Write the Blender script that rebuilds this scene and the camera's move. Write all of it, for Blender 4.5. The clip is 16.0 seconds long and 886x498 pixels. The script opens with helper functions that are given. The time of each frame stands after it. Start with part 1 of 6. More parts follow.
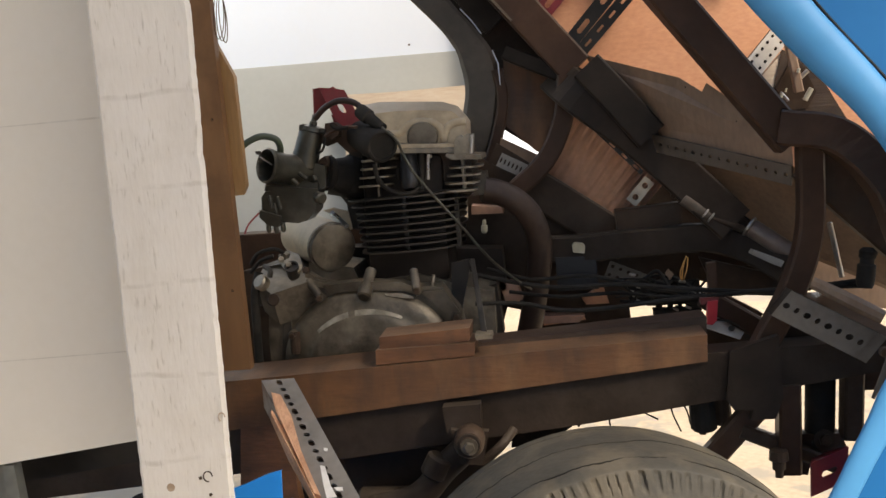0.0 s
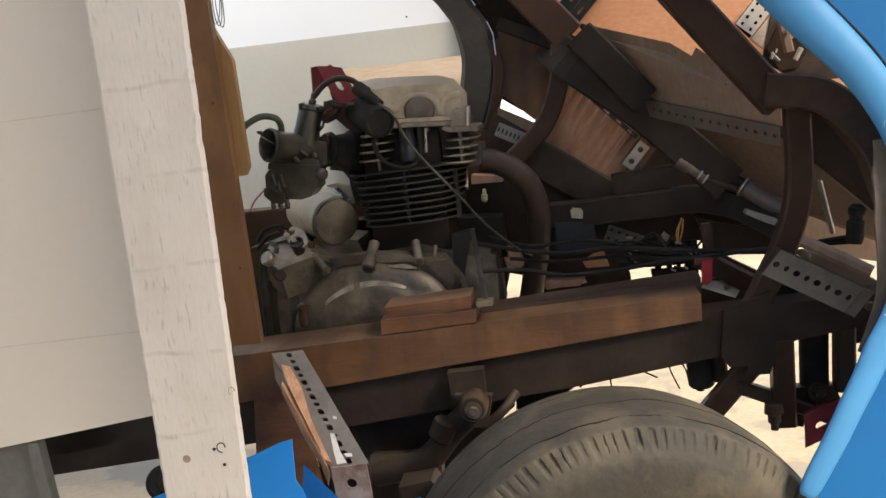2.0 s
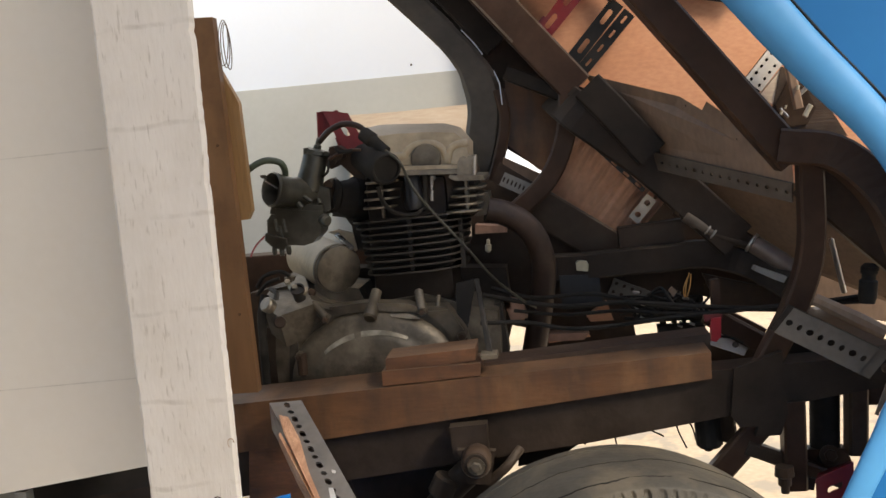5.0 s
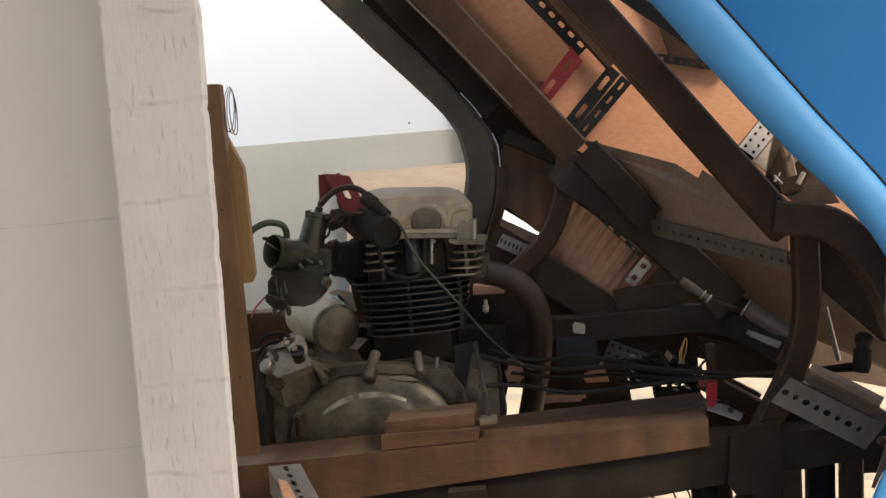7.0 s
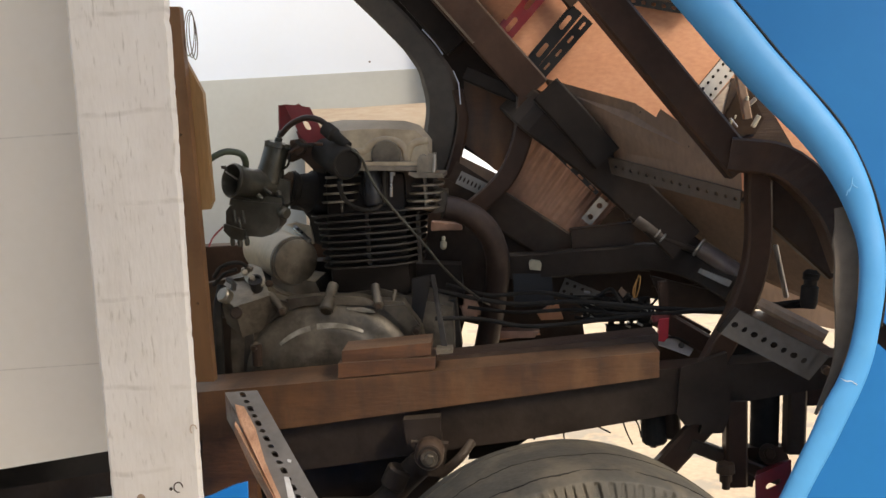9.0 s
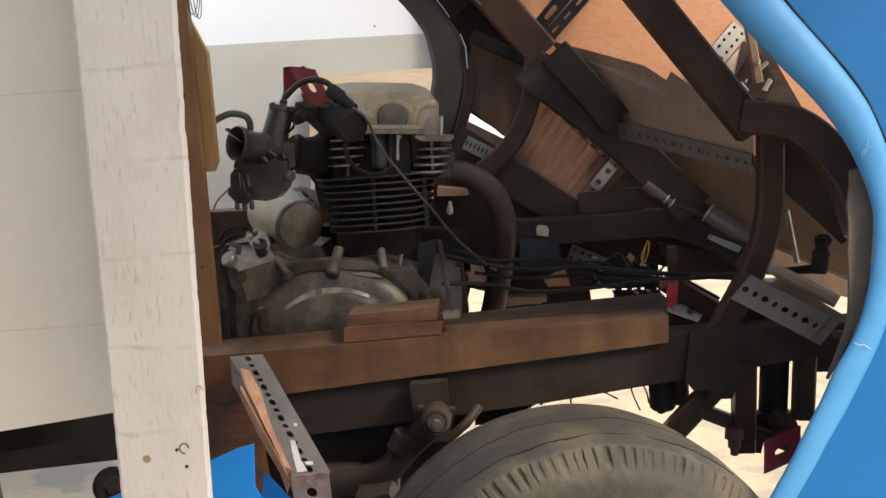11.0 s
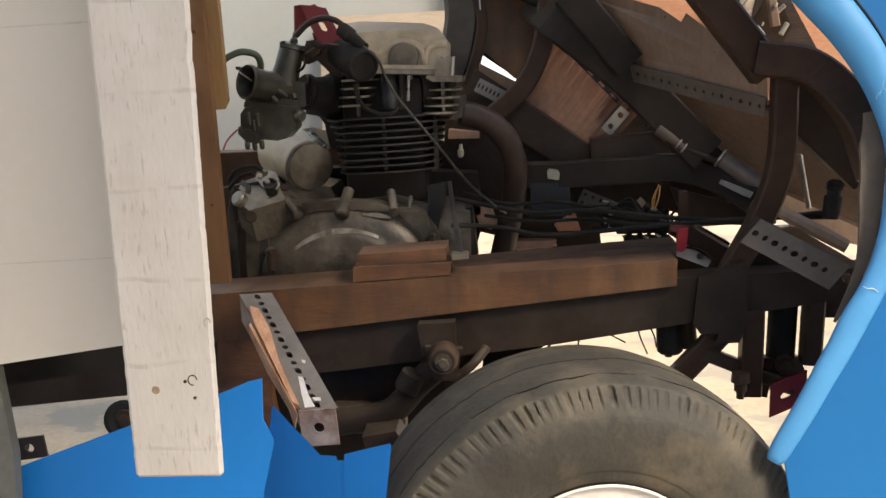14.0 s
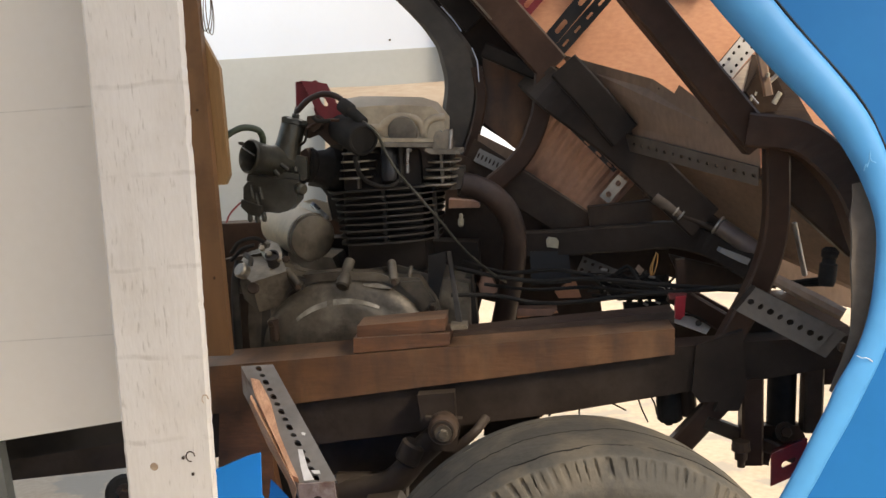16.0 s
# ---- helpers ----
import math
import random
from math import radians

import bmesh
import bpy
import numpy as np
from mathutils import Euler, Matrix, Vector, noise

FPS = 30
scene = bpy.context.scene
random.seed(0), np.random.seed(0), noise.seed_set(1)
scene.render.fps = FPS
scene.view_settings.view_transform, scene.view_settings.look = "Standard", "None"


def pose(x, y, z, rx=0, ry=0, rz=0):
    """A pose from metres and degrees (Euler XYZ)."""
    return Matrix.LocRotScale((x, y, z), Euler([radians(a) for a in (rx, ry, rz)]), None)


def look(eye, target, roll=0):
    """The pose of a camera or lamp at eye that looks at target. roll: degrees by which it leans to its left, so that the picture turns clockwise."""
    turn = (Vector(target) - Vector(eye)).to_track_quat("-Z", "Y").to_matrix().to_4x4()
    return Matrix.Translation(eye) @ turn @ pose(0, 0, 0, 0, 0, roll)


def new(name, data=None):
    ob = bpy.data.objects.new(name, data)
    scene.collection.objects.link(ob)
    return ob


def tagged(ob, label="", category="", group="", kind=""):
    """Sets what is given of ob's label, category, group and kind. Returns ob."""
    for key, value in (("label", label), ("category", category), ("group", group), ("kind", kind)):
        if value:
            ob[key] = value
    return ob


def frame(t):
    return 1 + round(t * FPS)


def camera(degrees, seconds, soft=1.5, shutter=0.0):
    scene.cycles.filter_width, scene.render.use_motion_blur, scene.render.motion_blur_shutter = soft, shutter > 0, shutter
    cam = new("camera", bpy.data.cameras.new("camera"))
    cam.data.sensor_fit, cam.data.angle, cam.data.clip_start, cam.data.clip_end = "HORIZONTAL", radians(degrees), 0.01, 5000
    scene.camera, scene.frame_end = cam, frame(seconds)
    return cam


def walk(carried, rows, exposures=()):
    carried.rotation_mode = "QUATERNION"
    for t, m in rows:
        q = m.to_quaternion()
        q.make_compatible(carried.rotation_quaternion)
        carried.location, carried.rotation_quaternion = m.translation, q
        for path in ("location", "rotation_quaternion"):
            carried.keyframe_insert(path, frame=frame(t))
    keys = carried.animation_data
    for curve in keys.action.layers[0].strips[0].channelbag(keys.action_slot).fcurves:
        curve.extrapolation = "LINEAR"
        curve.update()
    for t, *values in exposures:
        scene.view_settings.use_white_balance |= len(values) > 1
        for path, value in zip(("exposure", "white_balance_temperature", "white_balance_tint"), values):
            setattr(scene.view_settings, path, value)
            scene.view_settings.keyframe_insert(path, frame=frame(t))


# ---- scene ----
cam = camera(48.0, 16.0)
PATH = [
    (0, (0.1265, -1.2093, 0.8638), (-0.0877, 0.7648, 0.6251), -4.29),
    (0.5, (0.1302, -1.2003, 0.8586), (-0.0657, 0.7731, 0.5991), -4.48),
    (1, (0.1307, -1.1957, 0.8554), (-0.0484, 0.7761, 0.5728), -4.78),
    (1.5, (0.1516, -1.2407, 0.8774), (-0.0531, 0.7266, 0.581), -6.12),
    (2, (0.1514, -1.2425, 0.8772), (-0.0988, 0.7176, 0.5679), -6.48),
    (2.5, (0.1333, -1.2473, 0.8676), (-0.121, 0.7124, 0.5597), -5.49),
    (3, (0.146, -1.2215, 0.8677), (-0.1231, 0.7365, 0.5617), -6.16),
    (3.5, (0.1571, -1.2247, 0.8767), (-0.1095, 0.736, 0.5861), -6.78),
    (4, (0.1483, -1.2185, 0.8753), (-0.0978, 0.751, 0.6296), -5.86),
    (6.5, (0.1167, -1.2229, 0.8967), (-0.0931, 0.7579, 0.7163), -4.71),
    (7, (0.1153, -1.2312, 0.911), (-0.0745, 0.755, 0.7746), -4.38),
    (7.5, (0.1012, -1.2228, 0.881), (-0.0574, 0.7668, 0.7537), -3.32),
    (8, (0.1029, -1.2299, 0.8712), (-0.0333, 0.7574, 0.6919), -2.93),
    (8.5, (0.1093, -1.2433, 0.879), (0.0057, 0.7426, 0.6664), -3.07),
    (11, (0.1008, -1.2301, 0.8622), (-0.0106, 0.7476, 0.5862), -2.94),
    (11.5, (0.1177, -1.2247, 0.8632), (0.0082, 0.7482, 0.5539), -3.17),
    (12, (0.1156, -1.2189, 0.8504), (0.0295, 0.7509, 0.5147), -2.99),
    (12.5, (0.1397, -1.2212, 0.8588), (0.037, 0.7453, 0.5086), -3.49),
    (13, (0.1205, -1.2291, 0.8505), (0.0047, 0.7362, 0.4985), -3.20),
    (13.5, (0.1228, -1.2275, 0.8531), (-0.0237, 0.7345, 0.4942), -3.04),
    (14, (0.1065, -1.2319, 0.8476), (-0.0365, 0.7285, 0.4784), -2.43),
    (14.5, (0.113, -1.2665, 0.8601), (-0.0513, 0.6942, 0.5018), -2.93),
    (15, (0.1358, -1.2588, 0.8505), (-0.0452, 0.7058, 0.5226), -3.27),
    (15.5, (0.1375, -1.248, 0.8588), (-0.0265, 0.7248, 0.5743), -2.96),
    (16, (0.1247, -1.2435, 0.8658), (-0.0375, 0.7337, 0.6121), -3.03),
]
walk(cam, [(t, look(eye, target, roll)) for t, eye, target, roll in PATH], [(0, 0.67, 8000, 10), (4, 0.69, 8000, 10), (6.5, 0.54, 7850, 10), (8.5, 0.60, 7850, 10), (11, 0.74, 7900, 10), (16, 0.74, 7900, 10)])

# ---- world and light ----
world = bpy.data.worlds.new("sky")
scene.world = world
world.use_nodes = True
wn = world.node_tree.nodes
sky = wn.new("ShaderNodeTexSky")
sky.sky_type = "NISHITA"
sky.sun_disc = False
sky.air_density, sky.dust_density, sky.ozone_density = 1.0, 1.6, 1.5
sky.sun_elevation, sky.sun_rotation = radians(46), radians(130)
world.node_tree.links.new(sky.outputs[0], wn["Background"].inputs[0])
wn["Background"].inputs[1].default_value = 0.20
sun = new("sun", bpy.data.lights.new("sun", "SUN"))
sun.data.energy, sun.data.angle, sun.data.color = 5.0, radians(22), (1.0, 0.955, 0.90)
sun.matrix_world = look((0.55, -0.46, 0.74), (0, 0, 0))


# ---- materials ----
def surface(name, c1, c2, scale=8.0, rough=0.6, metal=0.0, bump=0.15, stretch=(1, 1, 1), grime=None, grime_amount=0.5,
            grime_scale=3.0, fine=90.0, spread=0.12, grain_mix=0.3, lit_dust=None, lit_dust_amount=0.6, spec=0.5):
    """Two colours mixed by a broad noise, a fine grain in colour, gloss and relief, and patches of grime."""
    m = bpy.data.materials.new(name)
    m.use_nodes = True
    n, l = m.node_tree.nodes, m.node_tree.links
    b = n["Principled BSDF"]
    b.inputs["Metallic"].default_value = metal
    b.inputs["Specular IOR Level"].default_value = spec
    tc = n.new("ShaderNodeTexCoord")
    mp = n.new("ShaderNodeMapping")
    mp.inputs["Scale"].default_value = stretch
    l.new(tc.outputs["Object"], mp.inputs[0])
    broad = n.new("ShaderNodeTexNoise")
    broad.inputs["Scale"].default_value, broad.inputs["Detail"].default_value = scale, 6
    l.new(mp.outputs[0], broad.inputs["Vector"])
    grain = n.new("ShaderNodeTexNoise")
    grain.inputs["Scale"].default_value, grain.inputs["Detail"].default_value = fine, 5
    l.new(mp.outputs[0], grain.inputs["Vector"])
    r1 = n.new("ShaderNodeValToRGB")
    r1.color_ramp.elements[0].position, r1.color_ramp.elements[1].position = 0.33, 0.67
    r1.color_ramp.elements[0].color, r1.color_ramp.elements[1].color = (*c1, 1), (*c2, 1)
    l.new(broad.outputs[0], r1.inputs[0])
    mx = n.new("ShaderNodeMix")
    mx.data_type, mx.blend_type = "RGBA", "OVERLAY"
    mx.inputs[0].default_value = grain_mix
    l.new(r1.outputs[0], mx.inputs[6])
    l.new(grain.outputs[0], mx.inputs[7])
    col = mx.outputs[2]
    if grime:
        gn = n.new("ShaderNodeTexNoise")
        gn.inputs["Scale"].default_value, gn.inputs["Detail"].default_value, gn.inputs["Roughness"].default_value = grime_scale, 8, 0.65
        l.new(tc.outputs["Object"], gn.inputs["Vector"])
        gr = n.new("ShaderNodeValToRGB")
        gr.color_ramp.elements[0].position, gr.color_ramp.elements[1].position = 0.5, 0.72
        gr.color_ramp.elements[1].color = (grime_amount,) * 3 + (1,)
        l.new(gn.outputs[0], gr.inputs[0])
        gm = n.new("ShaderNodeMix")
        gm.data_type = "RGBA"
        l.new(gr.outputs[0], gm.inputs[0])
        l.new(col, gm.inputs[6])
        gm.inputs[7].default_value = (*grime, 1)
        col = gm.outputs[2]
    # paler faces that point up: dust, with their top light mixed in
    if lit_dust:
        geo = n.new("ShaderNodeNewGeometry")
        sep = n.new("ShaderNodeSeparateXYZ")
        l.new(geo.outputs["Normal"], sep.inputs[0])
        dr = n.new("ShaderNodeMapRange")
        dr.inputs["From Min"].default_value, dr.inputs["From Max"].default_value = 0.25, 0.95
        dr.inputs["To Max"].default_value = lit_dust_amount
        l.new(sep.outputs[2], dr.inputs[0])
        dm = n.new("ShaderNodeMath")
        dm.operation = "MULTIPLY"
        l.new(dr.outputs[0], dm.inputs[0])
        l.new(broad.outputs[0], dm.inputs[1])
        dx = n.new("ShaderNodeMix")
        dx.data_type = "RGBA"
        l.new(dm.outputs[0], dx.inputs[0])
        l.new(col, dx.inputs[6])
        dx.inputs[7].default_value = (*lit_dust, 1)
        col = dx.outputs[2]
    l.new(col, b.inputs["Base Color"])
    rr = n.new("ShaderNodeMapRange")
    rr.inputs["To Min"].default_value, rr.inputs["To Max"].default_value = max(rough - spread, 0.03), min(rough + spread, 1.0)
    l.new(broad.outputs[0], rr.inputs[0])
    l.new(rr.outputs[0], b.inputs["Roughness"])
    if bump:
        bp = n.new("ShaderNodeBump")
        bp.inputs["Strength"].default_value, bp.inputs["Distance"].default_value = bump, 0.004
        l.new(grain.outputs[0], bp.inputs["Height"])
        l.new(bp.outputs[0], b.inputs["Normal"])
    return m


M = {
    "white_wood": surface("white_paint_on_rough_wood", (0.618, 0.583, 0.536), (0.7, 0.665, 0.618), 5, 0.75, bump=0.13, stretch=(2.2, 2.2, 0.5), grime=(0.5, 0.45, 0.38), grime_amount=0.35, grime_scale=12, fine=120, grain_mix=0.10),
    "cream": surface("cream_painted_board", (0.653, 0.61, 0.535), (0.717, 0.674, 0.599), 1.5, 0.6, bump=0.03, grime=(0.6, 0.55, 0.47), grime_amount=0.2, grain_mix=0.05),
    "seam_dirt": surface("dirt_in_a_seam", (0.56, 0.52, 0.455), (0.62, 0.58, 0.515), 40, 0.8, bump=0.02),
    "varnish": surface("varnished_brown_wood", (0.125, 0.060, 0.026), (0.225, 0.115, 0.052), 5, 0.45, bump=0.08, stretch=(2.2, 2.2, 0.55), grime=(0.075, 0.034, 0.016), grime_amount=0.7, grime_scale=9, fine=45, grain_mix=0.16),
    "beam": surface("stained_wooden_beam", (0.0659, 0.0268, 0.0103), (0.17, 0.0762, 0.0298), 5, 0.55, bump=0.16, stretch=(0.5, 2.2, 2.2), grime=(0.040, 0.021, 0.012), grime_amount=0.85, grime_scale=9, grain_mix=0.2, lit_dust=(0.32, 0.26, 0.19), lit_dust_amount=0.25),
    "block": surface("red_brown_stained_block", (0.0555, 0.0222, 0.00986), (0.154, 0.0641, 0.0271), 9, 0.55, bump=0.25, stretch=(0.5, 3, 3), grime=(0.03, 0.016, 0.01), grime_amount=0.8, grime_scale=22, lit_dust=(0.30, 0.22, 0.15), lit_dust_amount=0.5),
    "beam_dark": surface("dark_stained_wood", (0.028, 0.0152, 0.0096), (0.06, 0.0336, 0.0208), 7, 0.6, bump=0.2, stretch=(0.3, 4, 4), grime=(0.10, 0.075, 0.055), grime_amount=0.5, grime_scale=12),
    "ochre": surface("ochre_wood", (0.24, 0.135, 0.055), (0.32, 0.19, 0.085), 6, 0.5, stretch=(4, 4, 0.4)),
    "splinter": surface("bare_splintered_wood", (0.40, 0.19, 0.10), (0.58, 0.32, 0.19), 10, 0.7, bump=0.4, stretch=(4, 0.4, 4)),
    "primer": surface("dark_brown_primed_steel", (0.034, 0.0182, 0.0118), (0.0635, 0.034, 0.0222), 12, 0.45, bump=0.12, grime=(0.09, 0.06, 0.045), grime_amount=0.5, grime_scale=8, lit_dust=(0.42, 0.36, 0.28), lit_dust_amount=0.2, spec=0.2),
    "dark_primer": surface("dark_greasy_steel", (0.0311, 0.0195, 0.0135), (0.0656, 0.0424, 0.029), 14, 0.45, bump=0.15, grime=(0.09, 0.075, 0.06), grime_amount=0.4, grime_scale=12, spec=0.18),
    "zinc": surface("grey_painted_slotted_steel", (0.112, 0.101, 0.0887), (0.18, 0.165, 0.146), 14, 0.5, 0.15, bump=0.1, grime=(0.15, 0.095, 0.065), grime_amount=0.5, grime_scale=16, lit_dust=(0.36, 0.31, 0.25), lit_dust_amount=0.3),
    # darker copies of the frame steel, with the shade of their places in the colour
    "shaded_steel": surface("shaded_brown_steel", (0.0218, 0.0155, 0.0121), (0.0425, 0.031, 0.0242), 12, 0.5, bump=0.12, grime=(0.055, 0.043, 0.034), grime_amount=0.45, grime_scale=10, lit_dust=(0.30, 0.25, 0.19), lit_dust_amount=0.15, spec=0.15),
    "near_black": surface("near_black_shaded_steel", (0.0144, 0.0114, 0.0096), (0.0288, 0.0228, 0.0192), 14, 0.5, bump=0.1, grime=(0.035, 0.027, 0.022), grime_amount=0.4, grime_scale=10, spec=0.12),
    "gusset": surface("dull_grey_slotted_steel", (0.066, 0.056, 0.046), (0.112, 0.096, 0.08), 14, 0.62, 0.0, bump=0.1, grime=(0.07, 0.05, 0.038), grime_amount=0.5, grime_scale=16, lit_dust=(0.22, 0.18, 0.14), lit_dust_amount=0.3),
    "strip": surface("dusty_brown_slotted_steel", (0.098, 0.076, 0.058), (0.142, 0.112, 0.088), 10, 0.6, 0.1, bump=0.1, grime=(0.12, 0.07, 0.05), grime_amount=0.5),
    "rust_angle": surface("rusty_chipped_steel", (0.14, 0.07, 0.05), (0.4, 0.34, 0.29), 30, 0.6, 0.2, bump=0.3, grime=(0.45, 0.40, 0.34), grime_amount=0.7, grime_scale=40),
    "black_angle": surface("black_painted_slotted_steel", (0.0084, 0.0084, 0.0098), (0.021, 0.0196, 0.0182), 14, 0.4, bump=0.08, spec=0.25),
    "red": surface("dusty_red_paint", (0.117, 0.00624, 0.00936), (0.164, 0.00936, 0.0133), 10, 0.4, bump=0.05, grime=(0.22, 0.08, 0.07), grime_amount=0.4, grime_scale=14),
    "alloy": surface("dusty_cast_alloy", (0.0414, 0.0333, 0.0242), (0.19, 0.161, 0.123), 15, 0.42, 0.38, bump=0.28, grime=(0.022, 0.017, 0.012), grime_amount=0.95, grime_scale=24, spread=0.2, lit_dust=(0.40, 0.34, 0.26), lit_dust_amount=0.4),
    "alloy_mid": surface("worn_cast_alloy", (0.143, 0.121, 0.0913), (0.363, 0.314, 0.242), 26, 0.40, 0.5, bump=0.25, grime=(0.06, 0.048, 0.035), grime_amount=0.8, grime_scale=18, lit_dust=(0.42, 0.36, 0.28), lit_dust_amount=0.6),
    "alloy_light": surface("pale_cast_alloy", (0.4, 0.325, 0.222), (0.55, 0.455, 0.325), 10, 0.4, 0.12, bump=0.12, grime=(0.20, 0.16, 0.115), grime_amount=0.7, grime_scale=14, lit_dust=(0.42, 0.36, 0.28), lit_dust_amount=1.2),
    # bright alloy for the highlights painted on the engine case
    "alloy_highlight": surface("bright_alloy_highlight", (0.15, 0.135, 0.108), (0.44, 0.405, 0.34), 42, 0.35, 0.6, bump=0.1, grime=(0.2, 0.17, 0.13), grime_amount=0.6, grime_scale=30),
    "fin": surface("sooty_cylinder_fins", (0.0166, 0.014, 0.0116), (0.0455, 0.0389, 0.0315), 18, 0.5, 0.3, bump=0.15, grime=(0.11, 0.094, 0.073), grime_amount=0.45, grime_scale=9, lit_dust=(0.30, 0.25, 0.19), lit_dust_amount=0.12),
    "carb": surface("grey_green_carburettor_metal", (0.044, 0.045, 0.037), (0.105, 0.102, 0.086), 18, 0.32, 0.55, bump=0.15, grime=(0.03, 0.023, 0.016), grime_amount=0.7, grime_scale=20, lit_dust=(0.42, 0.36, 0.28), lit_dust_amount=0.4),
    "rubber": surface("black_rubber", (0.0144, 0.0137, 0.013), (0.0316, 0.0287, 0.0258), 15, 0.68, bump=0.08, grime=(0.07, 0.06, 0.05), grime_amount=0.4, grime_scale=16, spec=0.1),
    "tyre": surface("dusty_worn_tyre_rubber", (0.0257, 0.0235, 0.0189), (0.0868, 0.0782, 0.0607), 8, 0.72, bump=0.25, grime=(0.18, 0.145, 0.095), grime_amount=0.7, grime_scale=8, fine=140),
    "rim": surface("white_painted_rim", (0.55, 0.53, 0.5), (0.68, 0.66, 0.62), 10, 0.45, grime=(0.3, 0.25, 0.2), grime_amount=0.4),
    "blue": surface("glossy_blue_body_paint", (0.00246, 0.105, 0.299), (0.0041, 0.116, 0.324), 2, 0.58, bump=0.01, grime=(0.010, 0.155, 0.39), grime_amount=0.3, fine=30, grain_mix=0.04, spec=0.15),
    # brighter copy of the body blue, for the sheets on the left
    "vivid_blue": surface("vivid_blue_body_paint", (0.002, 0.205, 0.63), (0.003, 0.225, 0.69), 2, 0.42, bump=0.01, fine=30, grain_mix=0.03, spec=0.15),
    "pale_plate": surface("pale_slotted_steel", (0.272, 0.256, 0.234), (0.338, 0.321, 0.294), 14, 0.5, bump=0.08, grime=(0.35, 0.3, 0.25), grime_amount=0.5, grime_scale=16),
    "knot": surface("tan_knot", (0.34, 0.24, 0.16), (0.5, 0.4, 0.3), 40, 0.7, grain_mix=0.3),
    "trim": surface("light_blue_padded_edge", (0.035, 0.216, 0.469), (0.0478, 0.248, 0.506), 4, 0.55, bump=0.05, grime=(0.09, 0.31, 0.55), grime_amount=0.35, grime_scale=12, fine=40, grain_mix=0.08, spec=0.35),
    "scuff_blue": surface("scuffed_blue_padding", (0.08, 0.29, 0.54), (0.12, 0.34, 0.57), 40, 0.7, bump=0),
    "lip": surface("grey_filler_lip", (0.098, 0.079, 0.062), (0.145, 0.118, 0.094), 12, 0.7, bump=0.25, grime=(0.16, 0.12, 0.10), grime_amount=0.5),
    "ply": surface("orange_brown_plywood", (0.58, 0.27, 0.15), (0.70, 0.365, 0.22), 3, 0.6, bump=0.05, stretch=(1, 1, 2.2), grime=(0.30, 0.12, 0.07), grime_amount=0.3),
    "ply_dull": surface("dusty_brown_plywood", (0.2, 0.128, 0.084), (0.31, 0.205, 0.14), 5, 0.65, bump=0.1, stretch=(1.6, 1.6, 0.6), grime=(0.12, 0.065, 0.040), grime_amount=0.6, lit_dust=(0.42, 0.35, 0.26), lit_dust_amount=0.25),
    "hide": surface("brown_ribbed_sheet", (0.36, 0.205, 0.145), (0.48, 0.29, 0.21), 6, 0.5, bump=0.05, grime=(0.18, 0.09, 0.06), grime_amount=0.4),
    "steel": surface("bright_worn_steel", (0.35, 0.33, 0.31), (0.52, 0.50, 0.47), 25, 0.3, 0.9, bump=0.1, grime=(0.16, 0.11, 0.08), grime_amount=0.5, grime_scale=25),
    "shaft": surface("tan_painted_shaft", (0.143, 0.105, 0.0857), (0.2, 0.152, 0.129), 10, 0.36, 0.1, grime=(0.12, 0.08, 0.06), grime_amount=0.5),
    "plastic_white": surface("yellowed_white_plastic", (0.36, 0.33, 0.24), (0.48, 0.44, 0.34), 15, 0.5, bump=0.03),
    "navy": surface("navy_plastic", (0.009, 0.0095, 0.012), (0.017, 0.018, 0.021), 12, 0.4, bump=0.03),
    "copper": surface("copper_wire", (0.40, 0.20, 0.07), (0.5, 0.27, 0.1), 12, 0.35, 0.8, bump=0),
    "exhaust": surface("rusty_brown_exhaust", (0.024, 0.0142, 0.0112), (0.0495, 0.03, 0.0232), 16, 0.5, 0.2, bump=0.2, grime=(0.11, 0.075, 0.058), grime_amount=0.5, grime_scale=14),
    "green_hose": surface("dark_green_hose", (0.03, 0.045, 0.028), (0.05, 0.07, 0.045), 12, 0.45, bump=0.03),
    "red_wire": surface("dark_red_wire", (0.2, 0.02, 0.02), (0.25, 0.03, 0.03), 12, 0.5, bump=0),
    "bright_red": surface("bright_red_paint", (0.42, 0.012, 0.025), (0.50, 0.02, 0.035), 12, 0.45, bump=0.05),
    "arch": surface("undersealed_arch_edge", (0.058, 0.047, 0.037), (0.094, 0.078, 0.062), 12, 0.5, bump=0.2, grime=(0.05, 0.041, 0.033), grime_amount=0.6, grime_scale=10),
    # white tinted blue: the colour of the skylight is mixed in
    "wall_white": surface("white_wall_paint", (0.70, 0.79, 0.93), (0.74, 0.83, 0.95), 1.2, 0.8, bump=0.02, grime=(0.66, 0.69, 0.73), grime_amount=0.3, grime_scale=2, grain_mix=0.04),
    "wall_grey": surface("grey_wall_paint", (0.425, 0.455, 0.455), (0.475, 0.505, 0.505), 1.5, 0.7, bump=0.02, grime=(0.42, 0.41, 0.38), grime_amount=0.25, grime_scale=4, grain_mix=0.05),
    "chipboard": surface("pale_wooden_board", (0.54, 0.43, 0.33), (0.8, 0.69, 0.57), 3, 0.6, stretch=(0.5, 1, 3)),
    "floor": surface("pale_dusty_floor", (0.32, 0.25, 0.172), (0.385, 0.31, 0.225), 3, 0.85, bump=0.2, grime=(0.36, 0.30, 0.21), grime_amount=0.6, grime_scale=7, fine=60),
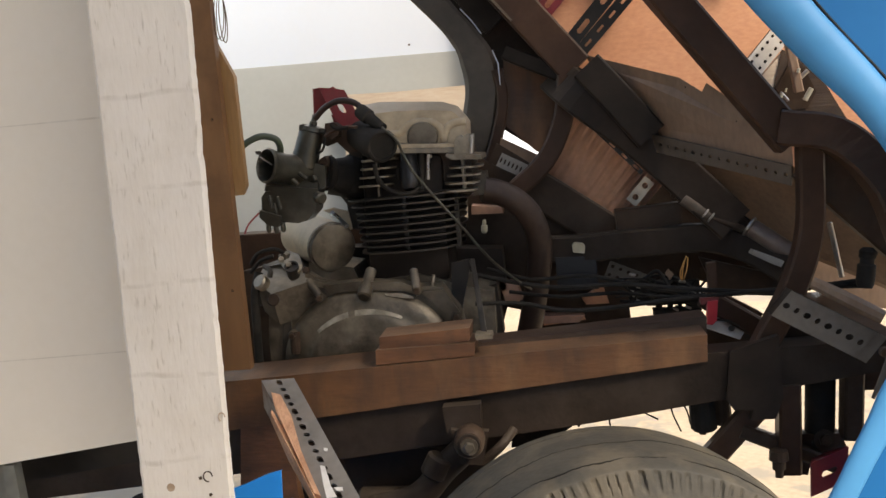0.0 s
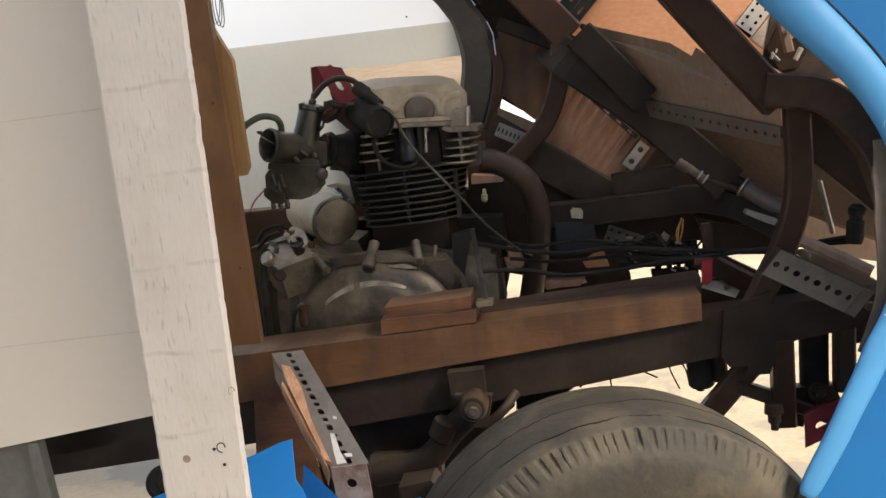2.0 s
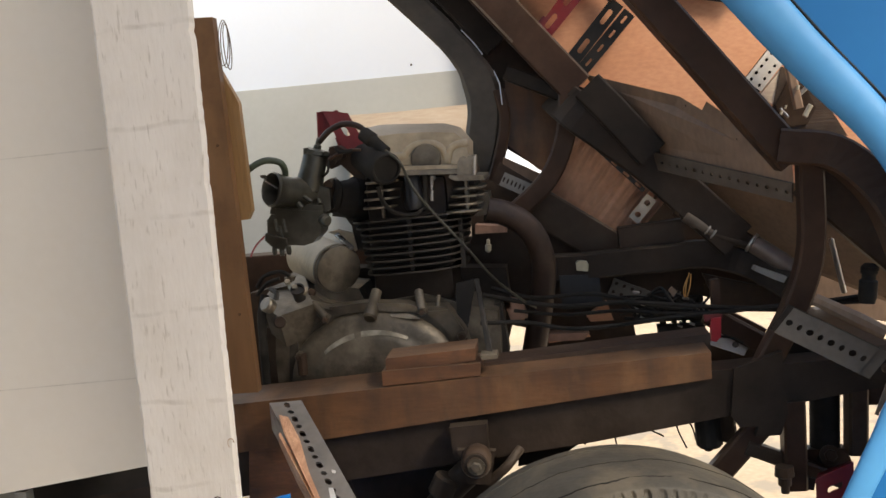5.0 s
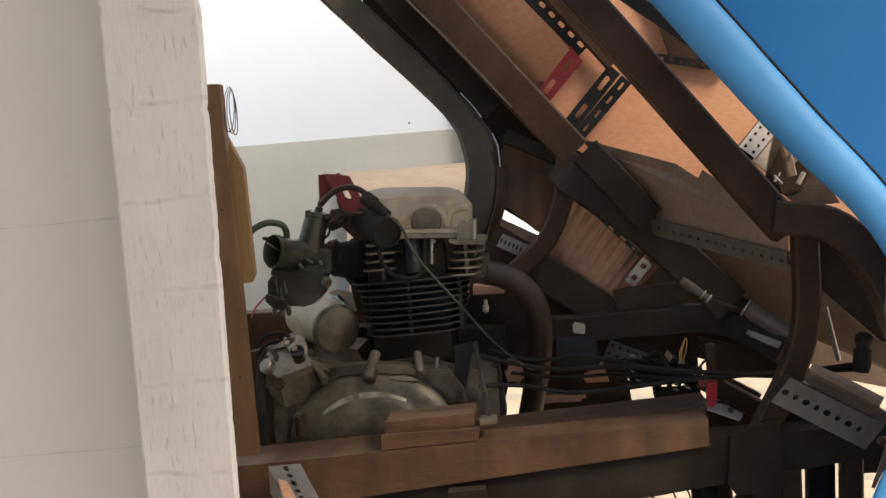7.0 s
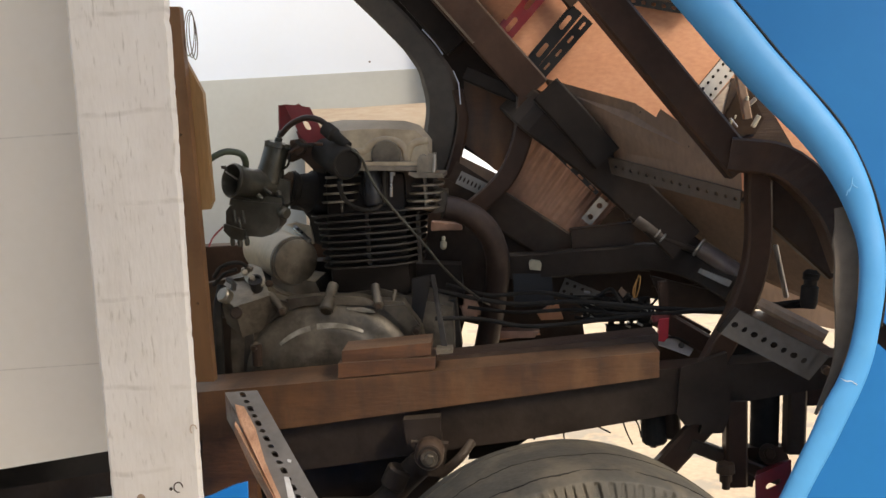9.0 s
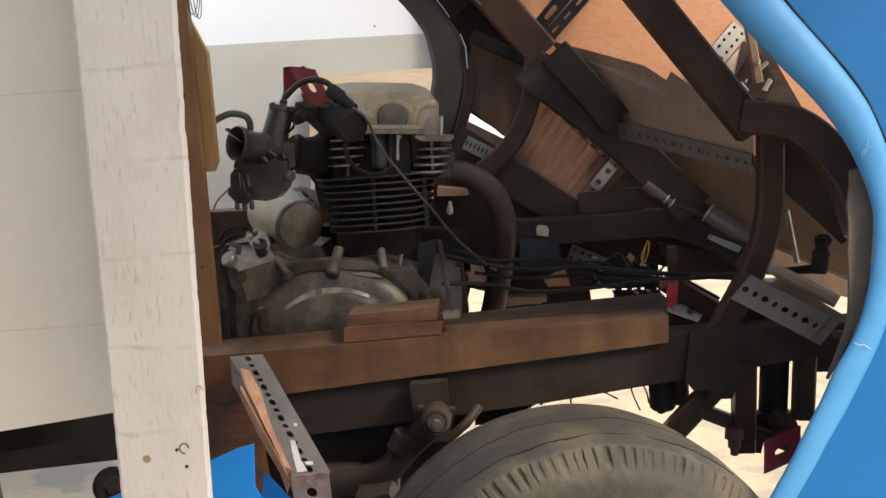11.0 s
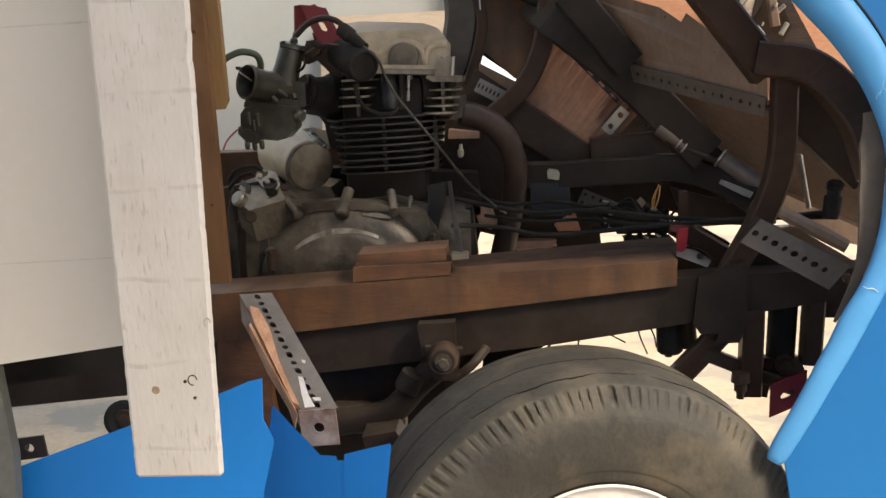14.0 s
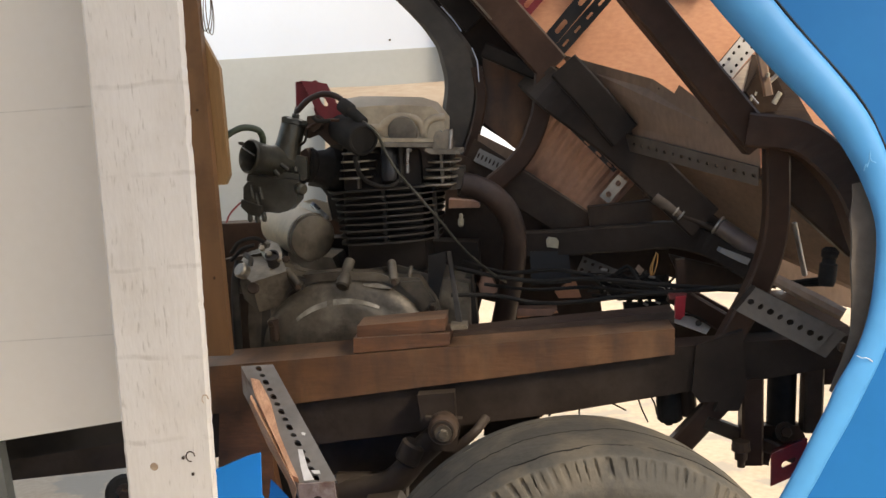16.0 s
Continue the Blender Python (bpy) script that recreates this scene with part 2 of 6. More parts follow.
    "grey_leg": surface("grey_green_leg_paint", (0.11, 0.116, 0.107), (0.154, 0.16, 0.149), 8, 0.5, bump=0.06, grime=(0.12, 0.11, 0.1), grime_amount=0.4),
}



def saw_marks(m, pitch, depth, tone):
    """Faint level saw marks at uneven steps and long upright fibres over a painted plank."""
    n, l = m.node_tree.nodes, m.node_tree.links
    b = n["Principled BSDF"]
    tc = n.new("ShaderNodeTexCoord")
    wave = n.new("ShaderNodeTexWave")
    wave.wave_type, wave.bands_direction = "BANDS", "Z"
    wave.inputs["Scale"].default_value = 0.314 / pitch
    wave.inputs["Distortion"].default_value, wave.inputs["Detail"].default_value, wave.inputs["Detail Scale"].default_value = 0.9, 3, 3.0
    l.new(tc.outputs["Object"], wave.inputs["Vector"])
    ramp = n.new("ShaderNodeValToRGB")
    ramp.color_ramp.elements[0].position, ramp.color_ramp.elements[1].position = 0.0, 0.010
    ramp.color_ramp.elements[0].color, ramp.color_ramp.elements[1].color = (1, 1, 1, 1), (0, 0, 0, 1)
    l.new(wave.outputs[1], ramp.inputs[0])
    mask = n.new("ShaderNodeTexNoise")
    mask.inputs["Scale"].default_value, mask.inputs["Detail"].default_value = 45, 4
    l.new(tc.outputs["Object"], mask.inputs["Vector"])
    fade = n.new("ShaderNodeMapRange")
    fade.inputs["From Min"].default_value, fade.inputs["From Max"].default_value, fade.inputs["To Max"].default_value = 0.42, 0.75, 0.6
    l.new(mask.outputs[0], fade.inputs[0])
    mul = n.new("ShaderNodeMath")
    mul.operation = "MULTIPLY"
    l.new(ramp.outputs[0], mul.inputs[0])
    l.new(fade.outputs[0], mul.inputs[1])
    mix = n.new("ShaderNodeMix")
    mix.data_type = "RGBA"
    old = b.inputs["Base Color"].links[0].from_socket
    l.new(mul.outputs[0], mix.inputs[0])
    l.new(old, mix.inputs[6])
    mix.inputs[7].default_value = (*tone, 1)
    l.new(mix.outputs[2], b.inputs["Base Color"])
    bp = n.new("ShaderNodeBump")
    bp.invert = True
    bp.inputs["Strength"].default_value, bp.inputs["Distance"].default_value = 0.6, depth
    l.new(mul.outputs[0], bp.inputs["Height"])
    l.new(b.inputs["Normal"].links[0].from_socket, bp.inputs["Normal"])
    l.new(bp.outputs[0], b.inputs["Normal"])


def nicks(m, tone, depth):
    """Short upright nicks where the paint missed the rough wood, in loose patches."""
    n, l = m.node_tree.nodes, m.node_tree.links
    b = n["Principled BSDF"]
    tc = n.new("ShaderNodeTexCoord")
    mp = n.new("ShaderNodeMapping")
    mp.inputs["Scale"].default_value = (1, 1, 0.16)
    l.new(tc.outputs["Object"], mp.inputs[0])
    spots = n.new("ShaderNodeTexNoise")
    spots.inputs["Scale"].default_value, spots.inputs["Detail"].default_value, spots.inputs["Roughness"].default_value = 330, 3, 0.5
    l.new(mp.outputs[0], spots.inputs["Vector"])
    patch = n.new("ShaderNodeTexNoise")
    patch.inputs["Scale"].default_value, patch.inputs["Detail"].default_value = 26, 4
    l.new(tc.outputs["Object"], patch.inputs["Vector"])
    add = n.new("ShaderNodeMath")
    add.operation = "MULTIPLY_ADD"
    add.inputs[1].default_value = 0.35
    l.new(patch.outputs[0], add.inputs[0])
    l.new(spots.outputs[0], add.inputs[2])
    cutoff = n.new("ShaderNodeMapRange")
    cutoff.inputs["From Min"].default_value, cutoff.inputs["From Max"].default_value, cutoff.inputs["To Max"].default_value = 0.79, 0.92, 0.42
    l.new(add.outputs[0], cutoff.inputs[0])
    mix = n.new("ShaderNodeMix")
    mix.data_type = "RGBA"
    l.new(cutoff.outputs[0], mix.inputs[0])
    l.new(b.inputs["Base Color"].links[0].from_socket, mix.inputs[6])
    mix.inputs[7].default_value = (*tone, 1)
    l.new(mix.outputs[2], b.inputs["Base Color"])
    bp = n.new("ShaderNodeBump")
    bp.invert = True
    bp.inputs["Strength"].default_value, bp.inputs["Distance"].default_value = 0.32, depth
    l.new(cutoff.outputs[0], bp.inputs["Height"])
    l.new(b.inputs["Normal"].links[0].from_socket, bp.inputs["Normal"])
    l.new(bp.outputs[0], b.inputs["Normal"])


def patches(m, tone, scale, amount, low=0.50, high=0.66, stretch=(1, 1, 1)):
    """Broad soft patches of a second tone over a material."""
    n, l = m.node_tree.nodes, m.node_tree.links
    b = n["Principled BSDF"]
    tc = n.new("ShaderNodeTexCoord")
    spots = n.new("ShaderNodeTexNoise")
    spots.inputs["Scale"].default_value, spots.inputs["Detail"].default_value, spots.inputs["Roughness"].default_value = scale, 5, 0.55
    mp = n.new("ShaderNodeMapping")
    mp.inputs["Scale"].default_value = stretch
    l.new(tc.outputs["Object"], mp.inputs[0])
    l.new(mp.outputs[0], spots.inputs["Vector"])
    reach = n.new("ShaderNodeMapRange")
    reach.inputs["From Min"].default_value, reach.inputs["From Max"].default_value, reach.inputs["To Max"].default_value = low, high, amount
    l.new(spots.outputs[0], reach.inputs[0])
    mix = n.new("ShaderNodeMix")
    mix.data_type = "RGBA"
    l.new(reach.outputs[0], mix.inputs[0])
    l.new(b.inputs["Base Color"].links[0].from_socket, mix.inputs[6])
    mix.inputs[7].default_value = (*tone, 1)
    l.new(mix.outputs[2], b.inputs["Base Color"])


patches(M["floor"], (0.24, 0.215, 0.175), 5.5, 0.85, 0.53, 0.58)
patches(M["tyre"], (0.030, 0.028, 0.023), 16, 0.85, 0.46, 0.60)
patches(M["tyre"], (0.16, 0.128, 0.085), 17, 0.35, 0.50, 0.66)
patches(M["beam"], (0.055, 0.028, 0.014), 7, 0.6)
patches(M["beam"], (0.034, 0.021, 0.014), 6, 0.6, 0.50, 0.68, (5, 1, 0.7))
patches(M["beam"], (0.24, 0.13, 0.06), 10, 0.35, 0.52, 0.7, (2, 1, 1))
patches(M["alloy"], (0.024, 0.019, 0.014), 20, 0.5)
patches(M["white_wood"], (0.48, 0.42, 0.35), 9, 0.2, 0.52, 0.72)
saw_marks(M["white_wood"], 0.083, 0.0015, (0.40, 0.36, 0.31))
nicks(M["white_wood"], (0.30, 0.255, 0.20), 0.0012)


# ---- building blocks ----
def V(p):
    return Vector(p)


def part(name, bm, material, parent=None, label="", smooth=False):
    """Links a bmesh as one mesh object, under its thing where one is given."""
    bmesh.ops.recalc_face_normals(bm, faces=bm.faces)
    me = bpy.data.meshes.new(name)
    bm.to_mesh(me)
    bm.free()
    if smooth:
        me.shade_smooth()
        me.set_sharp_from_angle(angle=radians(38))
    me.materials.append(M[material] if isinstance(material, str) else material)
    ob = new(name, me)
    if parent is not None:
        ob.parent = parent
    return tagged(ob, label) if label else ob


def thing(name, label, category, group="", kind=""):
    return tagged(new(name), label, category, group, kind)


def bevel(bm, width, segments=2):
    sharp = [e for e in bm.edges if len(e.link_faces) == 2 and e.calc_face_angle(0) > 0.6]
    bmesh.ops.bevel(bm, geom=sharp, offset=width, segments=segments, affect="EDGES", profile=0.6, clamp_overlap=True)
    return bm


def box(x0, x1, y0, y1, z0, z1, r=0.0):
    bm = bmesh.new()
    bmesh.ops.create_cube(bm, size=1, matrix=Matrix.Translation(((x0 + x1) / 2, (y0 + y1) / 2, (z0 + z1) / 2)) @ Matrix.Diagonal((x1 - x0, y1 - y0, z1 - z0, 1)))
    return bevel(bm, r) if r else bm


def prism(points, by, r=0.0):
    """A slab: the polygon through the points, given thickness along the vector by."""
    bm = bmesh.new()
    a = [bm.verts.new(p) for p in points]
    b = [bm.verts.new(V(p) + V(by)) for p in points]
    n = len(a)
    bm.faces.new(a)
    bm.faces.new(b[::-1])
    for i in range(n):
        bm.faces.new((a[i], a[(i + 1) % n], b[(i + 1) % n], b[i]))
    return bevel(bm, r) if r else bm


def smooth_path(points, steps=6):
    """Catmull-Rom through the points."""
    p = [V(q) for q in points]
    p = [2 * p[0] - p[1]] + p + [2 * p[-1] - p[-2]]
    out = []
    for i in range(1, len(p) - 2):
        for k in range(steps):
            t = k / steps
            out.append(0.5 * (2 * p[i] + (p[i + 1] - p[i - 1]) * t + (2 * p[i - 1] - 5 * p[i] + 4 * p[i + 1] - p[i + 2]) * t * t
                              + (3 * p[i] - p[i - 1] - 3 * p[i + 1] + p[i + 2]) * t ** 3))
    return out + [p[-2]]


def sweep(path, section, up=(0, 1, 0), bm=None, scales=None):
    """Carries a closed section (offsets side, up) along a path."""
    bm = bm or bmesh.new()
    pts = [V(p) for p in path]
    rings = []
    for i, p in enumerate(pts):
        d = (pts[min(i + 1, len(pts) - 1)] - pts[max(i - 1, 0)]).normalized()
        u = (V(up) - d * V(up).dot(d)).normalized()
        s = d.cross(u)
        k = scales[i] if scales else 1.0
        rings.append([bm.verts.new(p + s * a * k + u * b * k) for a, b in section])
    n = len(section)
    for r0, r1 in zip(rings, rings[1:]):
        for i in range(n):
            bm.faces.new((r0[i], r0[(i + 1) % n], r1[(i + 1) % n], r1[i]))
    bm.faces.new(rings[0][::-1])
    bm.faces.new(rings[-1])
    return bm


def ring(r, n=12, ry=None):
    return [(r * math.cos(2 * math.pi * i / n), (ry or r) * math.sin(2 * math.pi * i / n)) for i in range(n)]


def square(w, h, c=0.003):
    a, b = w / 2, h / 2
    return [(-a + c, -b), (a - c, -b), (a, -b + c), (a, b - c), (a - c, b), (-a + c, b), (-a, b - c), (-a, -b + c)]


def tube(path, r, n=12, steps=6, bm=None):
    return sweep(smooth_path(path, steps) if len(path) > 2 else path, ring(r, n), up=(0.31, 0.8, 0.5), bm=bm)


def turned(p0, p1, profile, n=24, bm=None):
    """A body of rotation from p0 towards p1: profile rows of (metres along, radius)."""
    bm = bm or bmesh.new()
    a, d = V(p0), (V(p1) - V(p0)).normalized()
    u = d.orthogonal().normalized()
    w = d.cross(u)
    rings = []
    for s, r in profile:
        rings.append([bm.verts.new(a + d * s + (u * math.cos(2 * math.pi * i / n) + w * math.sin(2 * math.pi * i / n)) * max(r, 1e-4)) for i in range(n)])
    for r0, r1 in zip(rings, rings[1:]):
        for i in range(n):
            bm.faces.new((r0[i], r0[(i + 1) % n], r1[(i + 1) % n], r1[i]))
    bm.faces.new(rings[0][::-1])
    bm.faces.new(rings[-1])
    return bm


def rod(p0, p1, r, n=16, c=None):
    length = (V(p1) - V(p0)).length
    c = min(r * 0.2, length * 0.2) if c is None else c
    return turned(p0, p1, [(0, r - c), (c, r), (length - c, r), (length, r - c)], n)


def bolt(p, way, r, h, name="bolt", parent=None, material="steel", washer=True):
    """A hexagon head on a washer."""
    p, way = V(p), V(way).normalized()
    bm = turned(p, p + way, [(0, r), (h * 0.8, r), (h, r * 0.82)], 6)
    if washer:
        turned(p, p + way, [(-0.001, r * 1.6), (0.0012, r * 1.6)], 18, bm)
    return part(name, bm, material, parent)


def holed(a, b, c, pitch, hole, thick, slot=0.0, every=1, phase=0, rows=1, skew=False):
    """A perforated strip: from a along to b, its width from a to c; round or slotted holes that go through it."""
    a, b, c = V(a), V(b), V(c)
    ex, length = (b - a).normalized(), (b - a).length
    wv = c - a
    if not skew:
        wv = wv - ex * wv.dot(ex)
    ey, width = wv.normalized(), wv.length
    ez = ex.cross(ey).normalized()
    count = max(1, int(length / pitch))
    step = length / count
    bm = bmesh.new()
    seg = 10
    cache = {}

    def vert(x, y, z):
        key = (round(x, 5), round(y, 5), round(z, 5))
        if key not in cache:
            cache[key] = bm.verts.new(a + ex * x + ey * y + ez * z)
        return cache[key]

    band = width / rows
    for row in range(rows):
        for i in range(count):
            x0, y0 = i * step, row * band
            cx, cy = x0 + step / 2, y0 + band / 2
            rx = slot / 2 if (slot and (i + row + phase) % every == 0) else hole / 2
            ry = hole / 2
            rx, ry = min(rx, step * 0.44), min(ry, band * 0.42)
            for z in (0.0, -thick):
                corner = [vert(x0, y0, z), vert(x0 + step, y0, z), vert(x0 + step, y0 + band, z), vert(x0, y0 + band, z)]
                inner = []
                for k in range(seg + 2):
                    t = -math.pi * 0.75 + 2 * math.pi * k / (seg + 2)
                    px, py = math.cos(t), math.sin(t)
                    if rx > ry:
                        px, py = math.copysign(rx - ry, px) + ry * px, ry * py
                    else:
                        px, py = rx * px, ry * py
                    inner.append(vert(cx + px, cy + py, z))
                n = len(inner)
                q = n // 4
                for s in range(4):
                    run = [inner[(s * q + k) % n] for k in range(q + 1)]
                    try:
                        bm.faces.new([corner[s], corner[(s + 1) % 4]] + run[::-1])
                    except ValueError:
                        pass
                if z == 0.0:
                    top = inner
                else:
                    for k in range(n):
                        bm.faces.new((top[k], top[(k + 1) % n], inner[(k + 1) % n], inner[k]))
    edge = [(0, 0), (length, 0), (length, width), (0, width)]
    for (xa, ya), (xb, yb) in zip(edge, edge[1:] + edge[:1]):
        m = count if ya == yb else rows
        for k in range(m):
            t0, t1 = k / m, (k + 1) / m
            p = [(xa + (xb - xa) * t, ya + (yb - ya) * t) for t in (t0, t1)]
            bm.faces.new([vert(*p[0], 0.0), vert(*p[1], 0.0), vert(*p[1], -thick), vert(*p[0], -thick)])
    return bm


# ---- the place ----
tagged(part("ground", box(-60, 60, -60, 60, -0.2, 0.0), "floor"), "pale dusty concrete floor", "floor", kind="structure")
WY = 4.5
tagged(part("wall_back", box(-6, 7, WY, WY + 0.2, 0.0, 3.0), "wall_white"), "plain white wall, unseen, added to block the low sky behind the vehicle", "wall", kind="structure")
# two-tone panel of the far body side, its end rolled inwards
far_panel = thing("far_side_panel", "two-tone sheet panel, white above grey, its end rolled inwards", "panel")
PY, PZ = 0.72, 1.010
roll_in = [(-1.5, PY), (-0.050, PY), (-0.030, PY - 0.002), (-0.014, PY - 0.008), (-0.004, PY - 0.018), (0.002, PY - 0.030), (0.008, PY - 0.036), (0.022, PY - 0.038)]


def panel_half(z0, z1, proud):
    """One painted half of the rolled panel."""
    front = [V((x, y - proud, z0)) for x, y in roll_in]
    back = [V((x + 0.004, y + 0.006, z0)) for x, y in reversed(roll_in)]
    return prism(front + back, (0, 0, z1 - z0))


part("upper_half", panel_half(PZ, 1.75, 0.0), "wall_white", far_panel, "white painted upper half", smooth=True)
part("lower_half", panel_half(0.62, PZ, 0.0006), "wall_grey", far_panel, "grey painted lower half", smooth=True)
part("nail", rod((-0.1186, 0.7190, 1.0289), (-0.1196, 0.7280, 1.0296), 0.002, 8), "dark_primer", far_panel)
part("stay", box(-0.16, -0.13, 0.405, 0.725, 0.640, 0.662, 0.002), "primer", far_panel)
tagged(part("leaning_board", prism([(-0.250, 0.693, 0.943), (-0.151, 0.693, 0.941), (-0.008, 0.693, 0.943), (-0.016, 0.693, 0.680), (-0.261, 0.693, 0.680)], (0, 0.012, 0), 0.002), "chipboard"), "pale worn wooden board standing against the far panel", "board")
# Slabs out of view, added only to block sky and sun from above.
tagged(part("ceiling", box(-4, 1.60, -2.6, -0.46, 2.6, 2.7), "wall_white"), "plain white slab, unseen, added to shade the vehicle", "ceiling", kind="structure")
tagged(part("ceiling", box(1.60, 1.80, -2.6, -1.2, 2.6, 2.7), "wall_white"), "plain white end of the added shading slab", "ceiling", kind="structure")
# Wall behind the camera, added to cut the low sky light.
tagged(part("sky_block_wall", box(-6, 6, -5.2, -5.0, 0.0, 3.0), "wall_white"), "plain white wall, unseen, added to block the low sky", "wall", kind="structure")

# ---- white post, side board and what stands under it ----
pb = (-0.212, -0.364, 0.471)
bm = box(-0.2545, -0.173, -0.364, -0.355, pb[2], 1.75)
bmesh.ops.subdivide_edges(bm, edges=[e for e in bm.edges if abs(e.verts[0].co.z - e.verts[1].co.z) > 0.5], cuts=240, use_grid_fill=True)
bevel(bm, 0.003, 1)
for v in bm.verts:
    v.co += Vector((noise.noise(v.co * 22) * 0.0004 + noise.noise(V((v.co.x * 5, 3, v.co.z * 170))) * 0.0007, noise.noise(v.co * 12) * 0.0006, 0))
    chip = max(0.0, noise.noise(V((v.co.x * 9, 7, v.co.z * 75))) - 0.25) * 0.0022
    v.co.x += chip if v.co.x < -0.23 else -chip if v.co.x > -0.20 else 0.0
    v.co.x += (v.co.z - 0.60) * 0.013 if v.co.x > -0.2135 else -0.005
post = part("wooden_post", bm, "white_wood")
tagged(part("wood_packer", box(-0.238, -0.206, -0.3600, -0.2855, 0.62, 1.74), "varnish"), "brown wooden batten between the post and the board", "packer")
tagged(post, "rough-sawn wooden post painted white, with knots and nail holes", "post")
p = V((-0.231, -0.364, 0.558))
part("knot", turned(p, p + V((0, 1, 0)), [(0.0, 0.0035), (0.0006, 0.0048), (0.003, 0.0048)], 12), "knot", post)
p = V((-0.195, -0.364, 0.567))
ringp = [p + V((0.0042 * math.cos(a), 0.0, 0.0048 * math.sin(a))) for a in [2 * math.pi * k / 9 for k in range(8)]]
part("knot_ring", tube(ringp, 0.0006, 6), "primer", post)
p = V((-0.176, -0.365, 0.622))
ringp = [p + V((0.003 * math.cos(a), 0.0, 0.0042 * math.sin(a))) for a in [2 * math.pi * k / 9 for k in range(7)]]
part("knot_ring", tube(ringp, 0.0005, 6), "knot", post)
for p in ((-0.202, -0.365, 0.566), (-0.194, -0.365, 0.550)):
    part("nail_hole", turned(p, V(p) + V((0, 1, 0)), [(0, 0.0016), (0.003, 0.0016)], 8), "dark_primer", post)

e0, e1 = V((-0.421, -0.287, 0.563)), V((-0.292, -0.287, 0.580))
run = (e1.z - e0.z) / (e1.x - e0.x)


def lower_edge(x):
    return e0.z + (x - e0.x) * run


board = prism([(-1.5, -0.287, lower_edge(-1.5)), (e1.x + 0.03, -0.287, lower_edge(e1.x + 0.03)), (e1.x + 0.03, -0.287, 1.75), (-1.5, -0.287, 1.75)], (0, 0.015, 0), 0.001)
side = part("side_board", board, "cream")
for pts in ([(-0.655, -0.287, 0.896), (-0.379, -0.287, 0.898), (-0.290, -0.287, 0.900), (-0.290, -0.287, 0.898), (-0.379, -0.287, 0.897), (-0.655, -0.287, 0.895)], [(-0.683, -0.287, 0.659), (-0.438, -0.287, 0.667), (-0.290, -0.287, 0.671), (-0.291, -0.287, 0.670), (-0.438, -0.287, 0.666), (-0.683, -0.287, 0.658)]):
    part("seam", prism(pts, (0, -0.0005, 0)), "seam_dirt", side, "faint dirty seam")
tagged(side, "large cream-painted board fixed behind the post", "board")
xr = V((-0.252, -0.260, 0.577)).x
rail = thing("side_rail", "dark brown steel rail with a wooden packing strip under the board", "rail")
# Black used on this tube carries the shadow under the board.
part("steel_tube", prism([(-1.5, -0.205, lower_edge(-1.5) + 0.02), (xr, -0.205, lower_edge(xr) + 0.02), (xr, -0.205, lower_edge(xr) - 0.044), (-1.5, -0.205, lower_edge(-1.5) - 0.044)], (0, 0.05, 0), 0.003), "black_angle", rail)
part("packing_strip", prism([(-1.5, -0.272, lower_edge(-1.5) + 0.01), (xr, -0.272, lower_edge(xr) + 0.01), (xr, -0.272, lower_edge(xr) - 0.004), (-1.5, -0.272, lower_edge(-1.5) - 0.004)], (0, 0.067, 0)), "primer", rail)
leg = thing("leg", "grey-green folded sheet steel leg under the rail", "leg")
part("web", prism([(-0.490, -0.266, 0.555), (-0.432, -0.266, 0.556), (-0.425, -0.266, 0.462), (-0.459, -0.266, 0.0), (-0.564, -0.266, 0.0), (-0.503, -0.266, 0.465)], (0, -0.004, 0)), "grey_leg", leg)
part("flange", prism([(-0.438, -0.272, 0.559), (-0.426, -0.272, 0.559), (-0.419, -0.272, 0.464), (-0.451, -0.272, 0.0), (-0.464, -0.272, 0.0), (-0.436, -0.272, 0.465)], (0, -0.014, 0), 0.002), "grey_leg", leg)
part("hanger_plate", holed((-0.542, -0.060, 0.365), (-0.500, -0.060, 0.370), (-0.536, -0.060, 0.395), 0.2, 0.012, 0.004), "dark_primer", rail)
part("hanger_stem", rod((-0.530, -0.050, 0.380), (-0.700, -0.050, 0.395), 0.006), "dark_primer", rail)
part("rubber_bush", rod((-0.352, -0.160, 0.456), (-0.377, -0.100, 0.434), 0.022, 20), "rubber", rail)
bolt((-0.349, -0.162, 0.455), (0, -1, 0), 0.008, 0.006, "bush_bolt", rail, "dark_primer")

# ---- brown post ----
ra, rb = V((-0.261, -0.020, 0.982)), V((-0.256, -0.020, 0.588))
top_z = V((-0.266, -0.020, 1.053)).z
slope = (rb - ra) / (rb.z - ra.z)
rt, rl = ra + slope * (top_z - ra.z), ra + slope * (V((-0.270, -0.020, 0.583)).z - ra.z)
bm = prism([rt + V((-0.07, 0, 0.002)), rt + V((0, 0, -0.002)), rl, rl + V((-0.07, 0, 0))], (0, 0.016, 0), 0.003)
bpost = tagged(part("brown_post", bm, "varnish"), "varnished brown wooden post with nail holes", "post")
for p in ((-0.273, -0.020, 0.896), (-0.269, -0.020, 0.684)):
    part("nail_hole", turned(p, V(p) + V((0, 1, 0)), [(0, 0.002), (0.003, 0.002)], 8), "dark_primer", bpost)
bm = prism([(-0.266, -0.003, 0.991), (-0.246, -0.003, 0.947), (-0.244, -0.003, 0.812), (-0.250, -0.003, 0.801), (-0.286, -0.003, 0.800)], (0, 0.012, 0), 0.003)
tagged(part("wood_offcut", bm, "ochre"), "ochre wooden offcut nailed behind the brown post", "offcut")
coil = thing("wire_coil", "loose coil of thin rusty wire on the post", "wire")
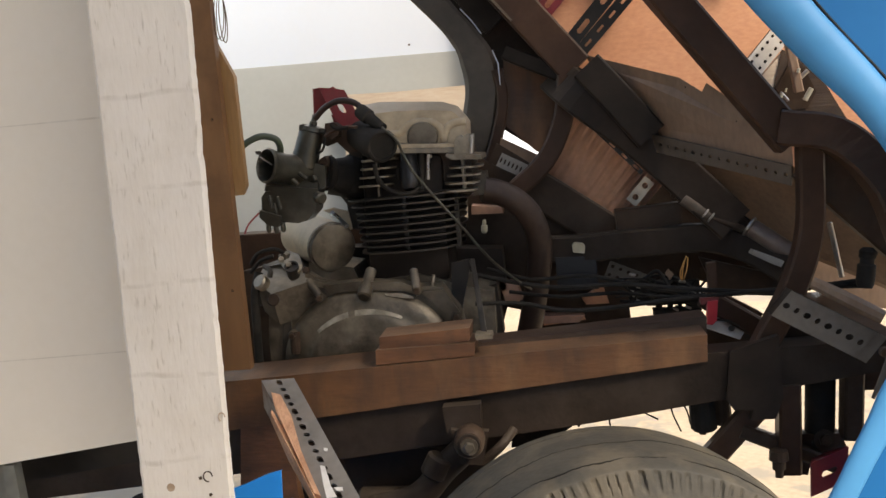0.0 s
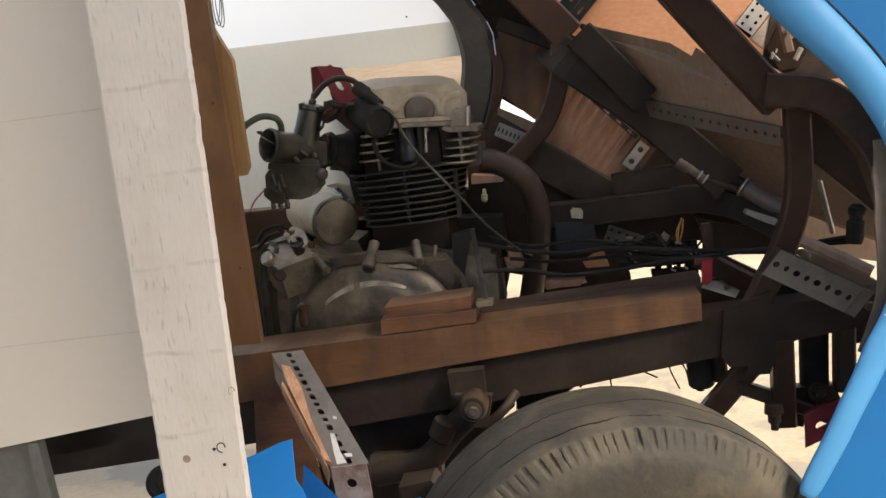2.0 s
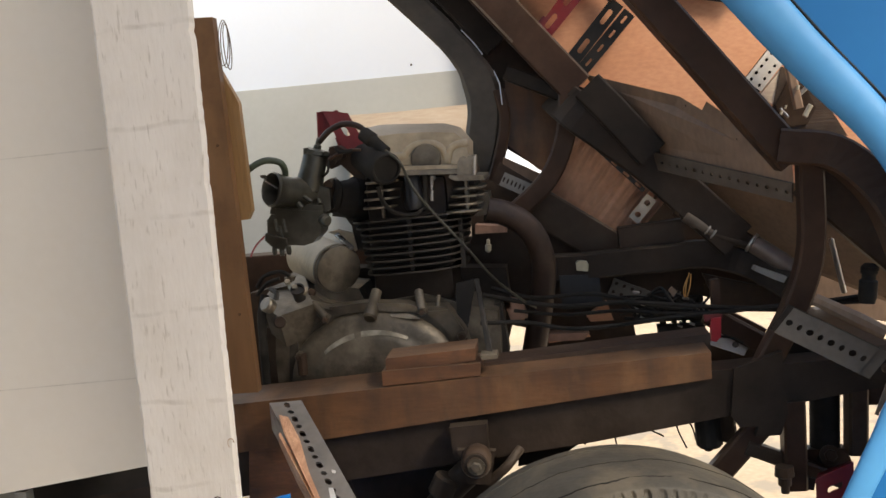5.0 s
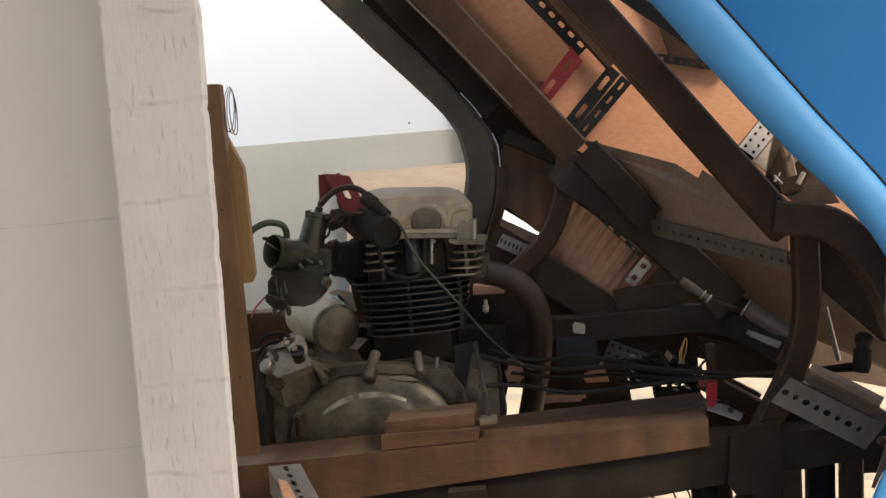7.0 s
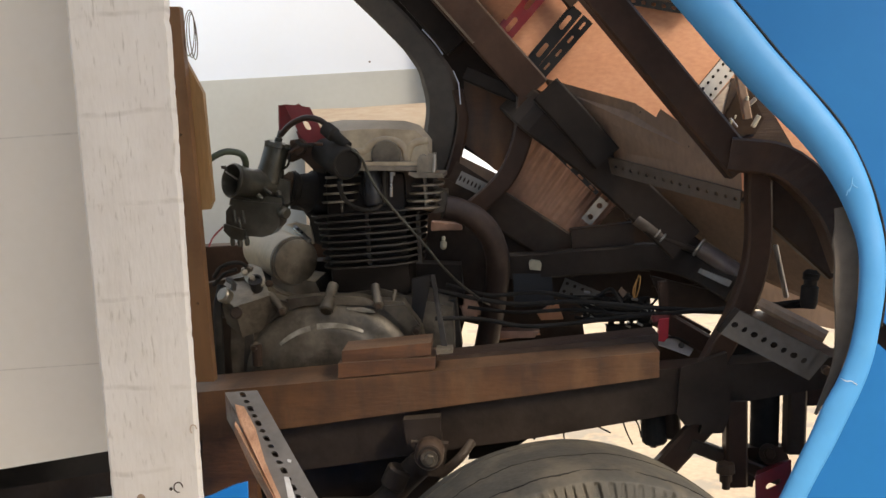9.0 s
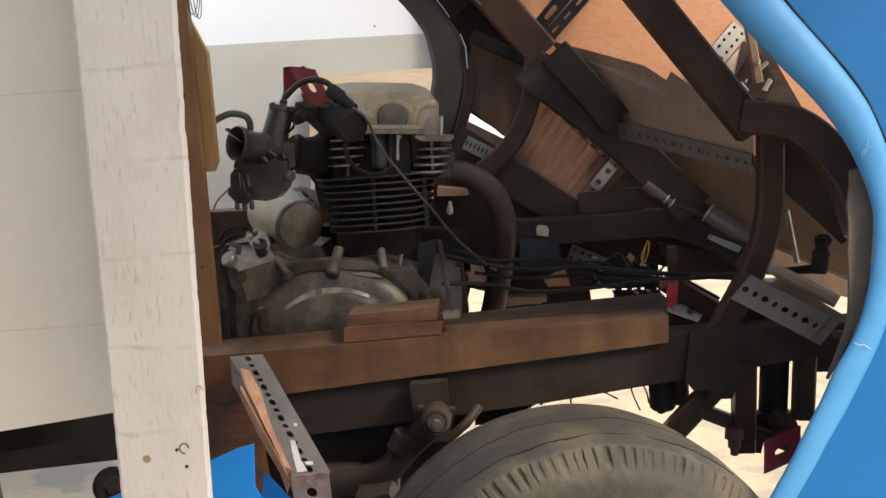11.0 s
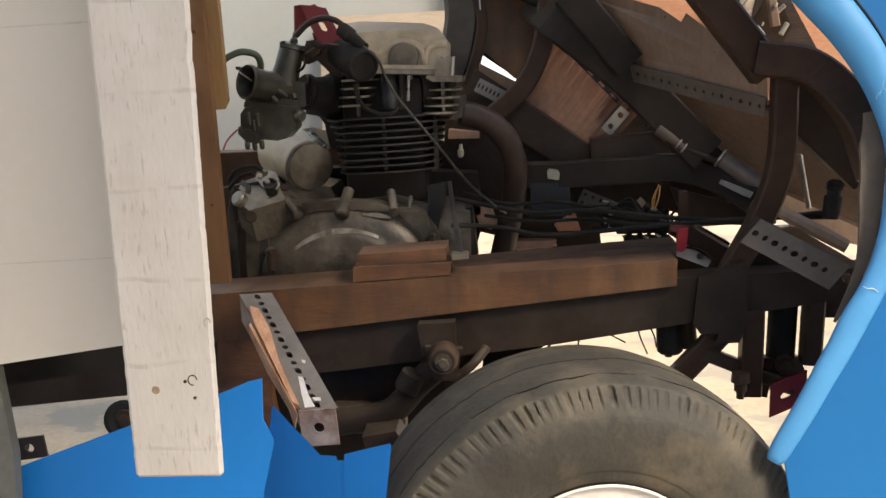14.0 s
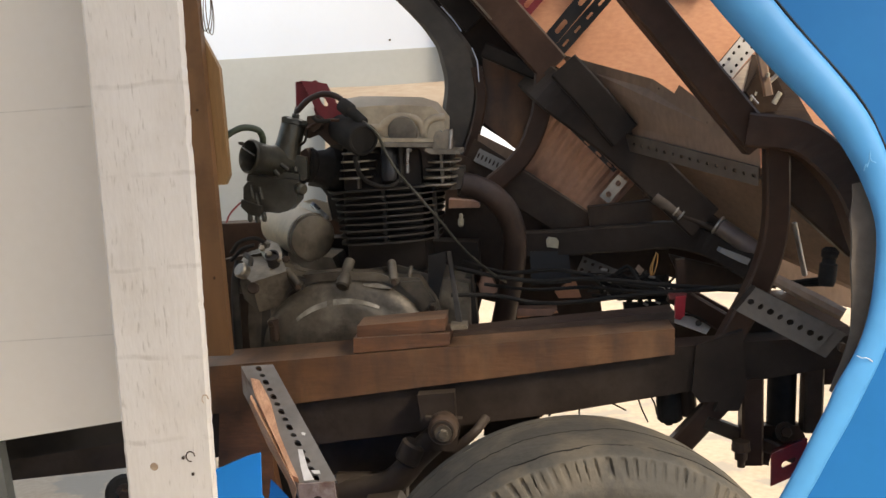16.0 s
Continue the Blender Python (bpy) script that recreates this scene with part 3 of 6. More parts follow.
for k in range(3):
    c = V((-0.255, -0.010, 1.020)) + V((0.0012 * k, 0.004 * k, -0.002 * k))
    pts = [c + V((0.0065 * math.cos(a + 0.5 * k), 0.008 * math.sin(a), 0.0285 * math.sin(a + 0.3 * k))) for a in [2 * math.pi * i / 10 for i in range(11)]]
    part("loop", tube(pts, 0.0006, 6, 4), "primer", coil)

# ---- wooden beam, blocks and chassis ----
f0, f1 = V((-0.255, 0.000, 0.566)), V((0.309, 0.000, 0.593))
g0, g1 = V((-0.262, 0.000, 0.503)), V((0.308, 0.000, 0.560))
f0, g0 = f0 + (f0 - f1) * 0.12, g0 + (g0 - g1) * 0.12
beam = prism([f0, f1, g1, g0], (0, 0.095, 0), 0.004)
tagged(part("wooden_beam", beam, "beam"), "long stained wooden beam lying on the chassis rail", "beam")
for n, (a, b, c, d) in enumerate((((-0.100, 0.004, 0.594), (0.026, 0.004, 0.597), (0.024, 0.004, 0.581), (-0.101, 0.004, 0.575)), ((-0.095, 0.010, 0.609), (0.020, 0.010, 0.615), (0.019, 0.010, 0.599), (-0.096, 0.010, 0.591)))):
    tagged(part("wood_block", prism([a, b, c, d], (0, 0.06, 0), 0.0035), "block"), "short stained wooden block stacked on the beam", "block", "blocks on the beam")

tagged(part("wood_batten", prism([(0.025, 0.060, 0.584), (0.318, 0.060, 0.603), (0.317, 0.060, 0.579), (0.024, 0.060, 0.567)], (0, 0.05, 0), 0.003), "beam_dark"), "dark stained wooden batten along the back of the beam", "batten")
frame_ob = thing("vehicle", "home-built vehicle with a dark brown steel frame and blue sheet body", "vehicle")
r0, r1 = V((-0.325, 0.012, 0.546)), V((0.561, 0.012, 0.575))
under = [V((0.563, 0.012, 0.541)), V((0.155, 0.012, 0.484)), V((-0.335, 0.012, 0.433)), V((-0.596, 0.012, 0.411))]
# The rail's colour includes the shade under the beam.
part("chassis_rail", prism([r0 + (r0 - r1) * 0.3, r1] + under, (0, 0.05, 0), 0.003), "shaded_steel", frame_ob)
fr = V((-0.326, 0.360, 0.718)).z
part("far_chassis_rail", box(-0.9, 0.13, 0.36, 0.41, fr - 0.075, fr, 0.003), "primer", frame_ob)
part("far_chassis_rail", box(0.05, 0.9, 0.36, 0.41, fr - 0.10, fr - 0.04, 0.003), "primer", frame_ob)
part("cross_member", box(-0.42, -0.37, 0.05, 0.37, 0.50, 0.57, 0.003), "primer", frame_ob)
part("cross_member", box(0.50, 0.55, 0.05, 0.37, 0.50, 0.57, 0.003), "primer", frame_ob)


def bar(points, w, h, name="tube", material="primer", up=(0, 1, 0), parent=None, steps=5):
    path = smooth_path(points, steps) if len(points) > 2 else points
    return part(name, sweep(path, square(w, h), up), material, frame_ob if parent is None else parent)


# near side of the cage
bar([(0.159, 0.030, 1.163), (0.422, 0.030, 0.818)], 0.042, 0.042, "cage_tube")
bar([(0.406, 0.020, 0.836), (0.466, 0.005, 0.822), (0.509, -0.030, 0.769), (0.527, -0.060, 0.701)], 0.042, 0.042, "cage_tube")
bar([(0.451, 0.065, 0.792), (0.555, 0.055, 0.687)], 0.055, 0.03, "brace", "dark_primer")
bar([(0.443, 0.030, 0.811), (0.440, 0.030, 0.710), (0.418, 0.030, 0.639), (0.376, 0.030, 0.561), (0.350, 0.030, 0.502)], 0.030, 0.028, "bent_upright")
# Dark sheet added to fill the bright gap between gusset and rail.
part("gap_filler", prism([(0.4081, 0.0620, 0.6044), (0.4315, 0.0620, 0.6185), (0.4661, 0.0620, 0.6007), (0.4645, 0.0620, 0.5584), (0.4077, 0.0620, 0.5604)], (0, 0.006, 0), 0.001), "shaded_steel", frame_ob)
part("spring_plate", prism([(0.336, 0.004, 0.570), (0.394, 0.004, 0.587), (0.397, 0.004, 0.510), (0.387, 0.004, 0.483), (0.357, 0.004, 0.483), (0.361, 0.004, 0.495), (0.338, 0.004, 0.496), (0.329, 0.004, 0.510)], (0, 0.012, 0), 0.002), "shaded_steel", frame_ob)
bar([(0.371, 0.034, 0.490), (0.305, 0.034, 0.419)], 0.030, 0.02, "link")
bar([(0.406, 0.020, 0.523), (0.404, 0.020, 0.410)], 0.0270, 0.03, "lower_upright")
bar([(0.349, 0.030, 0.463), (0.465, 0.030, 0.412)], 0.018, 0.02, "lower_arm", "dark_primer")
bar([(0.489, 0.040, 0.542), (0.485, 0.040, 0.444)], 0.024, 0.03, "lower_upright", "dark_primer")
part("base_plate", prism([(0.412, 0.045, 0.449), (0.475, 0.045, 0.448), (0.482, 0.045, 0.428), (0.469, 0.045, 0.418), (0.438, 0.045, 0.420), (0.433, 0.045, 0.395), (0.413, 0.045, 0.399)], (0, 0.02, 0), 0.002), "primer", frame_ob)
for p in ((0.388, 0.000, 0.425), (0.307, 0.060, 0.464)):
    p = V(p)
    bm = turned(p + V((0, 0, 0.02)), p, [(0, 0.011), (0.012, 0.012), (0.014, 0.008), (0.024, 0.008), (0.025, 0.005), (0.034, 0.005)], 14)
    part("stud", bm, "steel" if p.x < 0.3 else "dark_primer", frame_ob)
part("bump_stop", rod(V((0.307, 0.060, 0.510)), V((0.309, 0.060, 0.455)), 0.017), "rubber", frame_ob)
part("bump_stop", rod(V((0.330, 0.060, 0.510)), V((0.333, 0.060, 0.462)), 0.012), "dark_primer", frame_ob)

# ---- suspension eye, angle bracket ----
eye = thing("spring_eye", "round rubber-bushed spring eye with a hexagon bolt", "bush")
c = V((0.015, -0.040, 0.487))
part("hanger_plate", prism([(-0.018, 0.000, 0.523), (0.029, 0.000, 0.525), (0.029, 0.000, 0.488), (-0.015, 0.000, 0.480)], (0, -0.02, 0), 0.004), "shaded_steel", eye)
part("bush", turned(c + V((0, 0.012, 0)), c - V((0, 1, 0)), [(0, 0.017), (0.005, 0.0185), (0.028, 0.0185), (0.033, 0.0155), (0.034, 0.0105), (0.037, 0.010)], 28), "dark_primer", eye, smooth=True)
part("rubber_ring", turned(c, c - V((0, 1, 0)), [(0.0205, 0.0142), (0.0226, 0.0138), (0.0226, 0.0098), (0.0205, 0.0094)], 24), "near_black", eye, "black rubber ring", smooth=True)
bolt(c + V((0.001, -0.024, -0.001)), (0, -1, 0), 0.0066, 0.007, parent=eye, material="alloy")
part("shackle_link", prism([(-0.009, -0.030, 0.497), (0.038, -0.030, 0.493), (0.028, -0.030, 0.451), (0.000, -0.030, 0.453)], (0, 0.012, 0), 0.004), "shaded_steel", eye)
part("lever", tube([(0.026, -0.020, 0.450), (0.051, -0.020, 0.471), (0.067, 0.000, 0.485)], 0.006), "shaded_steel", eye)
arm = thing("suspension_arm", "greasy steel suspension arm behind the wheel", "arm")
part("arm_tube", tube([(0.008, 0.000, 0.466), (-0.023, 0.000, 0.439), (-0.062, 0.000, 0.401), (-0.134, 0.020, 0.379)], 0.018), "shaded_steel", arm, smooth=True)
part("collar", rod((-0.025, -0.010, 0.458), (-0.039, -0.010, 0.432), 0.017), "shaded_steel", arm, smooth=True)
part("axle_tube", rod((-0.143, 0.030, 0.384), (-0.044, 0.030, 0.382), 0.022), "shaded_steel", arm, smooth=True)
part("axle_plate", prism([(-0.168, 0.060, 0.442), (-0.024, 0.060, 0.447), (-0.030, 0.060, 0.399), (-0.156, 0.060, 0.393)], (0, 0.02, 0), 0.003), "shaded_steel", arm)
part("axle_housing", prism([(-0.255, 0.140, 0.483), (0.039, 0.140, 0.476), (0.053, 0.140, 0.421), (-0.023, 0.140, 0.354), (-0.084, 0.140, 0.285), (-0.163, 0.140, 0.242), (-0.244, 0.140, 0.288)], (0, 0.05, 0), 0.01), "shaded_steel", arm)
part("spring_clamp", prism([(0.0950, 0.1000, 0.4872), (0.1586, 0.1000, 0.4870), (0.1523, 0.1000, 0.4615), (0.1279, 0.1000, 0.4464), (0.0833, 0.1000, 0.4309), (0.0574, 0.1000, 0.4283), (0.0601, 0.1000, 0.4550), (0.0939, 0.1000, 0.4574)], (0, 0.03, 0), 0.002), "near_black", arm)
part("brake_wire", tube([(0.1531, 0.0900, 0.4735), (0.1544, 0.0900, 0.4652), (0.1495, 0.0900, 0.4571)], 0.0011, 6), "rubber", arm)
part("spring_pad", prism([(-0.091, -0.060, 0.390), (-0.048, -0.060, 0.397), (-0.035, -0.060, 0.374), (-0.085, -0.060, 0.368)], (0, 0.05, 0), 0.003), "shaded_steel", arm)

ang = thing("slotted_bracket", "slotted steel angle bracket, its end rusty and chipped", "bracket")
A, B, C, D = V((-0.243, -0.022, 0.569)), V((-0.201, -0.022, 0.570)), V((-0.091, -0.200, 0.479)), V((-0.134, -0.200, 0.478))
part("top_leg", holed(A, D, B, 0.0145, 0.0075, 0.003, 0.0115, 2, skew=True), "zinc", ang)
part("side_leg", prism([A, D, D + V((0.004, 0.004, -0.035)), A + V((0, 0, -0.035))], (0.005, 0, 0)), "rust_angle", ang)
# Dark slab added under the top leg to darken its holes.
part("dark_filler", prism([A + V((0.003, 0, -0.005)), B + V((-0.002, 0, -0.005)), C + V((-0.002, 0.006, -0.005)), D + V((0.003, 0.006, -0.005))], (0, 0, -0.022)), "dark_primer", ang)
E0, E1 = V((-0.135, -0.202, 0.478)), V((-0.094, -0.202, 0.480))
part("end_plate", holed(E0, E1, E0 + V((0.004, 0.002, -0.042)), 0.5, 0.012, 0.003), "rust_angle", ang)
bm = prism([(-0.216, -0.064, 0.544), (-0.175, -0.120, 0.507), (-0.133, -0.205, 0.475), (-0.135, -0.205, 0.467), (-0.147, -0.180, 0.482), (-0.182, -0.126, 0.507), (-0.216, -0.070, 0.540)], (-0.003, 0.004, -0.010), 0.001)
for v in bm.verts:
    v.co += V((-0.001, -0.010, 0.002))
for v in bm.verts:
    v.co += V((noise.noise(v.co * 90), 0, noise.noise(v.co * 90 + V((3, 3, 3))))) * 0.002
cb = prism([(-0.223, -0.050, 0.555), (-0.211, -0.055, 0.553), (-0.190, -0.089, 0.535), (-0.169, -0.138, 0.510), (-0.147, -0.179, 0.489), (-0.135, -0.200, 0.478), (-0.142, -0.196, 0.480), (-0.150, -0.183, 0.486), (-0.171, -0.147, 0.505), (-0.192, -0.111, 0.524), (-0.212, -0.076, 0.541)], (0, -0.001, 0.006), 0.001)
for v in cb.verts:
    v.co += V((noise.noise(v.co * 90), 0, 0.5 * noise.noise(v.co * 90 + V((3, 3, 3))))) * 0.002
tagged(part("wood_sliver", cb, "splinter"), "splintered bare wooden sliver lying on the bracket", "sliver")
for pts in ([(-0.144, -0.155, 0.501), (-0.138, -0.157, 0.501), (-0.127, -0.183, 0.487), (-0.118, -0.197, 0.480), (-0.129, -0.198, 0.479), (-0.136, -0.180, 0.488)], [(-0.123, -0.185, 0.486), (-0.114, -0.185, 0.486), (-0.112, -0.190, 0.484), (-0.119, -0.190, 0.484)], [(-0.144, -0.132, 0.514), (-0.139, -0.133, 0.513), (-0.139, -0.137, 0.511), (-0.143, -0.136, 0.512)]):
    part("paint_splash", prism(pts, (0, 0, 0.0006)), "rim", ang, "spilt white paint")
tagged(part("wood_strip", bm, "splinter"), "splintered bare wooden strip along the bracket", "strip")
bm = prism([(-0.283, 0.004, 0.518), (-0.216, 0.004, 0.521), (-0.218, 0.004, 0.422), (-0.199, 0.004, 0.278), (-0.307, 0.004, 0.280)], (0, 0.02, 0), 0.003)
# Darker block stain on the batten takes in the shade it stands in.
tagged(part("wood_batten", bm, "block"), "brown wooden batten under the post", "batten")

# ---- wheel ----
wheel = thing("wheel", "dusty worn rib-tread tyre on a white rim", "wheel")
WC, WR, WW = V((0.171, -0.154, 0.2586)), 0.2586, 0.165
wn_ = V((math.sin(0.2322), -math.cos(0.2322), 0.0))


def around(profile, n=96):
    bm = turned(WC, WC + wn_, profile, n)
    return bm


h = WW / 2
tread = [(s * h, WR - r) for s, r in (
    (-1.0, 0.075), (-1.06, 0.052), (-1.08, 0.035), (-1.02, 0.020), (-0.93, 0.009), (-0.80, 0.005), (-0.56, 0.002), (-0.555, 0.006), (-0.53, 0.006), (-0.525, 0.0015),
    (-0.10, 0.0), (0.10, 0.0), (0.30, 0.0005), (0.52, 0.0015), (0.80, 0.0055), (0.88, 0.0085))]
tread += [(h * (0.90 + 0.165 * k / 16), WR - 0.0095 - 0.0315 * (k / 16) ** 1.15) for k in range(17)]
tread += [(s * h, WR - r) for s, r in ((1.08, 0.052), (1.078, 0.062), (1.066, 0.074), (1.04, 0.090), (1.0, 0.100), (0.985, 0.103), (0.975, 0.1035), (0.965, 0.106), (0.93, 0.114), (0.88, 0.119), (0.80, 0.122))]
LUGS = 122
bm = around(tread, LUGS * 10)
rnd = random.Random(11)
wear = [rnd.uniform(0.35, 1.0) * (0.7 + 0.3 * math.sin(k * 0.37) ** 2) for k in range(LUGS)]
width = [rnd.uniform(0.22, 0.62) for _ in range(LUGS)]
along = V((math.cos(0.2322), math.sin(0.2322), 0))
for v in bm.verts:
    d = v.co - WC
    across = d.dot(wn_)
    turn = math.atan2(d.z, d.dot(along)) / (2 * math.pi) * LUGS
    drop = WR - math.hypot(d.z, d.dot(along))
    out = max(0.0, 1 - abs(drop) / 0.02)
    v.co += wn_ * (noise.noise(v.co * 14) * 0.0012 + noise.noise(v.co * 60) * 0.0012 * out)
    if across > 0.85 * h and 0.010 < drop < 0.034:
        # worn grooves between the shoulder lugs, deep at the tread edge and fading down the wall
        t_ = turn + (drop - 0.012) * 11 + 0.7 * noise.noise(V((turn * 0.31, 0, 2)))
        n_lug, f_ = int(math.floor(t_)) % LUGS, t_ - math.floor(t_)
        groove = min(1.0, max(0.0, (width[n_lug] - f_) * 9)) * min(1.0, f_ * 9 + 0.25)
        fade = min(1.0, (drop - 0.010) / 0.003) * min(1.0, max(0.0, (0.034 - drop) / 0.012))
        v.co -= (wn_ * 0.0040 + (d - wn_ * across).normalized() * 0.0010) * groove * fade * wear[n_lug]
tyre = part("tyre", bm, "tyre", wheel, smooth=True)
for s_, r_, w_ in ((0.66, 0.0036, 0.0009), (0.10, 0.0, 0.0006)):
    rb_ = around([(s_ * h - w_, WR - r_ - 0.004), (s_ * h - w_, WR - r_ + 0.0005), (s_ * h + w_, WR - r_ + 0.0005), (s_ * h + w_, WR - r_ - 0.004), (s_ * h - w_, WR - r_ - 0.004)], 360)
    for v in rb_.verts:
        q = v.co - WC
        t_ = math.atan2(q.z, q.x)
        flat = V((math.cos(t_), math.sin(t_), s_))
        v.co += wn_ * (0.0062 * noise.noise(flat * 7) + 0.0026 * noise.noise(flat * 45) + 0.8 * w_ * noise.noise(flat * 80 + V((0, 0, 7 if (q.dot(wn_) > s_ * h) else 0))))
    part("tread_groove", rb_, "rubber", tyre)
side = wn_.cross(V((0, 0, 1))).normalized()
bm = around([(h * 0.84, 0.1355), (h * 0.91, 0.1385), (h * 0.93, 0.1365), (h * 0.91, 0.1345), (h * 0.80, 0.130), (h * 0.55, 0.130), (h * 0.45, 0.118), (h * 0.52, 0.08), (h * 0.50, 0.04), (h * 0.6, 0.035), (h * 0.62, 0.0)], 64)
rim = part("rim", bm, "rim", wheel, "white painted steel rim", smooth=True)
for i in range(4):
    a = math.pi / 4 + i * math.pi / 2
    bolt(WC + wn_ * (h * 0.52) + side * math.cos(a) * 0.055 + V((0, 0, 1)) * math.sin(a) * 0.055, wn_, 0.009, 0.012, "wheel_nut", rim)

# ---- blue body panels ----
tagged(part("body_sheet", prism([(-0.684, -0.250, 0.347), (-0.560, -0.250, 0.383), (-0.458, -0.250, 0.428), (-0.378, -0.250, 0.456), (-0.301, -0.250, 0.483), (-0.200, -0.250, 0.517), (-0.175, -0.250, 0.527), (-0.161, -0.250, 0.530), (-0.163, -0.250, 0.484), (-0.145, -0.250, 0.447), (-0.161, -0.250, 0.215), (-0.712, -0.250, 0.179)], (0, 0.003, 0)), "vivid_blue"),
       "vivid blue painted sheet-metal body panel with a rough-cut top edge", "panel", "blue body sheets")
bm = bmesh.new()
rows = [((-0.153, -0.246, 0.500), (-0.203, -0.246, 0.178)), ((-0.142, -0.252, 0.492), (-0.177, -0.252, 0.182)), ((-0.129, -0.257, 0.479), (-0.159, -0.257, 0.185)), ((-0.115, -0.260, 0.465), (-0.141, -0.260, 0.188)), ((-0.102, -0.262, 0.450), (-0.123, -0.262, 0.189)), ((-0.085, -0.263, 0.449), (-0.101, -0.263, 0.190)), ((-0.084, -0.263, 0.444), (-0.100, -0.263, 0.190)), ((-0.077, -0.263, 0.444), (-0.094, -0.263, 0.190)), ((-0.076, -0.263, 0.451), (-0.092, -0.263, 0.190)), ((-0.060, -0.261, 0.454), (-0.083, -0.261, 0.188)), ((-0.046, -0.258, 0.456), (-0.073, -0.258, 0.186)), ((-0.029, -0.253, 0.458), (-0.066, -0.253, 0.190)), ((-0.028, -0.252, 0.455), (-0.065, -0.252, 0.189))]
ua = [bm.verts.new(a) for a, b in rows]
ub = [bm.verts.new(V(a).lerp(V(b), 0.3) + V((0, -0.004, 0))) for a, b in rows]
uc = [bm.verts.new(b) for a, b in rows]
for i in range(len(rows) - 1):
    bm.faces.new((ua[i], ua[i + 1], ub[i + 1], ub[i]))
    bm.faces.new((ub[i], ub[i + 1], uc[i + 1], uc[i]))
bmesh.ops.solidify(bm, geom=bm.faces, thickness=0.003)
tagged(part("body_sheet", bm, "vivid_blue", smooth=True), "vivid blue painted sheet-metal corner panel, notched, beside the tyre", "panel", "blue body sheets")

trim_keys = [((0.247, -0.105, 1.144), 0.0262), ((0.303, -0.110, 1.070), 0.0264), ((0.340, -0.113, 1.021), 0.0262), ((0.410, -0.120, 0.931), 0.0240), ((0.468, -0.132, 0.859), 0.0218), ((0.494, -0.140, 0.811), 0.0190), ((0.509, -0.150, 0.764), 0.0155), ((0.512, -0.160, 0.727), 0.0143), ((0.508, -0.168, 0.684), 0.0137), ((0.501, -0.174, 0.647), 0.0132), ((0.489, -0.180, 0.609), 0.0138), ((0.460, -0.190, 0.558), 0.0148), ((0.428, -0.200, 0.503), 0.0138), ((0.384, -0.209, 0.428), 0.0118), ((0.376, -0.210, 0.414), 0.0080)]
trim_path = smooth_path([p for p, r in trim_keys], 6)
n_ = len(trim_path)
gapi = 53
edge = [V(p) + V((0.012, 0.0, 0)) for p in trim_path[:gapi]]


def on_side(p):
    """Lays a point on the leaning plane of the body side."""
    p = V(p)
    return V((p.x, -0.154 + (p.z - 0.75) * 0.160, p.z))


gz = trim_path[gapi].z
drop = (0.9 - trim_path[gapi].x) * 0.98
corners = [(0.9, 0, gz - drop), (1.25, 0, gz - drop - 0.1), (1.25, 0, 1.2), (1.1, 0, 1.38), (0.12, 0, 1.38)]
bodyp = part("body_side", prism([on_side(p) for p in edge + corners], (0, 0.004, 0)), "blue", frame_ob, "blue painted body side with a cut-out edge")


def swell(i):
    k, t = min(i // 6, len(trim_keys) - 2), (i / 6) - min(i // 6, len(trim_keys) - 2)
    return (trim_keys[k][1] * (1 - t) + trim_keys[k + 1][1] * t) / 0.0252


scl = [swell(i) for i in range(n_)]
bm = sweep(trim_path, [(x * 1.0, y * 0.55) for x, y in ring(0.0252, 20)], (0, 1, 0), scales=scl)
for v in bm.verts:
    v.co += V((noise.noise(v.co * 22), noise.noise(v.co * 22 + V((9, 0, 0))), noise.noise(v.co * 22 + V((0, 9, 0))))) * 0.0011
trim = part("edge_trim", bm, "trim", bodyp, "light blue padded edge", smooth=True)
seam = []
for i in range(1, n_ - 1):
    d = (trim_path[i + 1] - trim_path[i - 1]).normalized()
    outward = d.cross(V((0, 1, 0))).normalized()
    if outward.x < 0:
        outward = -outward
    seam.append(trim_path[i] + outward * (0.0262 * scl[i]) + V((0, -0.002, 0)))
part("crack", tube([V(p) + V((0, -0.0005, 0)) for p in ((0.469, -0.189, 0.599), (0.473, -0.193, 0.597), (0.478, -0.193, 0.597), (0.485, -0.190, 0.592))], 0.0004, 6), "rim", trim, "white crack")
for pts in (((0.485, -0.162, 0.791), (0.486, -0.163, 0.796), (0.488, -0.163, 0.798)), ((0.491, -0.163, 0.804), (0.493, -0.163, 0.801), (0.497, -0.163, 0.799)), ((0.492, -0.161, 0.811), (0.491, -0.162, 0.804), (0.488, -0.163, 0.795))):
    part("scuff", tube(pts, 0.0006, 6), "scuff_blue", trim, "small scuff")
part("seam", tube(seam[:gapi], 0.0016, 6, 1), "rubber", trim, "black rubber seam")


low = trim_path[gapi + 3:]
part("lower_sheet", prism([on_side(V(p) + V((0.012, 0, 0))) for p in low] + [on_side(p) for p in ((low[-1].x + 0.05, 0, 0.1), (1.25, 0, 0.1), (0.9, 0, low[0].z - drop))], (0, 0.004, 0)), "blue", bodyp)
part("gap_rail", prism([on_side(p) + V((0, 0.05, 0)) for p in (trim_path[gapi - 1], (0.9, 0, gz - drop - 0.01), (0.9, 0, gz - drop - 0.09), trim_path[gapi + 8])], (0, 0.01, 0)), "ply_dull", bodyp, "tan wooden rail seen in the gap")
part("gap_frame", prism([on_side(p) + V((0, 0.03, 0)) for p in (trim_path[gapi - 3], (0.9, 0, gz - drop + 0.05), (0.9, 0, gz - drop - 0.025), trim_path[gapi + 2])], (0, 0.01, 0)), "primer", bodyp)
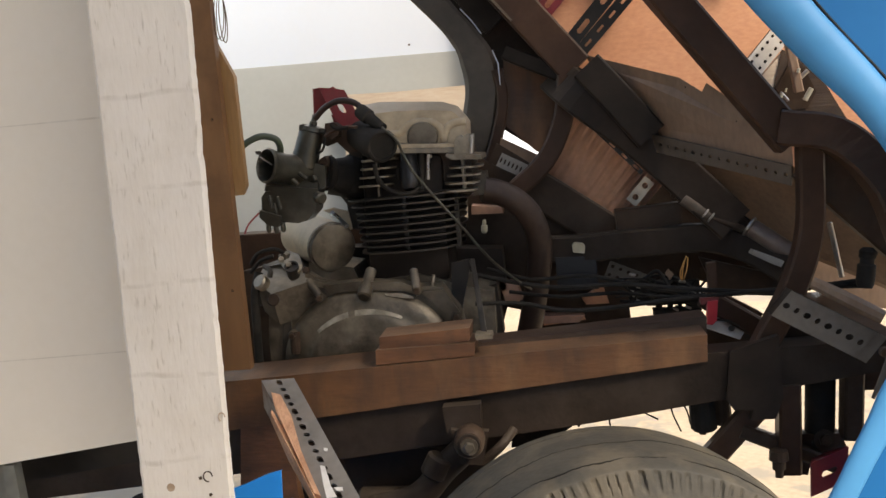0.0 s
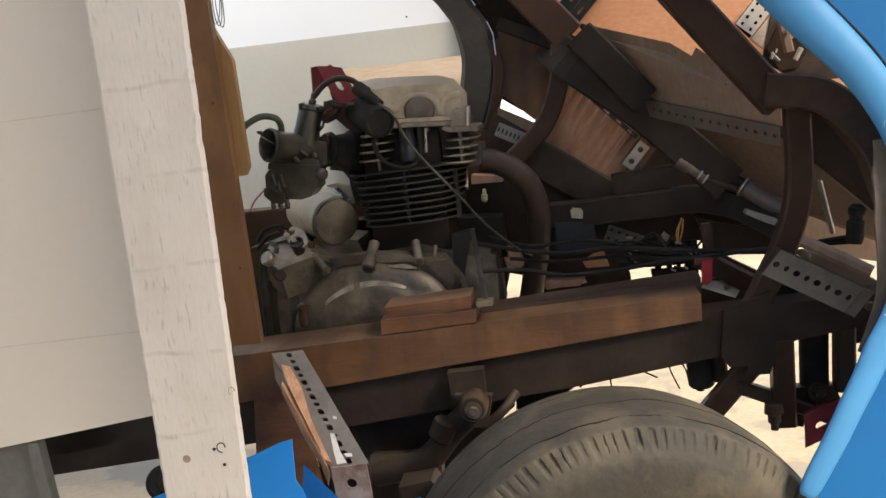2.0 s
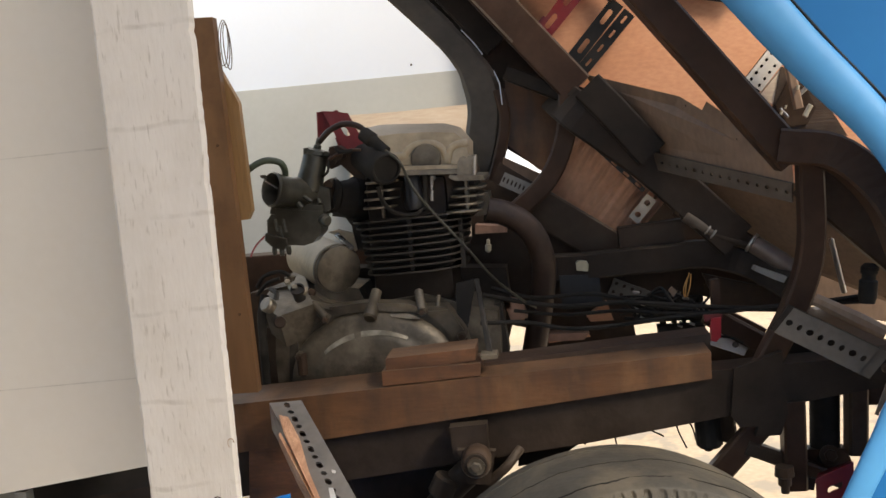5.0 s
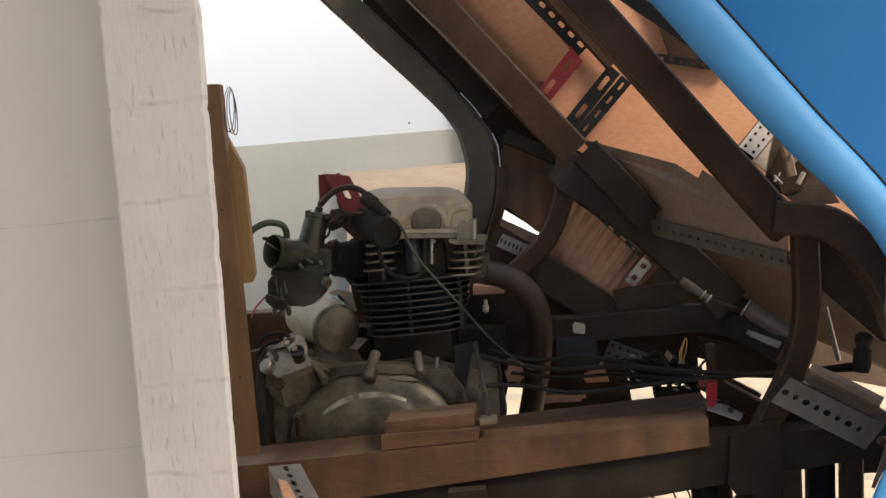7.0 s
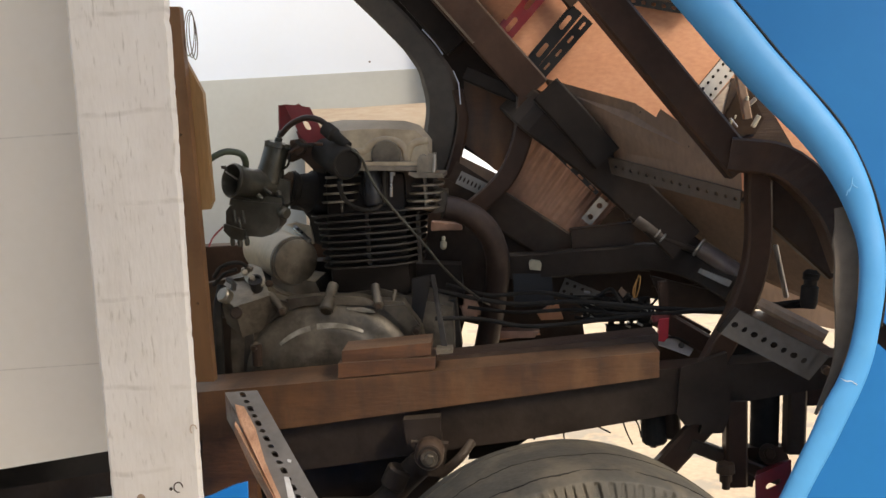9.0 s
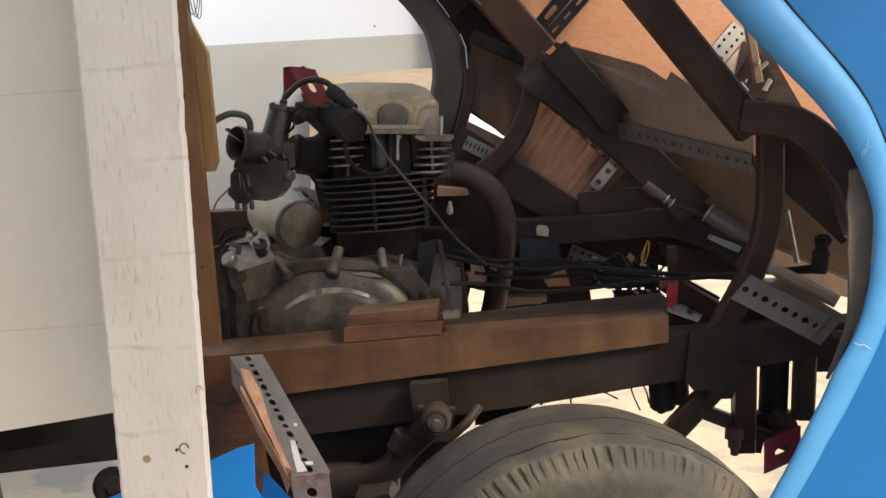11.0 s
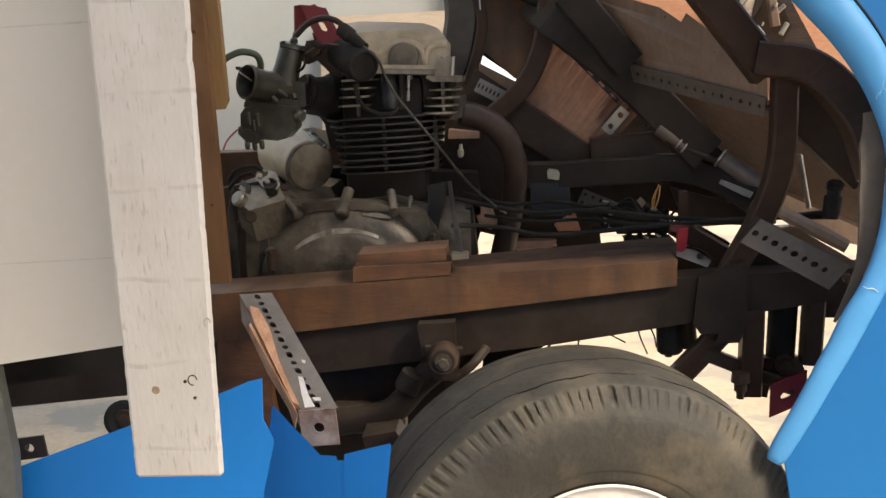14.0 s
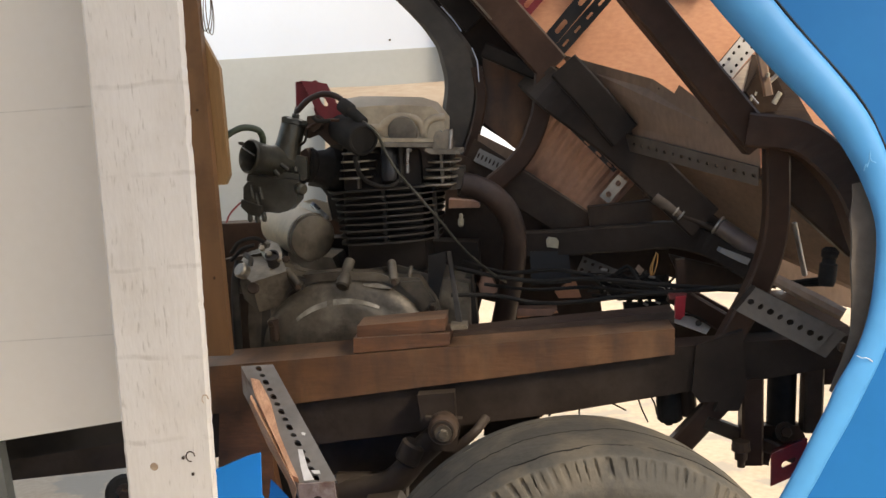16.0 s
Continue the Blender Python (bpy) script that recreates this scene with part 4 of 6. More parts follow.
lip_base = trim_path[34:-18]
fade = [min(1.0, 0.45 + 0.1 * i) * min(1.0, 0.15 + 0.045 * (len(lip_base) - 1 - i)) for i in range(len(lip_base))]
lip_path = [p + V((-0.011 - 0.008 * k, 0.02, -0.003)) for p, k in zip(lip_base, fade)]
part("inner_lip", sweep(lip_path, [(-0.014, -0.003), (0.011, -0.003), (0.011, 0.003), (-0.014, 0.003)], (0, 1, 0), scales=fade), "lip", bodyp, "grey filler-covered inner lip")
for p in ((0.482, -0.135, 0.593), (0.470, -0.135, 0.596)):
    part("screw_boss", rod(V(p), V(p) + V((0, -0.01, 0)), 0.0052), "dark_primer", bodyp)

# ---- gusset, stick and parts by the near frame ----
g = thing("gusset", "grey slotted steel gusset plate", "gusset", "slotted steel angles")
ga, gb, gc = V((0.4013, -0.0350, 0.6477)), V((0.4945, -0.0750, 0.5959)), V((0.3775, -0.0350, 0.6200))
ge = ga.lerp(gb, 8 / 9)
part("plate", holed(ga, ge, gc, 0.0125, 0.0078, 0.003, 0.0054, 2, phase=1, skew=True), "gusset", g)
part("plain_end", prism([ge, gb, gb + (gc - ga), ge + (gc - ga)], (0, 0.003, 0)), "gusset", g)
# Dark sheet added behind the gusset to shade its holes.
part("gusset_hole_shade", prism([p + V((0, 0.022, 0)) for p in (ga, gb, gb + (gc - ga), gc)], (0, 0.003, 0)), "shaded_steel", g)
bm = sweep([V((0.4338, 0.0000, 0.6501)).lerp(V((0.5052, -0.0300, 0.6095)), k) for k in (0, 0.3, 0.65, 1)], [(x, y) for x, y in square(0.0165, 0.016, 0.005)], scales=[0.86, 1.0, 1.06, 0.98])
tagged(part("wood_stick", bm, "ply_dull"), "short dusty wooden stick wedged above the gusset", "stick")
rp = thing("red_plate", "dark red slotted steel plate on the suspension", "plate")
part("plate", holed((0.420, -0.020, 0.435), (0.464, -0.020, 0.454), (0.419, -0.020, 0.393), 0.055, 0.008, 0.003, 0.02, 1, skew=True), "red", rp)
part("flange", prism([(0.419, -0.020, 0.428), (0.462, -0.020, 0.445), (0.476, 0.030, 0.434), (0.436, 0.030, 0.422)], (0, 0, 0.003)), "red", rp)
sh = thing("shock_absorber", "black tubular shock absorber with a bolt", "shock absorber")
part("body", turned((0.4562, 0.060, 0.537), (0.452, 0.060, 0.432), [(0, 0.0185), (0.096, 0.0185), (0.098, 0.0205), (0.104, 0.0205), (0.11, 0.014), (0.13, 0.012)], 24), "rubber", sh, smooth=True)
part("chrome_stub", rod((0.486, 0.070, 0.499), (0.487, 0.070, 0.456), 0.006, 12), "steel", sh)
bolt((0.452, 0.035, 0.444), (0, -1, 0.2), 0.008, 0.008, parent=sh, material="dark_primer")

# ---- boards of the cabin ----
tagged(part("plywood_board", prism([(-0.118, 0.356, 1.435), (0.783, 0.356, 1.343), (0.757, 0.356, 0.724), (0.506, 0.356, 0.758), (0.177, 0.356, 0.949), (-0.020, 0.356, 1.187)], (0, 0.009, 0)), "ply"), "orange-brown plywood panel of the cabin", "panel")
shelf = thing("plywood_shelf", "dusty brown plywood shelf, its corner notched", "shelf")
part("panel", prism([(0.199, 0.317, 0.957), (0.318, 0.212, 0.910), (0.343, 0.182, 0.888), (0.348, 0.172, 0.899), (0.433, 0.075, 0.816), (0.436, 0.081, 0.775), (0.275, 0.277, 0.826)], (0, 0.010, -0.006), 0.001), "ply_dull", shelf)
for p in ((0.271, 0.278, 0.907), (0.380, 0.141, 0.843), (0.325, 0.205, 0.894)):
    p = V(p)
    part("nail_head", turned(p + V((0, 0.004, 0)), p + V((0, -1, 0.6)), [(0, 0.0014), (0.0052, 0.0014), (0.006, 0.0008)], 8), "dark_primer", shelf)
shelf = thing("plywood_shelf", "dusty brown plywood board under the shelf", "shelf")
part("panel", prism([(0.288, 0.316, 0.821), (0.463, 0.203, 0.778), (0.585, 0.139, 0.721), (0.638, 0.297, 0.575), (0.510, 0.331, 0.639), (0.416, 0.332, 0.711)], (0, 0.014, -0.006), 0.001), "ply_dull", shelf)
for p in ((0.449, 0.282, 0.733), (0.386, 0.298, 0.766), (0.531, 0.275, 0.679)):
    p = V(p)
    part("nail_head", turned(p + V((0, 0.004, 0)), p + V((0, -1, 0.6)), [(0, 0.0014), (0.0052, 0.0014), (0.006, 0.0008)], 8), "dark_primer", shelf)
st = thing("slotted_strip", "dusty brown slotted steel strip along the shelf edge", "strip", "slotted steel angles")
part("strip", holed(V((0.270, 0.279, 0.839)) + V((0, -0.006, 0)), V((0.434, 0.081, 0.786)) + V((0, -0.006, 0)), V((0.277, 0.277, 0.812)) + V((0, -0.006, 0)), 0.0150, 0.0048, 0.003, 0.0062, 2), "strip", st)


def slotted_angle(a, b, c, material, label, backed=False, rows=1, hole=0.009, slot=0.026, pitch=0.038, skew=False):
    t_ = thing("slotted_angle", label, "angle", "slotted steel angles")
    part("leg", holed(a, b, c, pitch, hole, 0.003, slot, 1, rows=rows, skew=skew), material, t_)
    # Black sheet added behind the leg so its holes look shaded.
    if backed:
        a, b, c = V(a), V(b), V(c)
        part("hole_shade", prism([p + V((0, 0.006, 0)) for p in (a, b, b + c - a, c)], (0, 0.003, 0)), "near_black", t_)
    return t_


tagged(part("plywood_board", prism([(0.021, 0.286, 1.299), (0.122, 0.287, 1.168), (0.183, 0.287, 1.092), (0.128, 0.354, 1.036), (0.057, 0.353, 1.128), (-0.042, 0.354, 1.252)], (-0.004, 0.006, 0.004)), "ply"), "orange-brown plywood side board turned from the light", "board")
slotted_angle((0.127, 0.340, 1.041), (0.187, 0.340, 1.103), (0.144, 0.340, 1.016), "red", "dark red slotted steel angle against the plywood", skew=True)
slotted_angle((0.170, 0.340, 0.990), (0.244, 0.340, 1.070), (0.186, 0.340, 0.974), "black_angle", "black slotted steel angle against the plywood", hole=0.008, skew=True)
slotted_angle((0.186, 0.340, 0.974), (0.262, 0.340, 1.052), (0.200, 0.340, 0.960), "black_angle", "black slotted steel angle against the plywood", hole=0.004, slot=0.014, pitch=0.024, skew=True)
slotted_angle((0.102, 0.340, 1.202), (0.198, 0.340, 1.087), (0.125, 0.340, 1.221), "black_angle", "black slotted steel angle across the plywood", hole=0.007, slot=0.012, pitch=0.021)
slotted_angle((0.315, 0.340, 1.068), (0.423, 0.340, 1.043), (0.317, 0.340, 1.081), "black_angle", "black slotted steel angle across the plywood", hole=0.006, slot=0.008, pitch=0.014)
slotted_angle((0.242, 0.200, 1.153), (0.372, 0.200, 1.048), (0.279, 0.200, 1.181), "black_angle", "black slotted steel angle across the plywood", hole=0.006, slot=0.015, pitch=0.03)
slotted_angle((0.430, 0.327, 0.929), (0.469, 0.327, 0.973), (0.450, 0.327, 0.906), "rim", "pale slotted steel strip on the plywood", backed=True, rows=2, hole=0.0045, slot=0.0055, pitch=0.0105)
slotted_angle((0.0606, 0.3600, 0.8201), (0.1022, 0.3600, 0.7971), (0.0460, 0.3600, 0.8028), "pale_plate", "pale slotted steel plate on the far side", hole=0.0095, slot=0.0030, pitch=0.0062)
slotted_angle((0.245, 0.320, 0.738), (0.275, 0.320, 0.771), (0.263, 0.320, 0.730), "pale_plate", "pale slotted steel plate on the far side", hole=0.009, slot=0.009, pitch=0.018)
slotted_angle((0.182, 0.260, 0.864), (0.263, 0.260, 0.777), (0.187, 0.260, 0.869), "black_angle", "black slotted strip along the far brace", hole=0.004, slot=0.011, pitch=0.022)
slotted_angle((0.218, 0.340, 0.642), (0.277, 0.340, 0.615), (0.208, 0.340, 0.616), "zinc", "dusty slotted steel plate on the far side", rows=2, hole=0.006, slot=0.006, pitch=0.012)

tagged(part("wood_offcut", prism([(0.450, 0.320, 0.904), (0.484, 0.320, 0.940), (0.491, 0.320, 0.908), (0.468, 0.320, 0.887)], (0, 0.015, 0), 0.001), "chipboard"), "small pale wooden offcut on the plywood", "offcut")
pc_ = thing("hinge", "dark steel hinge bracket with worn bolts on the plywood", "hinge")
part("leaf", prism([(0.470, 0.315, 0.887), (0.492, 0.315, 0.923), (0.498, 0.315, 0.932), (0.511, 0.315, 0.915), (0.528, 0.315, 0.878), (0.515, 0.315, 0.855), (0.488, 0.315, 0.853)], (0, 0.01, 0), 0.002), "dark_primer", pc_)
part("pin", rod((0.504, 0.312, 0.899), (0.516, 0.312, 0.909), 0.0035, 10), "steel", pc_)
part("pin", rod((0.476, 0.311, 0.881), (0.487, 0.311, 0.867), 0.0022, 10), "steel", pc_)
tagged(part("inner_board", prism([(0.2712, 0.3430, 1.2939), (0.3383, 0.3430, 1.0741), (0.4481, 0.3430, 1.0546), (0.4984, 0.3430, 1.2760)], (0, 0.008, 0)), "dark_primer"), "dark brown board above the slotted angle", "board")
tagged(part("wood_stick", sweep([V((0.4808, 0.2920, 0.9781)), V((0.4978, 0.2920, 0.8787))], square(0.013, 0.012, 0.002)), "ply_dull"), "short dusty tan wooden stick beside the hinge", "stick")
tagged(part("inner_board", prism([(0.4814, 0.3180, 0.9418), (0.5148, 0.3180, 0.9376), (0.5725, 0.3180, 0.8322), (0.5162, 0.3180, 0.8305), (0.4638, 0.3180, 0.8717)], (0, 0.006, 0)), "beam_dark"), "dark dusty board behind the hinge", "board")
# White bits painted in for the bright gap and glints at the hinge.
for a_, b_, r_ in (((0.5031, 0.2830, 0.8662), (0.5128, 0.2830, 0.8827), 0.0040), ((0.4695, 0.2830, 0.8719), (0.4723, 0.2830, 0.8780), 0.0022), ((0.4764, 0.2830, 0.8799), (0.4783, 0.2830, 0.8853), 0.0016), ((0.4946, 0.2830, 0.9058), (0.4965, 0.2830, 0.9120), 0.0026)):
    part("bright_bit", rod(a_, b_, r_, 10), "plastic_white", pc_, "white bit standing for a bright gap")
tagged(part("board_end", prism([(0.523, 0.327, 0.856), (0.539, 0.327, 0.884), (0.554, 0.327, 0.867), (0.555, 0.327, 0.846)], (0, 0.02, 0), 0.001), "ply_dull"), "dusty plywood end beside the hinge", "board")

tagged(part("wood_rail", prism([(0.0595, 0.3700, 0.8435), (0.1200, 0.3700, 0.8103), (0.1046, 0.3700, 0.7939), (0.0555, 0.3700, 0.8202)], (0, 0.010, 0), 0.001), "ply_dull"), "short dusty wooden rail over the slotted plate", "rail")
# Dark sheets added to fill the view and darken the plate's holes.
tagged(part("dark_backing", prism([(0.0118, 0.3640, 0.8220), (0.0323, 0.3640, 0.8107), (0.0865, 0.3640, 0.7776), (0.0775, 0.3640, 0.7260), (0.0036, 0.3640, 0.7339)], (0, 0.004, 0)), "dark_primer"), "dark sheet added to fill the view under the slotted plate", "plate")
tagged(part("dark_backing", prism([(0.053, 0.366, 0.836), (0.108, 0.366, 0.797), (0.092, 0.366, 0.768), (0.035, 0.366, 0.803)], (0, 0.004, 0)), "dark_primer"), "dark sheet added to darken the slotted plate's holes", "plate")

# ribbed brown sheet
pa, pb_, pc, pd = V((0.168, 0.356, 0.890)), V((0.311, 0.340, 0.762)), V((0.224, 0.340, 0.672)), V((0.089, 0.356, 0.769))
bm = bmesh.new()
N = 60
rowsv = []
for i in range(N + 1):
    t_ = i / N
    k = 0.0062 * math.sin(t_ * 2 * math.pi * 13 + 0.8 * math.sin(t_ * 9))
    rowsv.append([bm.verts.new(pa.lerp(pb_, t_).lerp(pd.lerp(pc, t_), u) + V((0, k * max(0.0, 1 - 1.5 * u), 0))) for u in (0, 0.2, 0.45, 1.0)])
for r_a, r_b in zip(rowsv, rowsv[1:]):
    for j in range(3):
        bm.faces.new((r_a[j], r_a[j + 1], r_b[j + 1], r_b[j]))
bmesh.ops.solidify(bm, geom=bm.faces, thickness=0.003)
tagged(part("ribbed_sheet", bm, "hide", smooth=True), "brown ribbed sheet behind the engine bay", "sheet")

# ---- far side of the cage ----
arch = [(-0.3206, 0.4300, 1.3708), (-0.2055, 0.4300, 1.2478), (-0.1258, 0.4300, 1.1627), (-0.0827, 0.4300, 1.1166), (-0.0428, 0.4300, 1.0732), (-0.0098, 0.4300, 1.0343), (0.0134, 0.4300, 1.0008), (0.0268, 0.4300, 0.9726), (0.0325, 0.4300, 0.9483), (0.0329, 0.4300, 0.9244), (0.0299, 0.4300, 0.8981), (0.0239, 0.4300, 0.8681), (0.0134, 0.4300, 0.8327), (-0.0035, 0.4300, 0.7887), (-0.0272, 0.4300, 0.7339), (-0.0550, 0.4300, 0.6714)]
arch_width = [0.047, 0.047, 0.046, 0.045, 0.043, 0.043, 0.047, 0.056, 0.057, 0.057, 0.057, 0.056, 0.049, 0.042, 0.040, 0.040]
far = thing("far_arch", "dark undersealed edge of the far body side", "arch")
steps_ = smooth_path(arch, 6)
wide = [arch_width[min(i // 6, len(arch) - 1)] * (1 - i % 6 / 6) + arch_width[min(i // 6 + 1, len(arch) - 1)] * (i % 6 / 6) for i in range(len(steps_))]
bm = sweep(steps_, square(0.05, 0.028, 0.006), (0, 1, 0), scales=[w / 0.05 for w in wide])
for v in bm.verts:
    v.co += V((noise.noise(v.co * 30), noise.noise(v.co * 30 + V((5, 0, 0))), noise.noise(v.co * 30 + V((0, 5, 0))))) * 0.0012
part("flange", bm, "arch", far, smooth=True)
bar([(-0.1379, 0.4000, 1.2690), (-0.0868, 0.4000, 1.2098), (0.0654, 0.4000, 1.0233)], 0.050, 0.03, "far_rail", "near_black")
bar([(-0.0730, 0.3270, 1.2557), (-0.0215, 0.3270, 1.1912), (0.0717, 0.3270, 1.0737), (0.1807, 0.3220, 0.9383)], 0.0525, 0.04, "far_cage_tube")
# Thin paler bar drawn as the lit edge of the cage tube.
bar([(-0.1018, 0.3000, 1.2417), (-0.0579, 0.3000, 1.1908), (0.0067, 0.3000, 1.1167), (0.0900, 0.3000, 1.0155)], 0.0028, 0.012, "lit_edge_bar", "strip")
# Dark bar added beside the slotted angle, its shadow included.
bar([(0.129, 0.337, 1.224), (0.249, 0.337, 1.069)], 0.0230, 0.012, "angle_dark_bar", "dark_primer")
bar([(0.1545, 0.3450, 0.9269), (0.1879, 0.2750, 0.8926), (0.2800, 0.2700, 0.8141), (0.393, 0.260, 0.696)], 0.058, 0.03, "far_brace", "shaded_steel")
# Black bar draws the brace together with the shadow under the shelf.
bar([(0.1944, 0.2620, 0.9372), (0.2292, 0.2550, 0.8955), (0.2797, 0.2500, 0.8311)], 0.047, 0.03, "far_brace", "near_black")
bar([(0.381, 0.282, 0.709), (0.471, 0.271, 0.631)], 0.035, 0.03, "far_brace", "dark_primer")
bar([(0.077, 0.348, 0.973), (0.174, 0.315, 0.924)], 0.0242, 0.02, "far_cross", "near_black")
bar([(0.167, 0.309, 0.929), (0.157, 0.309, 0.864), (0.127, 0.309, 0.805), (0.071, 0.309, 0.757)], 0.0298, 0.03, "far_upright")
bar([(0.059, 0.418, 0.952), (0.065, 0.418, 0.896), (0.040, 0.418, 0.813), (0.008, 0.418, 0.759)], 0.0183, 0.03, "far_upright", "primer")
bar([(0.102, 0.340, 0.769), (0.246, 0.340, 0.666)], 0.0576, 0.02, "far_board", "dark_primer")
bar([(0.101, 0.287, 0.673), (0.176, 0.285, 0.672), (0.230, 0.282, 0.675), (0.288, 0.279, 0.676), (0.348, 0.276, 0.678), (0.408, 0.270, 0.660), (0.458, 0.220, 0.629)], 0.040, 0.03, "steering_cross_tube", "shaded_steel")
bar([(0.227, 0.298, 0.700), (0.321, 0.298, 0.706)], 0.05, 0.03, "far_cross", "dark_primer")
# Black sheet added to fill the dark zone between arch and cage tube.
part("far_inner_panel", prism([(-0.196, 0.4305, 1.295), (0.100, 0.4305, 1.265), (0.225, 0.4305, 0.939), (0.151, 0.4305, 0.870), (0.112, 0.4305, 0.821), (0.053, 0.4305, 0.863), (0.038, 0.4305, 0.897), (0.038, 0.4305, 0.967), (0.022, 0.4305, 1.015), (-0.002, 0.4305, 1.048), (-0.108, 0.4305, 1.161)], (0, 0.006, 0)), "near_black", frame_ob)
# White strips stand for the daylight that shows past the arch.
for pts in ([(0.0076, 0.3980, 1.0508), (0.0254, 0.3980, 1.0292), (0.0387, 0.3980, 1.0089)], [(0.0542, 0.3980, 0.9820), (0.0619, 0.3980, 0.9612), (0.0621, 0.3980, 0.9593), (0.0633, 0.3980, 0.9268)]):
    part("gap_light_strip", tube(pts, 0.0010, 8), "wall_white", far, "thin white strip standing for light through the gap", smooth=True)
part("far_back", prism([(0.071, 0.412, 0.978), (0.205, 0.412, 0.922), (0.151, 0.412, 0.796), (0.113, 0.412, 0.818), (0.065, 0.412, 0.863)], (0, 0.01, 0)), "beam", frame_ob)
bar([(0.328, 0.150, 0.612), (0.412, 0.150, 0.558)], 0.028, 0.02, "diagonal")

col = thing("steering_column", "tan steering column with steel rings and a universal joint", "column")
part("joint", turned((0.3090, 0.2620, 0.7516), (0.3261, 0.2600, 0.7358), [(0, 0.006), (0.003, 0.0105), (0.009, 0.011), (0.011, 0.007), (0.015, 0.007), (0.017, 0.0105), (0.026, 0.0105)], 16), "dark_primer", col, smooth=True)
part("tube", turned((0.3221, 0.2580, 0.7389), (0.3630, 0.2520, 0.7052), [(0, 0.0090), (0.001, 0.0100), (0.020, 0.0098), (0.036, 0.0085), (0.050, 0.0075)], 20), "strip", col, smooth=True)
for p in ((0.3505, 0.2540, 0.7163), (0.3579, 0.2530, 0.7098)):
    part("ring", turned(p, (0.3881, 0.2480, 0.6847), [(0, 0.0075), (0.0008, 0.0098), (0.0024, 0.0098), (0.0034, 0.0075)], 20), "steel", col)
part("inner_shaft", rod((0.3600, 0.2520, 0.7080), (0.4155, 0.2460, 0.6837), 0.0055, 14), "dark_primer", col, smooth=True)
part("sleeve", rod((0.4129, 0.2460, 0.6922), (0.4664, 0.2250, 0.6516), 0.0135, 22), "shaft", col, "pinkish brown sleeve", smooth=True)
part("sleeve_collar", turned((0.4101, 0.2470, 0.6941), (0.4664, 0.2250, 0.6516), [(0, 0.0135), (0.001, 0.0155), (0.0035, 0.0155), (0.0045, 0.0135)], 22), "steel", col)
part("sleeve_foot", prism([(0.4080, 0.2050, 0.6641), (0.4484, 0.2000, 0.6467), (0.4436, 0.2000, 0.6386), (0.4319, 0.2050, 0.6433), (0.4047, 0.2050, 0.6585)], (0, 0.02, 0), 0.001), "pale_plate", col, "pale worn foot")

lw = thing("loose_wires", "thin black wires hanging under the chassis rail", "wires")
for pts in ([(0.269, 0.080, 0.487), (0.273, 0.080, 0.470), (0.282, 0.080, 0.448)], [(0.287, 0.100, 0.482), (0.294, 0.100, 0.467), (0.297, 0.100, 0.451)], [(0.161, 0.100, 0.470), (0.153, 0.100, 0.464), (0.149, 0.100, 0.454)],
            [(0.229, 0.120, 0.469), (0.243, 0.120, 0.461), (0.257, 0.120, 0.453)], [(0.197, 0.120, 0.465), (0.192, 0.120, 0.454), (0.194, 0.120, 0.441)]):
    part("wire", tube(pts, 0.0012, 6), "rubber", lw)

# ---- engine ----
engine = thing("engine", "dusty single-cylinder motorcycle engine with finned barrel", "engine")
# crankcase halves and the round side cover
case = [(-0.297, 0.160, 0.658), (-0.279, 0.160, 0.688), (-0.238, 0.160, 0.694), (-0.201, 0.160, 0.665), (-0.162, 0.160, 0.655), (-0.057, 0.160, 0.665), (-0.011, 0.160, 0.650), (0.044, 0.160, 0.634), (0.044, 0.160, 0.578), (0.036, 0.160, 0.498), (-0.292, 0.160, 0.502), (-0.306, 0.160, 0.552)]
part("crankcase", prism(case, (0, 0.20, 0), 0.008), "alloy", engine, smooth=True)
flank = [(-0.266, 0.125, 0.655), (-0.231, 0.125, 0.673), (-0.178, 0.125, 0.655), (-0.116, 0.125, 0.657), (-0.024, 0.125, 0.651), (-0.002, 0.125, 0.620), (0.008, 0.125, 0.572), (-0.005, 0.125, 0.510), (-0.271, 0.125, 0.526), (-0.272, 0.125, 0.591)]
part("side_case", prism(flank, (0, 0.05, 0), 0.010), "alloy", engine, smooth=True)
cc = V((-0.141, 0.125, 0.555))
bm = turned(cc, cc - V((0, 1, 0)), [(0, 0.100), (0.004, 0.098), (0.010, 0.088), (0.013, 0.078), (0.0135, 0.0725), (0.019, 0.066), (0.0205, 0.060), (0.0215, 0.04), (0.022, 0.0)], 64)
for v in bm.verts:
    v.co.x = cc.x + 0.010 + (v.co.x - cc.x) * 1.22
clutch = part("clutch_cover", bm, "alloy", engine, "scuffed round alloy side cover", smooth=True)
# Highlight of the cover edge as bright pieces, on the upper arc only.
for a0, a1 in ((58, 103), (106, 142)):
    rimpts = [cc + V((0.013 + 0.0915 * math.cos(radians(a)), -0.0165, 0.0695 * math.sin(radians(a)))) for a in range(a0, a1, 3)]
    taper = [0.35 + 0.65 * math.sin(math.pi * min(1.0, max(0.0, (a - 52) / 98))) for a in range(a0, a1, 3)]
    part("arc_highlight", sweep(rimpts, [(-0.0040, 0.002), (0.0032, -0.0030), (0.0040, -0.0020), (-0.0030, 0.004)], (0, 1, 0), scales=taper), "alloy_highlight", clutch, "bright arc painted as the cover's highlight", smooth=True)
